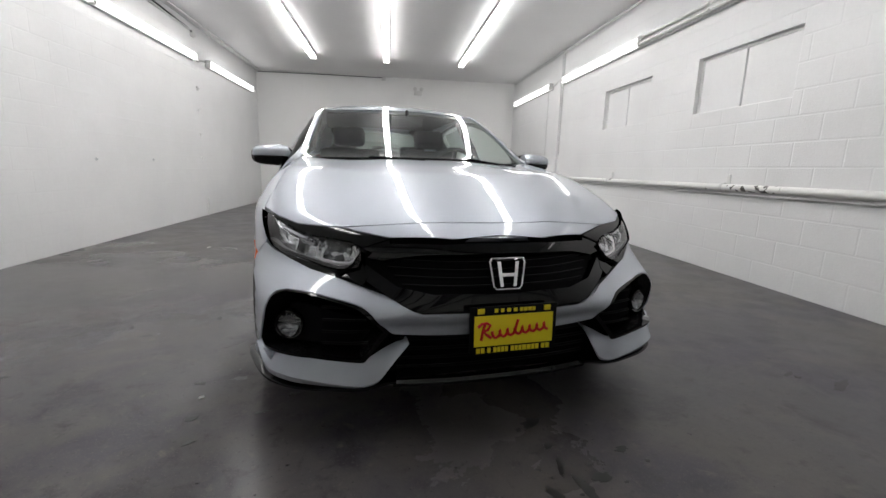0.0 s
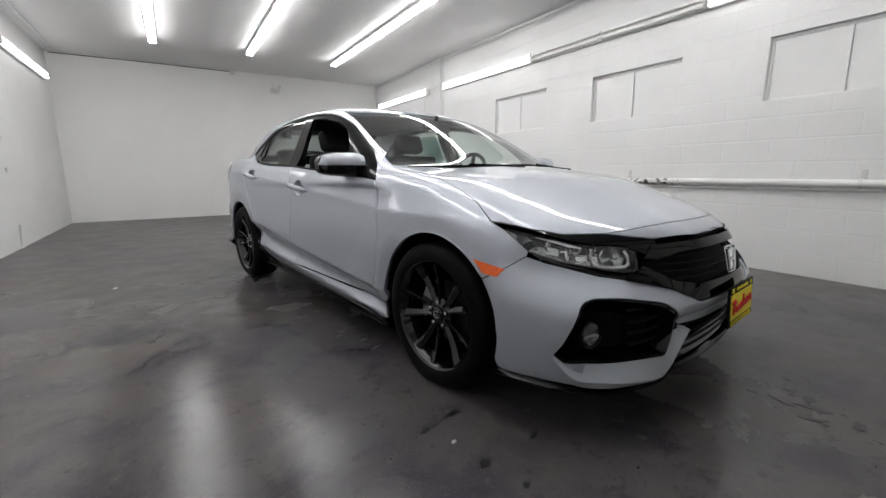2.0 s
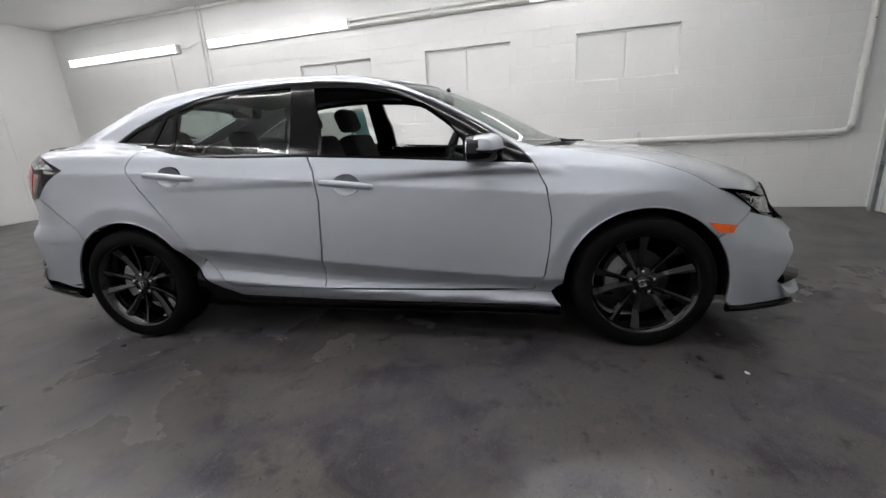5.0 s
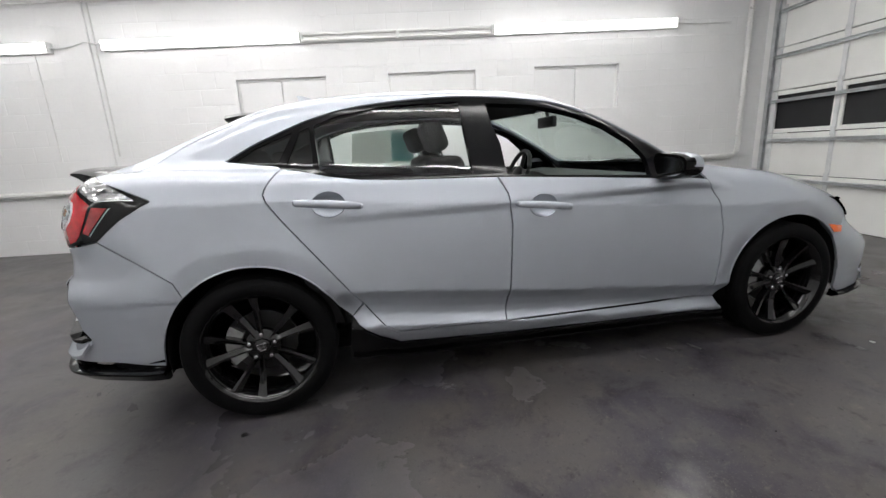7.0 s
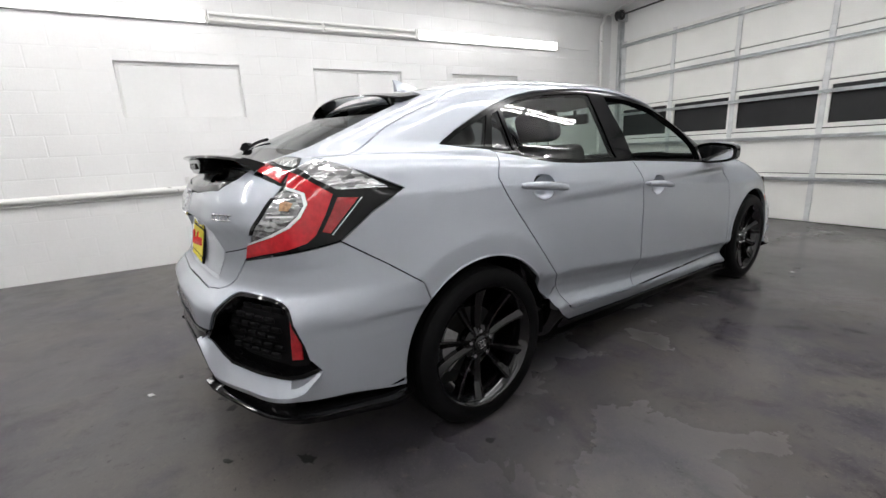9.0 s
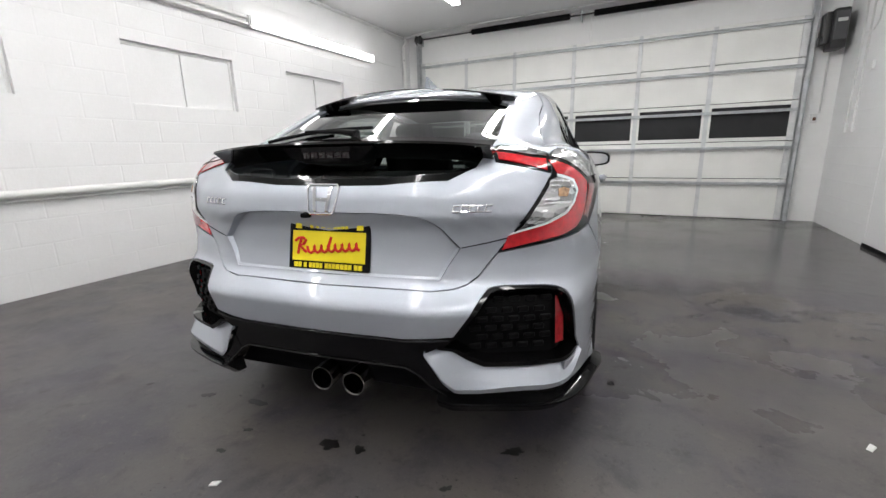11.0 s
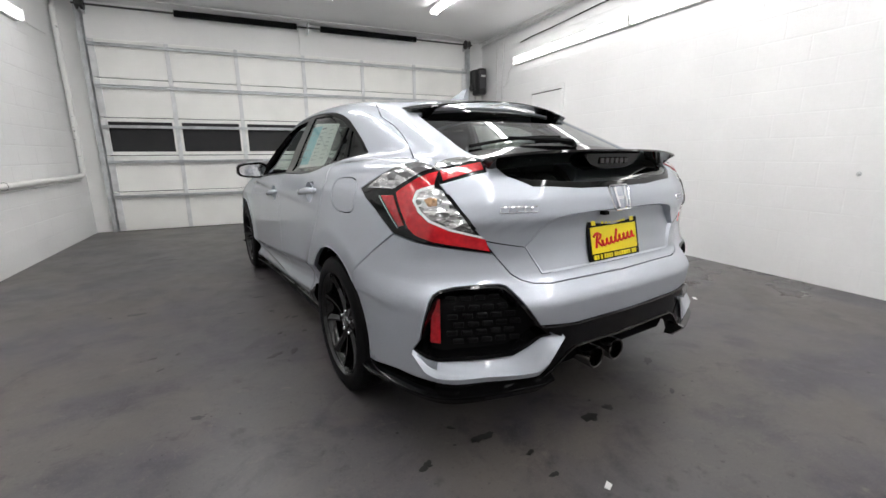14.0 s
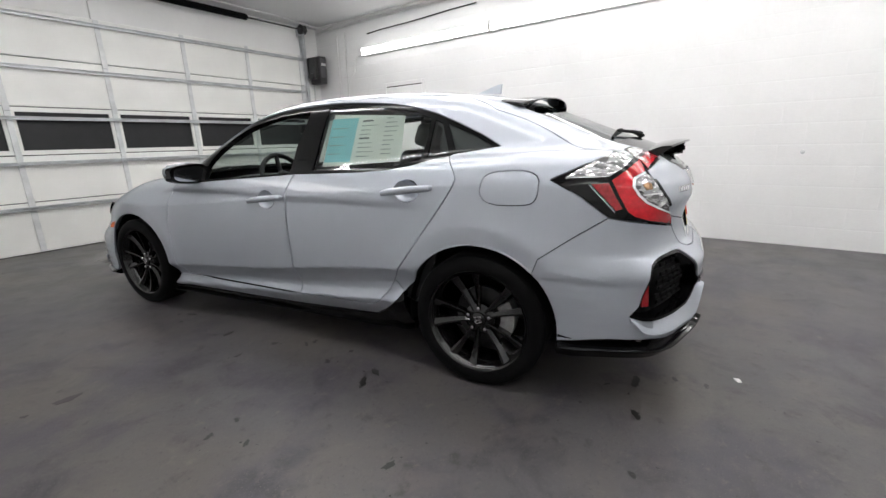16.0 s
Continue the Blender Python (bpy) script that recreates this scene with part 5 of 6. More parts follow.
# glazing
DLO_LOW = on("s", (-0.84, 0.912), (-0.6, 0.930), (-0.2, 0.960), (0.262, 0.990), (0.7, 1.004), (0.88, 1.017), (1.0, 1.036), (1.10, 1.060), (1.185, 1.075)) + DLO_REAR_LOW
OPEN_WIN = on("s", (-0.52, 0.948), (-0.2, 0.966), (0.205, 0.993), (0.212, 1.13), (0.240, 1.225), (0.254, 1.322), (0.04, 1.307), (-0.2, 1.258), (-0.34, 1.203), (-0.45, 1.115), (-0.515, 1.03))
DOOR_GLASS = on("s", (0.366, 1.010), (0.7, 1.018), (0.9, 1.033), (1.03, 1.058), (1.04, 1.17), (1.043, 1.248), (0.94, 1.285), (0.74, 1.318), (0.55, 1.330), (0.385, 1.333))
SMALL_GLASS = on("s", (1.058, 1.074), (1.165, 1.090), (1.105, 1.225), (1.066, 1.240))
QUARTER = on("s", (1.202, 1.096), (1.372, 1.112), (1.29, 1.160), (1.135, 1.222))
panel("window_frame", DLO_LOW + DLO_TOP, LEFT_UP, "satin_black", both=True, holes=(OPEN_WIN, DOOR_GLASS, SMALL_GLASS, QUARTER), level=-0.006, step=0.03, gap=0.001, depth=0.03,
      label="gloss black window surround")
panes = panel("rear_door_glass", DOOR_GLASS, LEFT_UP, "glass_dark", both=True, level=-0.011, gap=0, step=0.04, depth=0.004, label="tinted rear door window")
panel("small_door_glass", SMALL_GLASS, LEFT_UP, "glass_black", both=True, level=-0.011, gap=0, step=0.04, depth=0.004)
panel("quarter_glass", QUARTER, LEFT_UP, "glass_black", both=True, level=-0.011, gap=0, step=0.04, depth=0.004, label="small dark quarter window")
SCREEN_TOP = on("t", (0.5, -0.175), (0.3, -0.265), (0.0, -0.315))
SCREEN_LOW = on("t", (0.0, -1.06), (0.3, -1.02), (0.55, -0.93))
panel("windscreen", mirrored(SCREEN_LOW + SCREEN_SIDE + SCREEN_TOP), DOWN, "glass", level=-0.004, step=0.04, depth=0.005, label="clear windscreen")
panel("roof", mirrored(SCREEN_TOP[::-1] + SCREEN_SIDE[-1:] + ROOF_SIDE + on("t", (0.35, 1.245), (0.0, 1.26))), DOWN, "paint", step=0.035)

# hatch
HATCH_TOP = on("t", (0.0, 1.265), (0.35, 1.25), (0.565, 1.205))
LIGHT_SIDE = on("t", (0.692, 1.94)) + on("r", (0.706, 1.005), (0.672, 0.925), (0.620, 0.85), (0.560, 0.770))
HATCH_LOW = on("r", (0.506, 0.698), (0.475, 0.676), (0.44, 0.665), (0.37, 0.659), (0.0, 0.659))
TAIL_HATCH = on("t", (0.692, 1.94), (0.62, 1.907), (0.522, 1.93), (0.515, 1.985)) + on("r", (0.54, 1.042), (0.706, 1.005))
GLASS_HOLE = on("t", (0.0, 1.43), (0.41, 1.42), (0.48, 1.46), (0.505, 1.87), (0.505, 1.99)) + on("r", (0.485, 1.028), (0.41, 0.992), (0.2, 0.980), (0.0, 0.977))
RECESS = [(0.690, 0.392), (0.712, 0.404), (0.738, 0.419), (0.762, 0.435), (0.787, 0.451), (0.808, 0.432), (0.828, 0.414), (0.848, 0.397), (0.865, 0.374), (0.877, 0.352), (0.885, 0.322), (0.890, 0.270), (0.893, 0.180)]
RECESS_LINE = on("r", (0.0, 0.690), *[(w, z) for z, w in RECESS], (0.0, 0.893))
hatch = panel("hatch", mirrored(HATCH_TOP + HATCH_SIDE + LIGHT_SIDE + HATCH_LOW), (0, -0.75, -0.66), "paint", holes=(mirrored(GLASS_HOLE), mirrored(RECESS_LINE), TAIL_HATCH, [(-x, y, z) for x, y, z in TAIL_HATCH]), step=0.018,
              label="silver rear hatch with a recess for the plate")
panel("rear_window", mirrored(GLASS_HOLE), (0, -0.6, -0.8), "glass_rear", level=-0.006, gap=0.001, step=0.035, depth=0.005, label="dark tinted rear window")
panel("frit", mirrored(on("t", (0.0, 1.93), (0.5, 1.87), (0.5, 2.0)) + on("t", (0.42, 2.02), (0.0, 2.05))), (0, -0.6, -0.8), "gloss_black", level=-0.002, gap=0, step=0.035, depth=0.004)
panel("hatch_base_trim", mirrored(on("r", (0.0, 0.998), (0.2, 1.0), (0.40, 1.012), (0.485, 1.032), (0.41, 0.993), (0.2, 0.981), (0.0, 0.978))), REAR, "gloss_black", level=-0.001, gap=0, step=0.03, depth=0.004)

cols = [-1, -0.972, -0.9, -0.75, -0.5, -0.25, 0, 0.25, 0.5, 0.75, 0.9, 0.972, 1]
bm = bmesh.new()
grid = []
for j, (z, w) in enumerate([RECESS[0], (0.697, 0.396)] + RECESS[1:-1] + [(0.8915, 0.215), RECESS[-1]]):
    row = []
    for c in cols:
        q = on("r", (abs(c) * w, z))[0]
        deep = 0.0 if abs(c) == 1 or j in (0, len(RECESS) + 1) else 0.004 + 0.026 * (z - 0.69) / 0.2
        row.append(bm.verts.new((c * w, q[1] - deep, z)))
    grid.append(row)
for r0, r1 in zip(grid, grid[1:]):
    for k in range(len(cols) - 1):
        bm.faces.new((r0[k], r0[k + 1], r1[k + 1], r1[k]))
part("plate_recess", bm, "paint", hatch, "recess for the plate", angle=20)
# thin dark strips on the paint draw the shade of the hatch crease
panel("hatch_crease_shade", on("r", (0.612, 0.8235), (0.54, 0.8065), (0.456, 0.7895), (0.456, 0.7865), (0.54, 0.8025), (0.612, 0.8195)), REAR, "liner", both=True, level=0.0006, gap=0, step=0.02, depth=0.001)

# tail lamps
TAIL = TAIL_TOP[::-1] + LIGHT_SIDE + on("r", (0.685, 0.797)) + [TAIL_LOW[1], TAIL_LOW[0]]
IN = (-0.65, -0.75, -0.05)
tails = panel("tail_lamp", TAIL, IN, "gloss_black", both=True, step=0.02, label="tail lamp with a red band round a clear centre")
hatch_lamps = panel("hatch_lamp", TAIL_HATCH, (-0.3, -0.75, -0.5), "gloss_black", both=True, step=0.02, label="tail lamp strip on the hatch")

RED_OUT = [(0.690, 1.970, 1.044), (0.771, 1.936, 1.014), (0.810, 1.888, 0.976), (0.808, 1.917, 0.918), (0.802, 1.938, 0.880), (0.797, 1.950, 0.858), (0.785, 1.974, 0.837), (0.745, 2.022, 0.818), (0.66, 2.077, 0.799), (0.572, 2.107, 0.779)]
RED_IN = [(0.590, 2.102, 0.823), (0.66, 2.08, 0.842), (0.710, 2.054, 0.858), (0.757, 2.012, 0.884), (0.777, 1.982, 0.914), (0.783, 1.958, 0.952), (0.772, 1.960, 0.985), (0.722, 1.996, 1.004)]
PIPE_IN = [(0.602, 2.10, 0.833), (0.66, 2.08, 0.850), (0.706, 2.056, 0.866), (0.750, 2.016, 0.891), (0.769, 1.990, 0.918), (0.775, 1.968, 0.948), (0.764, 1.968, 0.977), (0.722, 1.998, 0.994)]
for obs, bits in ((tails, (("red_band", "red_lens", RED_OUT + RED_IN),
                           ("inner_lamp", "deep_red", [(0.833, 1.818, 0.961), (0.814, 1.878, 0.966), (0.810, 1.905, 0.915), (0.802, 1.932, 0.868), (0.812, 1.910, 0.860)]),
                           ("inner_rim", "lamp_rim", [(0.836, 1.812, 0.961), (0.837, 1.806, 0.961), (0.814, 1.904, 0.854), (0.812, 1.908, 0.857)]),
                           ("light_pipe", "white_pipe", RED_IN + PIPE_IN[::-1]),
                           ("clear_lamp", "tail_clear", PIPE_IN + on("r", (0.704, 0.985), (0.692, 0.955), (0.672, 0.915), (0.625, 0.848), (0.611, 0.834))),
                           ("dark_fin", "gloss_black", on("r", (0.704, 0.972), (0.689, 0.972), (0.659, 0.915), (0.622, 0.862), (0.636, 0.862), (0.672, 0.913))),
                           ("cross_bar", "white_pipe", on("r", (0.766, 0.921), (0.690, 0.921), (0.688, 0.914), (0.764, 0.914))),
                           ("indicator", "amber_dim", on("r", (0.760, 0.956), (0.742, 0.964), (0.728, 0.958), (0.730, 0.936), (0.754, 0.934))),
                           ("top_strip", "tail_clear", [(0.838, 1.722, 0.988), (0.815, 1.785, 1.026), (0.762, 1.85, 1.052), (0.702, 1.905, 1.065), (0.698, 1.950, 1.052), (0.768, 1.926, 1.022), (0.809, 1.876, 0.988)]),
                           ("lower_rim", "lamp_rim", [(0.838, 1.722, 0.986), (0.808, 1.862, 0.990), (0.809, 1.866, 0.985), (0.840, 1.722, 0.981)]))),
                  (hatch_lamps, (("red_band", "red_lens", [(0.684, 1.966, 1.044), (0.60, 1.985, 1.062), (0.53, 1.992, 1.074), (0.545, 2.028, 1.049), (0.692, 2.000, 1.012)]),
                                 ("top_strip", "tail_clear", [(0.684, 1.954, 1.053), (0.60, 1.974, 1.071), (0.53, 1.978, 1.082), (0.534, 1.940, 1.09), (0.62, 1.917, 1.087), (0.682, 1.942, 1.066)])))):
    for ob, s in zip(obs, (1, -1)):
        for name, mat, outline in bits:
            data = skin_mesh(name, outline, IN, mat, step=0.015, level=0.005 if name in ("indicator", "dark_fin", "cross_bar") else 0.003, gap=0.0006, depth=0.008)
            finish(name, *data, mat, ob, flip=s < 0)

def loft(sections, closed=True):
    bm = bmesh.new()
    rows = [[bm.verts.new(q) for q in sec] for sec in sections]
    n = len(rows[0])
    for r0, r1 in zip(rows, rows[1:]):
        for k in range(n):
            bm.faces.new((r0[k], r0[(k + 1) % n], r1[(k + 1) % n], r1[k]))
    bm.faces.new(rows[0])
    bm.faces.new(rows[-1][::-1])
    return bm


M["dark_chrome"] = material("smoked_steel", (0.30, 0.29, 0.28), 0.16, metal=1.0, vary=0.25, scale=30)
# rear bumper
R_ARCH_LOW = arch(1.35, R_ARCH, 46, 0, 8)
VENT = on("r", (0.401, 0.486), (0.447, 0.481), (0.489, 0.452), (0.539, 0.426), (0.645, 0.423), (0.731, 0.423), (0.772, 0.415), (0.793, 0.417)) + on("s", (1.988, 0.434)) + on("r", (0.803, 0.48), (0.800, 0.526), (0.791, 0.597), (0.783, 0.625), (0.768, 0.647), (0.744, 0.661), (0.702, 0.669), (0.611, 0.671), (0.555, 0.670), (0.540, 0.665), (0.528, 0.650), (0.500, 0.598), (0.452, 0.530))
REAR_LOW = on("s", (1.72, 0.305), (1.80, 0.322), (1.92, 0.336)) + on("r", (0.762, 0.338), (0.60, 0.340), (0.43, 0.345), (0.398, 0.36))
panel("rear_bumper", mirrored(HATCH_LOW[::-1] + LIGHT_SIDE[-1:] + on("r", (0.685, 0.794)) + on("s", (1.885, 0.832)) + R_SPLIT + R_ARCH_LOW + REAR_LOW[:4] + VENT[6:]
                              + on("r", (0.30, 0.517), (0.0, 0.517))), REAR, "paint", step=0.020, gap=0.0022, depth=0.014, label="silver rear bumper with an outlet at each corner")
vents = panel("bumper_vent", on("r", (0.44, 0.52), (0.535, 0.672), (0.70, 0.672), (0.765, 0.652), (0.788, 0.60), (0.799, 0.50), (0.800, 0.44), (0.785, 0.412), (0.62, 0.418), (0.48, 0.445)), (-0.4, -0.9, 0), "black_plastic", both=True, level=-0.070,
              gap=0, depth=-0.0, step=0.03, plain=True, label="black honeycomb bumper vent")
for ob, s in zip(vents, (1, -1)):
    ring = np.array(VENT)
    inner = (ring - ring.mean(0)) * (0.92, 1, 0.88) + ring.mean(0)
    finish("vent_frame", *skin_mesh("vent_frame", VENT, (-0.4, -0.9, 0), "gloss_black", holes=([tuple(q) for q in inner],), level=-0.006, gap=0, step=0.02, depth=0.07), "gloss_black", ob, "gloss black rim of the vent", flip=s < 0)
    for r in range(6):
        for c in range(5):
            x, z = 0.50 + 0.047 * c + (0.02 if r % 2 else 0), 0.475 + 0.03 * r
            if x < 0.475 + 0.10 * abs(z - 0.5) / 0.1 * (z > 0.55) * 0.6 or x > 0.715:
                continue
            q = on("r", (x, z))[0]
            bm = bmesh.new()
            box(bm, (-0.018, -0.004, -0.009), (0.018, 0.006, 0.009), Matrix.Translation((q[0] * s, q[1] - 0.060, z)) @ pose(0, 0, 0, 0, 0, -28 * s), bevel=0.003, segments=1)
            part("mesh_cell", bm, "dark_plastic" if "dark_plastic" in M else "black_plastic", ob)
    corners = [(x, on("r", (x, z))[0][1] - 0.060, z) for x, z in ((0.734, 0.632), (0.756, 0.630), (0.764, 0.468), (0.740, 0.466))]
    part("reflector", loft([[(x * s, y - 0.004, z) for x, y, z in corners], [(x * s, y, z) for x, y, z in corners]]), "deep_red", ob, "red corner reflector")
panel("diffuser", mirrored(on("r", (0.0, 0.514), (0.30, 0.514), (0.445, 0.523), (0.40, 0.49), (0.372, 0.478), (0.395, 0.355), (0.43, 0.325), (0.335, 0.405), (0.305, 0.422), (0.0, 0.424))), REAR, "gloss_black", step=0.025,
      level=0.002, depth=0.07, label="gloss black rear diffuser")
panel("corner_diffuser", on("r", (0.372, 0.462), (0.42, 0.375), (0.455, 0.346), (0.526, 0.345), (0.644, 0.350), (0.77, 0.346), (0.775, 0.300), (0.60, 0.288), (0.46, 0.285), (0.40, 0.335), (0.345, 0.402)), REAR, "gloss_black", both=True, step=0.025, level=0.004,
      gap=0, depth=0.05, label="gloss black diffuser below the bumper corner")
for name, line in (("diffuser_edge", [(0.0, 0.513), (0.15, 0.513), (0.30, 0.513), (0.38, 0.517), (0.44, 0.522)]), ("diffuser_edge", [(0.0, 0.425), (0.15, 0.4245), (0.30, 0.423), (0.335, 0.406), (0.38, 0.366), (0.43, 0.327)])):
    q = on("r", *line)
    bm = bmesh.new()
    tube(bm, [(-x, y + 0.004, z) for x, y, z in q[:0:-1]] + [(x, y + 0.004, z) for x, y, z in q], 0.0045, 8)
    part(name, bm, "gloss_black", car, "gloss black rolled edge of the diffuser")
skirt("rear_lip", on("r", (0.40, 0.335), (0.44, 0.318), (0.60, 0.308), (0.75, 0.302)) + on("s", (1.95, 0.300), (1.85, 0.296), (1.72, 0.29)), "gloss_black", "gloss black rear corner spoiler", drop=0.05, out=0.032, both=True)
for x in (0.068, -0.062):
    bm = bmesh.new()
    lathe(bm, [(0.040, -0.16), (0.046, -0.155), (0.047, 0.0), (0.045, 0.004), (0.040, 0.002), (0.0385, -0.02), (0.037, -0.15)], 36, "y", Matrix.Translation((x, 2.185, 0.283)))
    tip = part("exhaust_tip", bm, "dark_chrome", car, "round polished exhaust tip")
    bm = bmesh.new()
    lathe(bm, [(0.001, 0), (0.0375, 0)], 24, "y", Matrix.Translation((x, 2.075, 0.283)))
    part("pipe_end", bm, "liner", tip)
bm = bmesh.new()
box(bm, (-0.70, -2.0, 0.20), (0.70, 2.02, 0.27), bevel=0.02)
box(bm, (-0.55, 1.75, 0.24), (0.55, 2.12, 0.36), bevel=0.05)
part("underbody", bm, "liner", car)


def blade(name, upper, lower, foot, label):
    """A bright ledge under a pocket: it leans out from an upper to a lower line, then drops to a foot."""
    n = 26

    def even(line, level):
        p = np.array(line, float)
        d = np.concatenate([[0], np.cumsum(np.linalg.norm(np.diff(p, axis=0), axis=1))])
        q = np.linspace(0, d[-1], n)
        return snap(np.stack([np.interp(q, d, p[:, k]) for k in range(3)], 1), level)
    a, b, c = even(upper, -0.026), even(lower, 0.018), even(foot, 0.015)
    mid = (a + b) / 2 + np.array([0, 0, 0.004])
    for s in (1, -1):
        bm = bmesh.new()
        rows = [[bm.verts.new((q[0] * s, q[1], q[2])) for q in four] for four in zip(a - np.array([0, 0, 0.006]), a, mid, b, c)]
        for r0, r1 in zip(rows, rows[1:]):
            for k in range(4):
                bm.faces.new((r0[k], r0[k + 1], r1[k + 1], r1[k]))
        bm.faces.new(rows[0])
        bm.faces.new(rows[-1][::-1])
        part(name, bm, "paint", car, label, angle=25)


blade("front_blade", on("f", (0.335, 0.375), (0.356, 0.362), (0.435, 0.313), (0.470, 0.300), (0.55, 0.304), (0.637, 0.312), (0.727, 0.313), (0.765, 0.310)) + on("s", (-1.973, 0.300), (-1.940, 0.319)),
      on("f", (0.325, 0.366), (0.373, 0.301), (0.424, 0.240), (0.46, 0.224), (0.55, 0.231), (0.64, 0.246), (0.731, 0.254), (0.772, 0.250)) + on("s", (-1.990, 0.263), (-1.942, 0.314)),
      on("f", (0.33, 0.355), (0.38, 0.290), (0.43, 0.226), (0.462, 0.211), (0.55, 0.217), (0.64, 0.226), (0.731, 0.230), (0.772, 0.230)) + on("s", (-1.990, 0.240), (-1.942, 0.300)), "bright silver ledge below the fog lamp pocket")
blade("rear_blade", on("r", (0.360, 0.488), (0.447, 0.482), (0.489, 0.453), (0.539, 0.426), (0.645, 0.423), (0.731, 0.423), (0.772, 0.415)) + on("s", (1.990, 0.434)),
      on("r", (0.364, 0.480), (0.415, 0.392), (0.450, 0.362), (0.526, 0.360), (0.644, 0.368), (0.770, 0.362)) + on("s", (2.045, 0.370), (1.994, 0.428)),
      on("r", (0.366, 0.470), (0.420, 0.375), (0.455, 0.346), (0.526, 0.345), (0.644, 0.350), (0.770, 0.346)) + on("s", (2.045, 0.354), (1.992, 0.415)), "bright silver ledge below the bumper vent")

# spoilers
secs = []
for i in range(25):
    x = 0.53 * (i / 12 - 1)
    e = abs(x) / 0.53
    dip, back = 0.030 * e**3, 0.085 * e**2
    under = 0.018 + 0.02 * ease(0.75, 1.0, e)
    secs.append([(x, 1.985 - 0.4 * back, 1.083 - dip), (x, 2.06 - 0.7 * back, 1.106 - dip), (x, 2.13 - back, 1.117 - dip * 0.8), (x, 2.165 - back, 1.116 - dip * 0.7), (x, 2.17 - back, 1.109 - dip * 0.7),
                 (x, 2.14 - back, 1.100 - dip), (x, 2.07 - 0.7 * back, 1.095 - dip - under), (x, 2.00 - 0.4 * back, 1.06 - dip)])
wing = part("rear_wing", loft(secs), "gloss_black", car, "gloss black wing across the rear window")
secs = []
for i in range(9):
    x = 0.17 * (i / 4 - 1)
    e = abs(x) / 0.17
    h = 0.05 * (1 - e**4)
    secs.append([(x, 2.06, 1.09), (x, 2.145, 1.10), (x, 2.14, 1.095 - h), (x, 2.06, 1.085 - h)])
part("lamp_pod", loft(secs), "gloss_black", wing)
M["brake_off"] = material("unlit_brake_lens", (0.022, 0.016, 0.017), 0.25, coat=0.2, vary=0.3, scale=80)
bm = bmesh.new()
for k in range(6):
    box(bm, (-0.085 + 0.029 * k, 2.142, 1.062), (-0.060 + 0.029 * k, 2.149, 1.086), bevel=0.003, segments=1)
part("brake_lamp", bm, "brake_off", wing, "unlit high-level brake lamp")
secs = []
for i in range(33):
    x = 0.50 * (i / 16 - 1)
    e = abs(x) / 0.50
    leg = ease(0.70, 0.82, e)
    back, dip = 0.07 * e**2, 0.050 * e**2
    y0 = 1.40 - 0.10 * leg
    zl = 1.352 - dip - 0.002 - 0.060 * leg * (1 - ease(0.93, 1.0, e) * 0.6)
    secs.append([(x, y0 - back, 1.362 - dip + 0.012 * leg), (x, 1.45 - back, 1.361 - dip), (x, 1.51 - back, 1.352 - dip), (x, 1.515 - back, 1.346 - dip), (x, 1.47 - back, zl + 0.01 * leg), (x, y0 + 0.01 - back, zl)])
part("roof_spoiler", loft(secs), "gloss_black", car, "gloss black slotted roof spoiler")
bm = loft([[(0.018, 1.16, 1.40), (-0.018, 1.16, 1.40), (-0.018, 1.02, 1.41), (0.018, 1.02, 1.41)], [(0.008, 1.165, 1.435), (-0.008, 1.165, 1.435), (-0.009, 1.08, 1.432), (0.009, 1.08, 1.432)],
           [(0.003, 1.172, 1.456), (-0.003, 1.172, 1.456), (-0.003, 1.140, 1.453), (0.003, 1.140, 1.453)]])
part("antenna_fin", bm, "paint", car, "silver shark-fin antenna")


def on_top(x, y, h):
    q = on("t", (abs(x), y))[0]
    return (x, q[1], q[2] + h)


bm = bmesh.new()
tube(bm, [on_top(0.0, 1.945, 0.0), on_top(0.0, 1.935, 0.016), on_top(0.08, 1.91, 0.018), on_top(0.28, 1.85, 0.015)], [0.018, 0.016, 0.009, 0.006], 8)
wiper = part("rear_wiper", bm, "black_plastic", car, "black rear wiper resting on the glass")
bm = bmesh.new()
tube(bm, [on_top(x, 1.845 + 0.02 * (x - 0.2) ** 2, 0.006) for x in (-0.02, 0.1, 0.2, 0.3, 0.4, 0.47)], 0.007, 6)
part("blade", bm, "black_plastic", wiper)
for s, a, b in ((1, (0.52, -1.03), (-0.05, -1.085)), (-1, (0.05, -1.10), (0.62, -0.96))):
    bm = bmesh.new()
    xs = np.linspace(a[0] * (1 if s > 0 else -1), b[0] * (1 if s > 0 else -1), 7)
    ysn = np.linspace(a[1], b[1], 7)
    tube(bm, [on_top(x, y, -0.004) for x, y in zip(xs, ysn)], 0.007, 6)
    tube(bm, [on_top(xs[0], ysn[0] - 0.09, 0.0), on_top(xs[1], ysn[1] - 0.05, 0.002), on_top(xs[3], ysn[3], 0.004)], 0.007, 6)
    part("windscreen_wiper", bm, "black_plastic", car, "black windscreen wiper parked at the cowl")

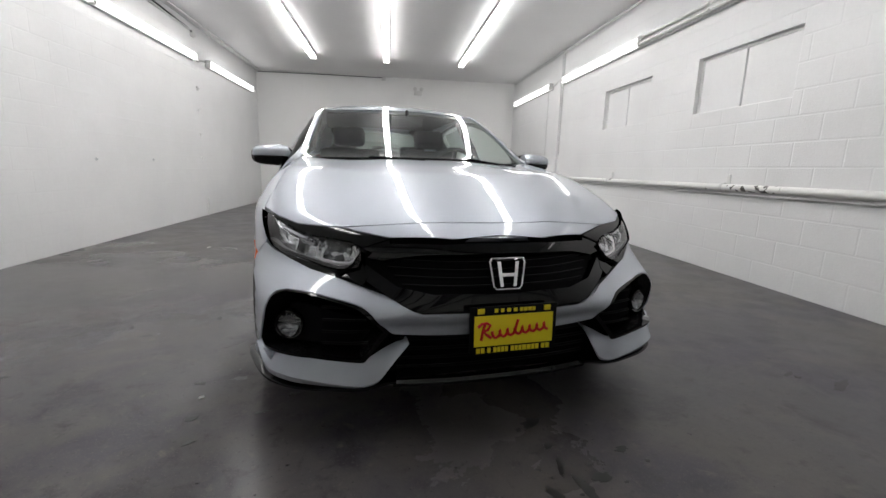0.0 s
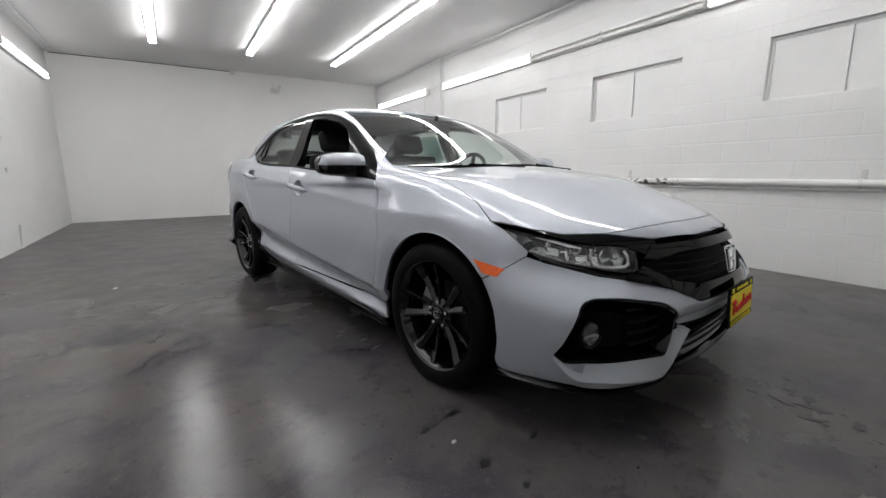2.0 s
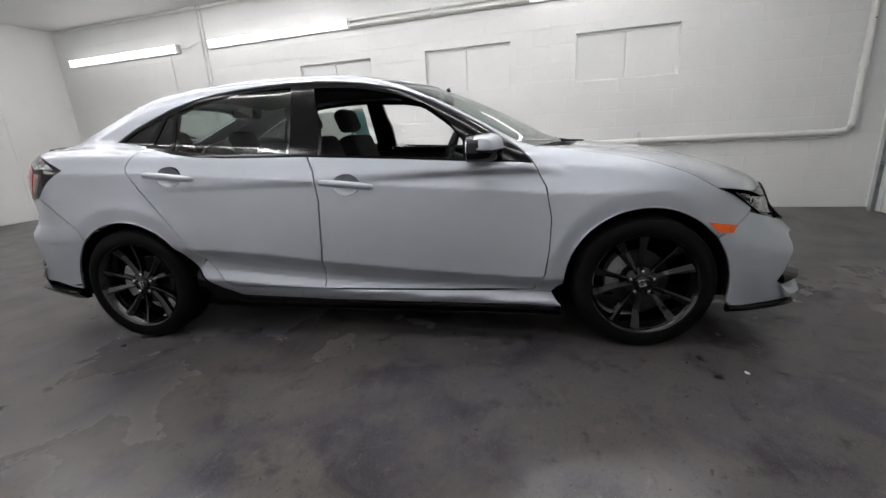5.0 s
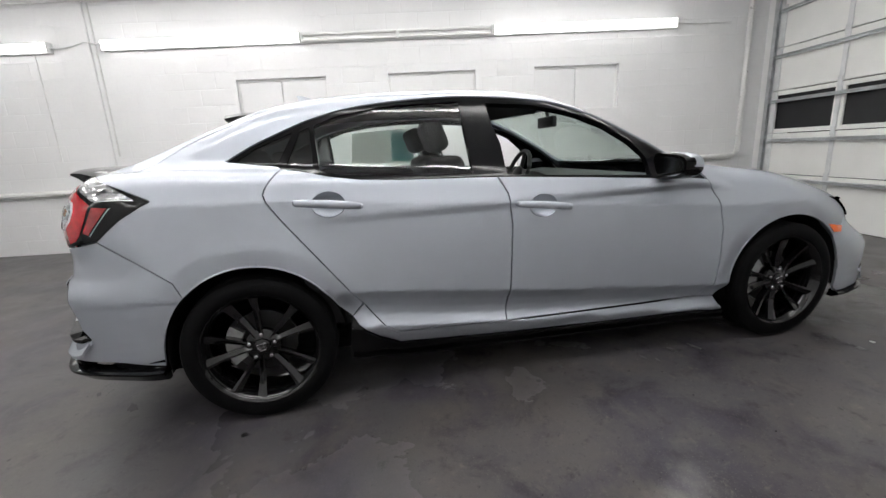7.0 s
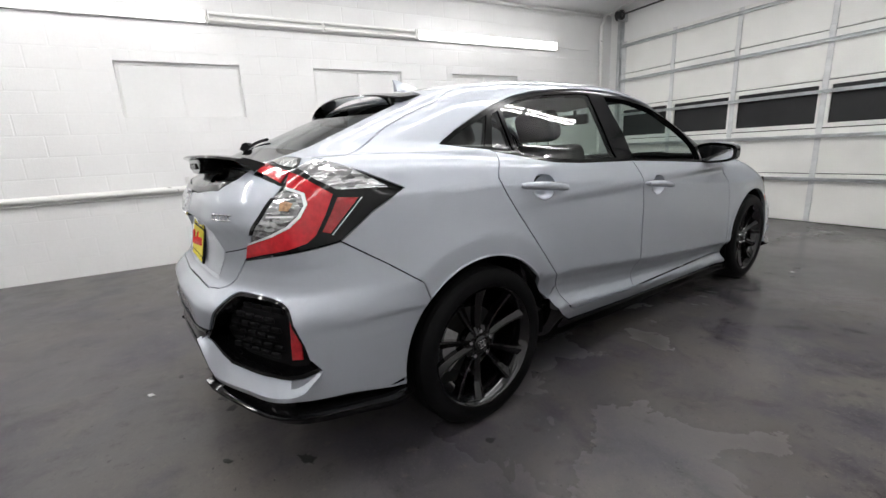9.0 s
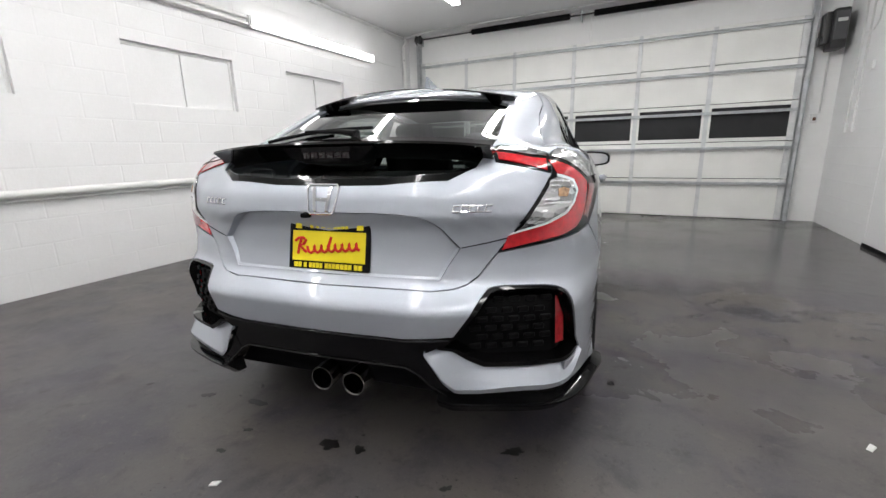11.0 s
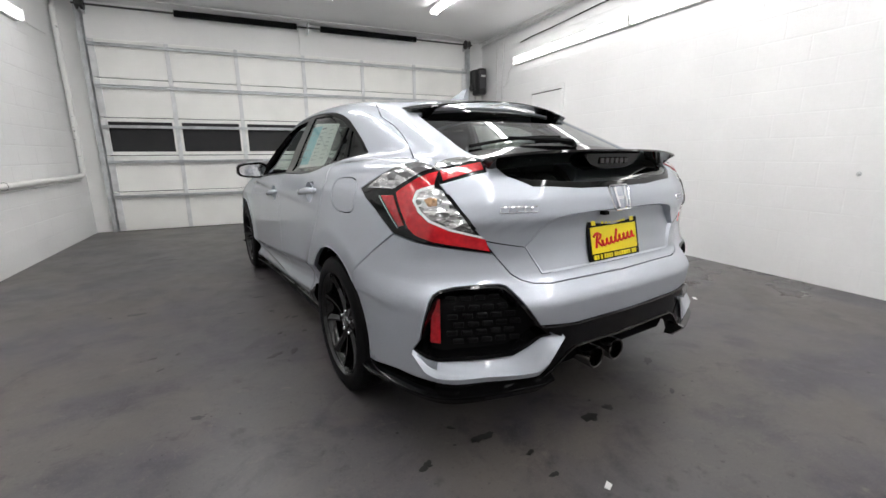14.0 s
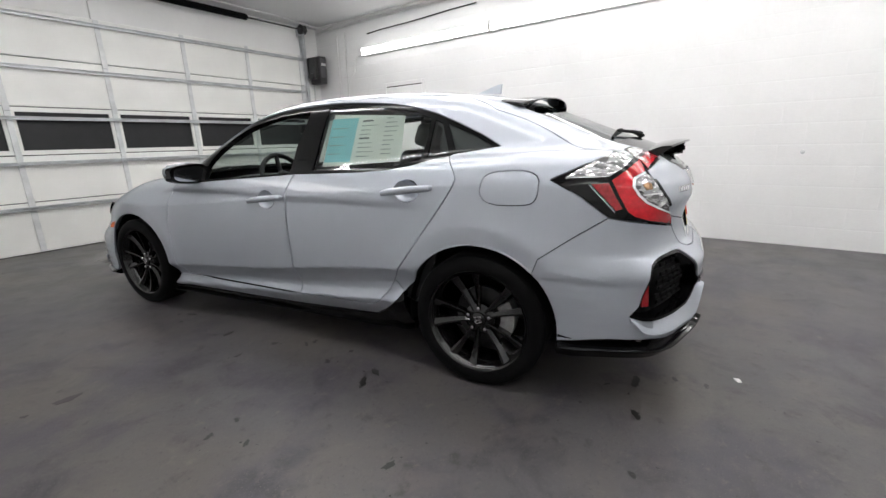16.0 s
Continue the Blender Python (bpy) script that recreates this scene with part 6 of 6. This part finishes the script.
# door mirrors
for s in (1, -1):
    def shell(z0, z1, grow):
        bm = bmesh.new()
        rows = []
        for i in range(13):
            t = i / 12 * 2 - 1
            w = (1 - abs(t) ** 3.2) ** (1 / 3.2) if abs(t) < 1 else 0.02
            w = max(w, 0.05)
            x = 0.890 + 0.120 * t
            row = []
            for k in range(20):
                a = 2 * math.pi * k / 20
                c, d = math.cos(a), math.sin(a)
                y = -0.625 + (0.075 if c < 0 else 0.055) * math.copysign(abs(c) ** 0.7, c) * w - 0.02 * (1 - t) / 2 * 0 + 0.025 * t
                z = 0.985 + 0.062 * math.copysign(abs(d) ** 0.75, d) * w * (1 - 0.10 * t)
                row.append(bm.verts.new(((x) * s, y, min(max(z, z0), z1))))
            rows.append(row)
        for r0, r1 in zip(rows, rows[1:]):
            for k in range(20):
                bm.faces.new((r0[k], r0[(k + 1) % 20], r1[(k + 1) % 20], r1[k]))
        bm.faces.new(rows[0])
        bm.faces.new(rows[-1][::-1])
        for v in bm.verts:
            v.co = Vector((0.893 * s, -0.62, 0.985)) + (v.co - Vector((0.893 * s, -0.62, 0.985))) * grow
        return bm
    mirror = part("door_mirror", shell(0.978, 1.2, 1.0), "paint", car, "door mirror with a silver cap and black underside")
    part("underside", shell(0.8, 0.980, 0.985), "gloss_black", mirror)
    bm = bmesh.new()
    tube(bm, [(0.78 * s, -0.655, 0.945), (0.82 * s, -0.65, 0.952), (0.875 * s, -0.64, 0.955)], [0.034, 0.027, 0.03], 10)
    part("arm", bm, "gloss_black", mirror)
    bm = bmesh.new()
    oval = [(math.copysign(abs(math.cos(a)) ** 0.6, math.cos(a)), math.copysign(abs(math.sin(a)) ** 0.6, math.sin(a))) for a in np.linspace(0, 2 * math.pi, 33)[:-1]]
    face = Matrix.Translation((0.893 * s, -0.552, 0.983)) @ pose(0, 0, 0, 0, 0, -3 * s) @ pose(0, 0, 0, -90, 0, 0)
    prism(bm, [(0.098 * u, 0.045 * v * (1 - 0.12 * s * u)) for u, v in oval], 0.006, face @ Matrix.Translation((0, 0, 0.004)))
    part("mirror_glass", bm, "chrome", mirror, "mirror glass")
    bm = bmesh.new()
    prism(bm, [(0.119 * u, 0.061 * v * (1 - 0.12 * s * u)) for u, v in oval], 0.052, face @ Matrix.Translation((0, 0, -0.046)), taper=0.02)
    part("bezel", bm, "gloss_black", mirror, "gloss black mirror bezel")

# wheels
M["rim"] = material("gloss_black_alloy", (0.0055, 0.0055, 0.006), 0.10, spec=0.35, coat=0.45, coat_rough=0.03, vary=0.2, scale=20)
M["disc"] = material("brake_disc_steel", (0.05, 0.05, 0.05), 0.4, metal=0.9, vary=0.2, scale=15)
M["caliper"] = material("cast_aluminium", (0.42, 0.42, 0.42), 0.5, metal=0.6, vary=0.3, scale=30)


def wheel_meshes():
    got = {}
    bm = bmesh.new()
    lathe(bm, [(0.240, -0.10), (0.228, -0.09), (0.218, -0.04), (0.216, 0.05), (0.230, 0.088), (0.241, 0.098), (0.2455, 0.104), (0.243, 0.109), (0.236, 0.104), (0.230, 0.092)], 72)
    got["rim"] = mesh_from("rim", bm, "rim")
    bm = bmesh.new()
    prof = [(0.240, 0.100), (0.247, 0.110), (0.262, 0.1155), (0.285, 0.1145), (0.300, 0.109), (0.312, 0.101), (0.3195, 0.088)]
    tread = [q for c in range(4, -5, -1) for q in ((0.3224 - 0.0005 * abs(c), c * 0.0195 + 0.0075), (0.3224 - 0.0005 * abs(c), c * 0.0195 - 0.0075), (0.3168, c * 0.0195 - 0.0095), (0.3168, c * 0.0195 - 0.0100))]
    lathe(bm, prof + tread + [(a, -b) for a, b in reversed(prof)], 72)
    got["tyre"] = mesh_from("tyre", bm, "rubber", angle=25)
    for n, (root, tip) in enumerate(((9, 14), (-9, -14))):
        bm = bmesh.new()
        rows = []
        for k in range(9):
            t = k / 8
            a0, a1 = radians(root) + math.pi / 2, radians(tip) + math.pi / 2
            w = 0.0105 + 0.0050 * t + 0.007 * t**4
            cx, cz = (1 - t) * 0.045 * math.cos(a0) + t * 0.238 * math.cos(a1), (1 - t) * 0.045 * math.sin(a0) + t * 0.238 * math.sin(a1)
            a = math.atan2(cz, cx)
            tx, tz = -math.sin(a), math.cos(a)
            face = 0.062 - 0.006 * math.sin(math.pi * t) + 0.028 * t**2
            tilt = 0.010 * (1 if n == 0 else -1)
            rows.append([bm.verts.new(q) for q in ((face - 0.035, cx - tx * w * 0.6, cz - tz * w * 0.6), (face - tilt * 0.5, cx - tx * w, cz - tz * w), (face + 0.006, cx - tx * w * 0.35 * (1 if n else -1), cz - tz * w * 0.35 * (1 if n else -1)),
                                                   (face + tilt * 0.5, cx + tx * w, cz + tz * w), (face - 0.035, cx + tx * w * 0.6, cz + tz * w * 0.6))])
        for r0, r1 in zip(rows, rows[1:]):
            for k in range(5):
                bm.faces.new((r0[k], r0[(k + 1) % 5], r1[(k + 1) % 5], r1[k]))
        bm.faces.new(rows[0])
        bm.faces.new(rows[-1][::-1])
        got["spoke%d" % n] = mesh_from("spoke", bm, "rim", angle=20)
    bm = bmesh.new()
    lathe(bm, [(0.001, 0.030), (0.075, 0.030), (0.074, 0.055), (0.060, 0.062), (0.036, 0.066), (0.034, 0.072), (0.030, 0.0745), (0.001, 0.0755)], 40)
    got["hub"] = mesh_from("hub", bm, "rim")
    bm = emblem(0.036, 0.004)
    bmesh.ops.transform(bm, matrix=Matrix.Translation((0.0755, 0, 0)) @ pose(0, 0, 0, 90, 0, 90), verts=bm.verts)
    got["badge"] = mesh_from("badge", bm, "chrome")
    bm = bmesh.new()
    lathe(bm, [(0.0105, 0.05), (0.0105, 0.068), (0.008, 0.073), (0.001, 0.074)], 12)
    got["nut"] = mesh_from("nut", bm, "chrome")
    bm = bmesh.new()
    lathe(bm, [(0.055, 0.0), (0.141, 0.0), (0.141, -0.022), (0.055, -0.022)], 48)
    got["disc"] = mesh_from("disc", bm, "disc")
    bm = bmesh.new()
    vs = []
    for a in range(0, 71, 10):
        c, d = math.cos(radians(a - 35)), math.sin(radians(a - 35))
        vs.append([(0.026, 0.095 * c, 0.095 * d), (0.026, 0.160 * c, 0.160 * d), (-0.045, 0.160 * c, 0.160 * d), (-0.045, 0.095 * c, 0.095 * d)])
    got["caliper"] = mesh_from("caliper", loft(vs), "caliper")
    return got


WM = wheel_meshes()
for y in (-1.35, 1.35):
    for s in (1, -1):
        spin = {(-1.35, 1): 20, (-1.35, -1): 16, (1.35, 1): 16, (1.35, -1): 15}[(y, s)]
        base = Matrix.Translation((0.765 * s, y, 0.3225)) @ (pose(0, 0, 0, 0, 0, 180) if s < 0 else Matrix())
        whl = new("wheel", WM["rim"])
        whl.parent = car
        whl.matrix_local = base
        tagged(whl, "gloss black ten-spoke alloy wheel")

        def put(name, key, m=Matrix(), label=""):
            ob = new(name, WM[key])
            ob.parent = whl
            ob.matrix_local = m
            return tagged(ob, label)
        put("tyre", "tyre", label="black low-profile tyre")
        turned = pose(0, 0, 0, spin, 0, 0)
        for k in range(5):
            for n in (0, 1):
                put("spoke", "spoke%d" % n, turned @ pose(0, 0, 0, 72 * k, 0, 0))
            put("wheel_nut", "nut", turned @ pose(0, 0, 0, 72 * k - 16, 0, 0) @ Matrix.Translation((0, 0.0, 0.055)))
        put("hub", "hub", turned)
        put("cap_badge", "badge", turned)
        put("brake_disc", "disc")
        put("caliper", "caliper", pose(0, 0, 0, 15 if y < 0 else 0, 0, 0) if s > 0 else pose(0, 0, 0, 165 if y < 0 else 180, 0, 0) @ Matrix.Diagonal((1, 1, 1, 1)))
        bm = bmesh.new()
        rows = []
        for k in range(25):
            a = radians(-10 + 200 * k / 24)
            c, d = math.cos(a), math.sin(a)
            rows.append([bm.verts.new((x * s, y + r * c, 0.3225 + r * d)) for x, r in ((0.52, 0.0), (0.52, 0.372), (0.70, 0.372), (0.845, 0.366))])
        for r0, r1 in zip(rows, rows[1:]):
            for k in range(3):
                bm.faces.new((r0[k], r0[k + 1], r1[k + 1], r1[k]))
        lip = bmesh.new()
        tube(lip, [(q[0] * s, q[1], q[2]) for q in snap(arch(y, R_ARCH + 0.003, *((2, 140) if y < 0 else (48, 155)), 30), -0.001)], 0.0042, 6)
        part("arch_lip", lip, "paint", car)
        part("arch_liner", bm, "liner", car, "black wheel arch liner")

# number plates: black frame, yellow insert, red script drawn as plain strokes
M["plate_yellow"] = material("yellow_plate", (0.80, 0.66, 0.012), 0.45, vary=0.06, scale=12)
M["plate_red"] = material("red_print", (0.60, 0.012, 0.01), 0.45)


def plate(m, label):
    bm = bmesh.new()
    box(bm, (-0.155, -0.08, -0.006), (0.155, 0.08, 0.004), bevel=0.004)
    ob = part("dealer_plate", bm, "black_plastic", car, label)
    ob.matrix_local = m
    bm = bmesh.new()
    box(bm, (-0.140, -0.052, 0.0035), (0.140, 0.050, 0.0055))
    part("insert", bm, "plate_yellow", ob, "bright yellow insert")
    random.seed(5)
    strokes = [[(-0.116, -0.030), (-0.112, -0.004), (-0.104, 0.022)], [(-0.128, 0.014), (-0.116, 0.024), (-0.098, 0.026), (-0.086, 0.018), (-0.094, 0.004), (-0.108, -0.002), (-0.096, -0.014), (-0.082, -0.024)]]
    waves = []
    for k in range(61):
        u = k / 60
        a = 2 * math.pi * 7.5 * u
        waves.append((-0.078 + 0.198 * u - 0.006 * math.sin(a), -0.014 + 0.018 * u + 0.012 * math.cos(a)))
    strokes.append(waves)
    strokes.append([(0.000, -0.014), (0.006, 0.012), (0.012, 0.032)])
    for line in strokes:
        bm = bmesh.new()
        tube(bm, [(x, y, 0.0068) for x, y in line], 0.0050, 6)
        part("red_stroke", bm, "plate_red", ob)
    for y, x0, x1, h in ((0.0655, -0.072, 0.072, 0.0060), (-0.066, -0.132, 0.132, 0.0085)):
        x = x0
        while x < x1:
            w = random.uniform(0.010, 0.014)
            bm = bmesh.new()
            box(bm, (x, y - h, 0.0035), (x + w, y + h, 0.0058))
            part("yellow_bar", bm, "plate_yellow", ob)
            x += w + random.choice((0.003, 0.003, 0.010))
    for x in (-0.118, 0.118):
        bm = bmesh.new()
        box(bm, (x - 0.012, 0.0565, 0.0035), (x + 0.012, 0.0745, 0.0056), bevel=0.001, segments=1)
        part("yellow_emblem", bm, "plate_yellow", ob)
    return ob


plate(Matrix.Translation((0, 2.172, 0.776)) @ pose(0, 0, 0, 78, 0, 180), "yellow dealer plate in a black frame")
plate(Matrix.Translation((0.01, -2.262, 0.418)) @ pose(0, 0, 0, 87, 0, 0), "yellow dealer plate in a black frame")
bm = emblem(0.118, 0.012)
bmesh.ops.transform(bm, matrix=Matrix.Translation((0, 2.182, 0.934)) @ pose(0, 0, 0, 70, 0, 180), verts=bm.verts)
part("rear_badge", bm, "chrome", car, "chrome badge on the hatch")
for x0, x1, z in ((0.55, 0.415, 0.919), (-0.432, -0.548, 0.910)):
    n = 5
    for k in range(n):
        xa = x0 + (x1 - x0) * (k + 0.08) / n
        xb = x0 + (x1 - x0) * (k + 0.85) / n
        bm = bmesh.new()
        qa, qb = on("r", (abs(xa), z))[0], on("r", (abs(xb), z))[0]
        tube(bm, [(xa, qa[1] + 0.003, z - 0.009), (xa - 0.004, qa[1], z + 0.009), (xb - 0.002, qb[1], z + 0.009)], 0.0032, 6)
        tube(bm, [(xa, qa[1] + 0.003, z - 0.009), (xb, qb[1] + 0.003, z - 0.009)], 0.0030, 6)
        part("badge_stroke", bm, "chrome", car)
bm = bmesh.new()
box(bm, (0.06, 2.145, 0.872), (0.09, 2.19, 0.888), bevel=0.004)
part("hatch_camera", bm, "black_plastic", car, "small black camera under the hatch lip")

# cabin
bm = bmesh.new()
box(bm, (-0.72, -0.95, 0.27), (0.72, 1.95, 0.31))
box(bm, (-0.70, -0.98, 0.27), (0.70, -0.92, 0.90))
part("cabin_floor", bm, "liner", car)
panel("door_card", on("s", (-0.80, 0.32), (1.10, 0.40), (1.22, 0.90), (1.12, 1.04), (0.26, 0.965), (-0.80, 0.90)), LEFT, "dash", both=True, level=-0.065, gap=0, depth=-0.045, step=0.06, label="dark inner door trim")
panel("headliner", mirrored(on("t", (0.0, -0.28), (0.5, -0.14), (0.555, -0.08), (0.57, 0.6), (0.545, 1.19), (0.0, 1.24))), DOWN, "seat", level=-0.035, gap=0, depth=-0.0, step=0.06, label="dark grey headliner")
secs = []
for i in range(15):
    x = 0.70 * (i / 7 - 1)
    e = abs(x) / 0.7
    b = 0.16 * e**2
    bulge = 0.025 * math.exp(-(((x - 0.37) / 0.16) ** 2))
    secs.append([(x, -1.0 + b, 0.90), (x, -0.72 + 0.6 * b, 0.925 + bulge * 0.3), (x, -0.52 + 0.3 * b, 0.925 + bulge), (x, -0.44, 0.90 + bulge), (x, -0.43, 0.80), (x, -0.50, 0.62), (x, -0.9, 0.60)])
part("dashboard", loft(secs), "dash", car, "dark plastic dashboard")
bm = bmesh.new()
sw = Matrix.Translation((0.37, -0.30, 0.905)) @ pose(0, 0, 0, -68, 0, 0)
pts = [sw @ Vector((0.182 * math.cos(a), 0.182 * math.sin(a), 0)) for a in np.linspace(0, 2 * math.pi, 33)]
tube(bm, pts, 0.016, 8, cap=False)
for a in (90 + 180, 0, 180):
    tube(bm, [sw @ Vector((0, 0, -0.02)), sw @ Vector((0.17 * math.cos(radians(a)), 0.17 * math.sin(radians(a)), 0))], 0.016, 6)
bmesh.ops.create_uvsphere(bm, u_segments=16, v_segments=8, radius=0.07, matrix=sw @ Matrix.Diagonal((1, 1, 0.45, 1)))
tube(bm, [sw @ Vector((0, 0, -0.02)), (0.37, -0.55, 0.78)], 0.035, 8)
part("steering_wheel", bm, "dash", car, "black steering wheel")
bm = bmesh.new()
box(bm, (-0.115, -0.02, -0.035), (0.115, 0.015, 0.035), Matrix.Translation((0, -0.36, 1.255)), bevel=0.012)
tube(bm, [(0, -0.37, 1.28), (0, -0.36, 1.33)], 0.012, 6)
part("inside_mirror", bm, "dash", car, "black inside mirror")


def seat(x, y, width, back_top, head, rake, name, label):
    bm = bmesh.new()
    box(bm, (-width / 2, -0.27, 0.0), (width / 2, 0.24, 0.16), Matrix.Translation((x, y - 0.08, 0.44)) @ pose(0, 0, 0, 6, 0, 0), bevel=0.05, segments=3)
    ob = part(name, bm, "seat", car, label)
    m = Matrix.Translation((x, y + 0.13, 0.55)) @ pose(0, 0, 0, -rake, 0, 0)
    bm = bmesh.new()
    box(bm, (-width / 2, -0.06, -0.05), (width / 2, 0.07, back_top), m, bevel=0.045, segments=3)
    part("backrest", bm, "seat", ob)
    for hx in head:
        bm = bmesh.new()
        box(bm, (-0.135, -0.05, 0.0), (0.135, 0.055, 0.165), m @ Matrix.Translation((hx, 0.0, back_top + 0.035)), bevel=0.04, segments=3)
        hr = part("headrest", bm, "seat", ob)
        for px in (-0.05, 0.05):
            bm = bmesh.new()
            tube(bm, [m @ Vector((hx + px, 0, back_top - 0.03)), m @ Vector((hx + px, 0, back_top + 0.06))], 0.006, 6)
            part("headrest_post", bm, "chrome", ob)
    return ob


seat(0.36, 0.10, 0.50, 0.56, (0.0,), 20, "driver_seat", "black cloth bucket seat")
seat(-0.36, 0.10, 0.50, 0.56, (0.0,), 20, "passenger_seat", "black cloth bucket seat")
seat(0.0, 0.98, 1.20, 0.46, (-0.38, 0.38), 24, "rear_seat", "black cloth rear bench")
bm = bmesh.new()
box(bm, (-0.55, 1.25, 0.90), (0.55, 1.98, 0.92), bevel=0.008)
part("cargo_cover", bm, "seat", car, "black cargo cover")
bm = bmesh.new()
box(bm, (-0.11, -0.45, 0.31), (0.11, 0.35, 0.62), bevel=0.04)
part("centre_console", bm, "dash", car)

# price sheet inside the rear door glass
M["paper"] = material("white_paper", (0.86, 0.89, 0.85), 0.8, vary=0.06, scale=9)
M["cyan_print"] = material("pale_cyan_print", (0.34, 0.72, 0.78), 0.8, vary=0.08, scale=9)
M["grey_print"] = material("grey_print", (0.36, 0.42, 0.40), 0.8)
M["ink"] = material("dark_print", (0.12, 0.14, 0.14), 0.8)
for key in ("paper", "cyan_print", "grey_print"):
    nt = M[key].node_tree
    b = nt.nodes["Principled BSDF"]
    thin, both_ways = nt.nodes.new("ShaderNodeBsdfTranslucent"), nt.nodes.new("ShaderNodeMixShader")
    thin.inputs[0].default_value = b.inputs["Base Color"].default_value
    both_ways.inputs[0].default_value = 0.35
    nt.links.new(b.outputs[0], both_ways.inputs[1])
    nt.links.new(thin.outputs[0], both_ways.inputs[2])
    nt.links.new(both_ways.outputs[0], nt.nodes["Material Output"].inputs[0])
data = skin_mesh("price_sheet", on("s", (0.42, 1.032), (0.905, 1.062), (0.885, 1.275), (0.43, 1.300)), LEFT_UP, "paper", level=-0.017, gap=0, step=0.05, depth=0.001)
sheet = finish("price_sheet", *data, "paper", panes[0], "white price sheet behind the glass")
random.seed(11)
bars = [("cyan_print", 0.425, 1.06, 0.60, 1.285)]
for k in range(9):
    z = 1.075 + 0.022 * k
    bars.append(("ink" if k in (4, 8) else "grey_print", 0.63, z, 0.63 + random.uniform(0.06, 0.11), z + (0.009 if k in (4, 8) else 0.005)))
    bars.append(("grey_print", 0.78, z + 0.004, 0.78 + random.uniform(0.04, 0.08), z + 0.009))
    if k % 2:
        bars.append(("grey_print", 0.44, z, 0.44 + random.uniform(0.05, 0.13), z + 0.005))
for mat, y0, z0, y1, z1 in bars:
    z0, z1 = z0 + 0.05 * (y0 - 0.6), z1 + 0.05 * (y0 - 0.6)
    z1 = min(z1, 1.282)
    data = skin_mesh("print_bar", on("s", (y0, z0), (y1, z0 + 0.03 * (y1 - y0)), (y1, z1), (y0, z1)), LEFT_UP, mat, level=-0.0150 if mat == "cyan_print" else -0.0142, gap=0, step=0.08, depth=0.0)
    finish("print_bar", *data, mat, panes[0])

# ---- concrete blocks of the two long walls, painted white ----
BL, BH, JOINT = 0.406, 0.2032, 0.006


def block_faces(bm, y0, y1, z0, z1, face, out):
    """A chamfered block face standing proud of a wall."""
    c = 0.007
    a = [bm.verts.new((face, y, z)) for y, z in ((y0, z0), (y1, z0), (y1, z1), (y0, z1))]
    b = [bm.verts.new((face + out, y, z)) for y, z in ((y0 + c, z0 + c), (y1 - c, z0 + c), (y1 - c, z1 - c), (y0 + c, z1 - c))]
    bm.faces.new(b)
    for k in range(4):
        bm.faces.new((a[k], a[(k + 1) % 4], b[(k + 1) % 4], b[k]))


def blocks(wall, face, out, holes, centre):
    whole, cut = [], []
    for r in range(int(ZC / BH) + 1):
        for c in range(-1, int(YB / BL) + 2):
            y0 = c * BL + (BL / 2 if r % 2 else 0)
            rects = [(max(y0, 0.0) + JOINT / 2, min(y0 + BL, YB) - JOINT / 2, r * BH + JOINT / 2, min((r + 1) * BH, ZC) - JOINT / 2)]
            full = y0 >= 0 and y0 + BL <= YB and (r + 1) * BH <= ZC
            for h0, h1, g0, g1 in holes:
                nxt = []
                for a, b, p, q in rects:
                    if a >= h1 or b <= h0 or p >= g1 or q <= g0:
                        nxt.append((a, b, p, q))
                        continue
                    full = False
                    nxt += [(a, h0, p, q), (h1, b, p, q), (max(a, h0), min(b, h1), p, g0), (max(a, h0), min(b, h1), g1, q)]
                rects = nxt
            for a, b, p, q in rects:
                if b - a > 0.03 and q - p > 0.02:
                    (whole if full else cut).append((a, b, p, q))
    whole.sort(key=lambda w: (w[0] + 0.2 - centre[0]) ** 2 + 2 * (w[2] - centre[1]) ** 2)
    bm = bmesh.new()
    block_faces(bm, -BL / 2 + JOINT / 2, BL / 2 - JOINT / 2, -BH / 2 + JOINT / 2, BH / 2 - JOINT / 2, 0, out)
    me = mesh_from("block", bm, "wall", smooth=False)
    for a, b, p, q in whole[:300]:
        ob = new("block", me)
        ob.parent = wall
        ob.location = (face, (a + b) / 2, (p + q) / 2)
    bm = bmesh.new()
    for a, b, p, q in whole[300:] + cut:
        block_faces(bm, a, b, p, q, face, out)
    ob = part("more_blocks", bm, "wall", wall, smooth=False)
    ob["kind"] = "stuff"


blocks(wall_left, XL, 0.0010, [(1.58, 2.48, -1, 2.11)], (4.5, 1.0))
blocks(wall_right, XR, -0.0013, [(y0, y1, WZ0, WZ1) for y0, y1 in WINDOWS], (4.5, 1.3))
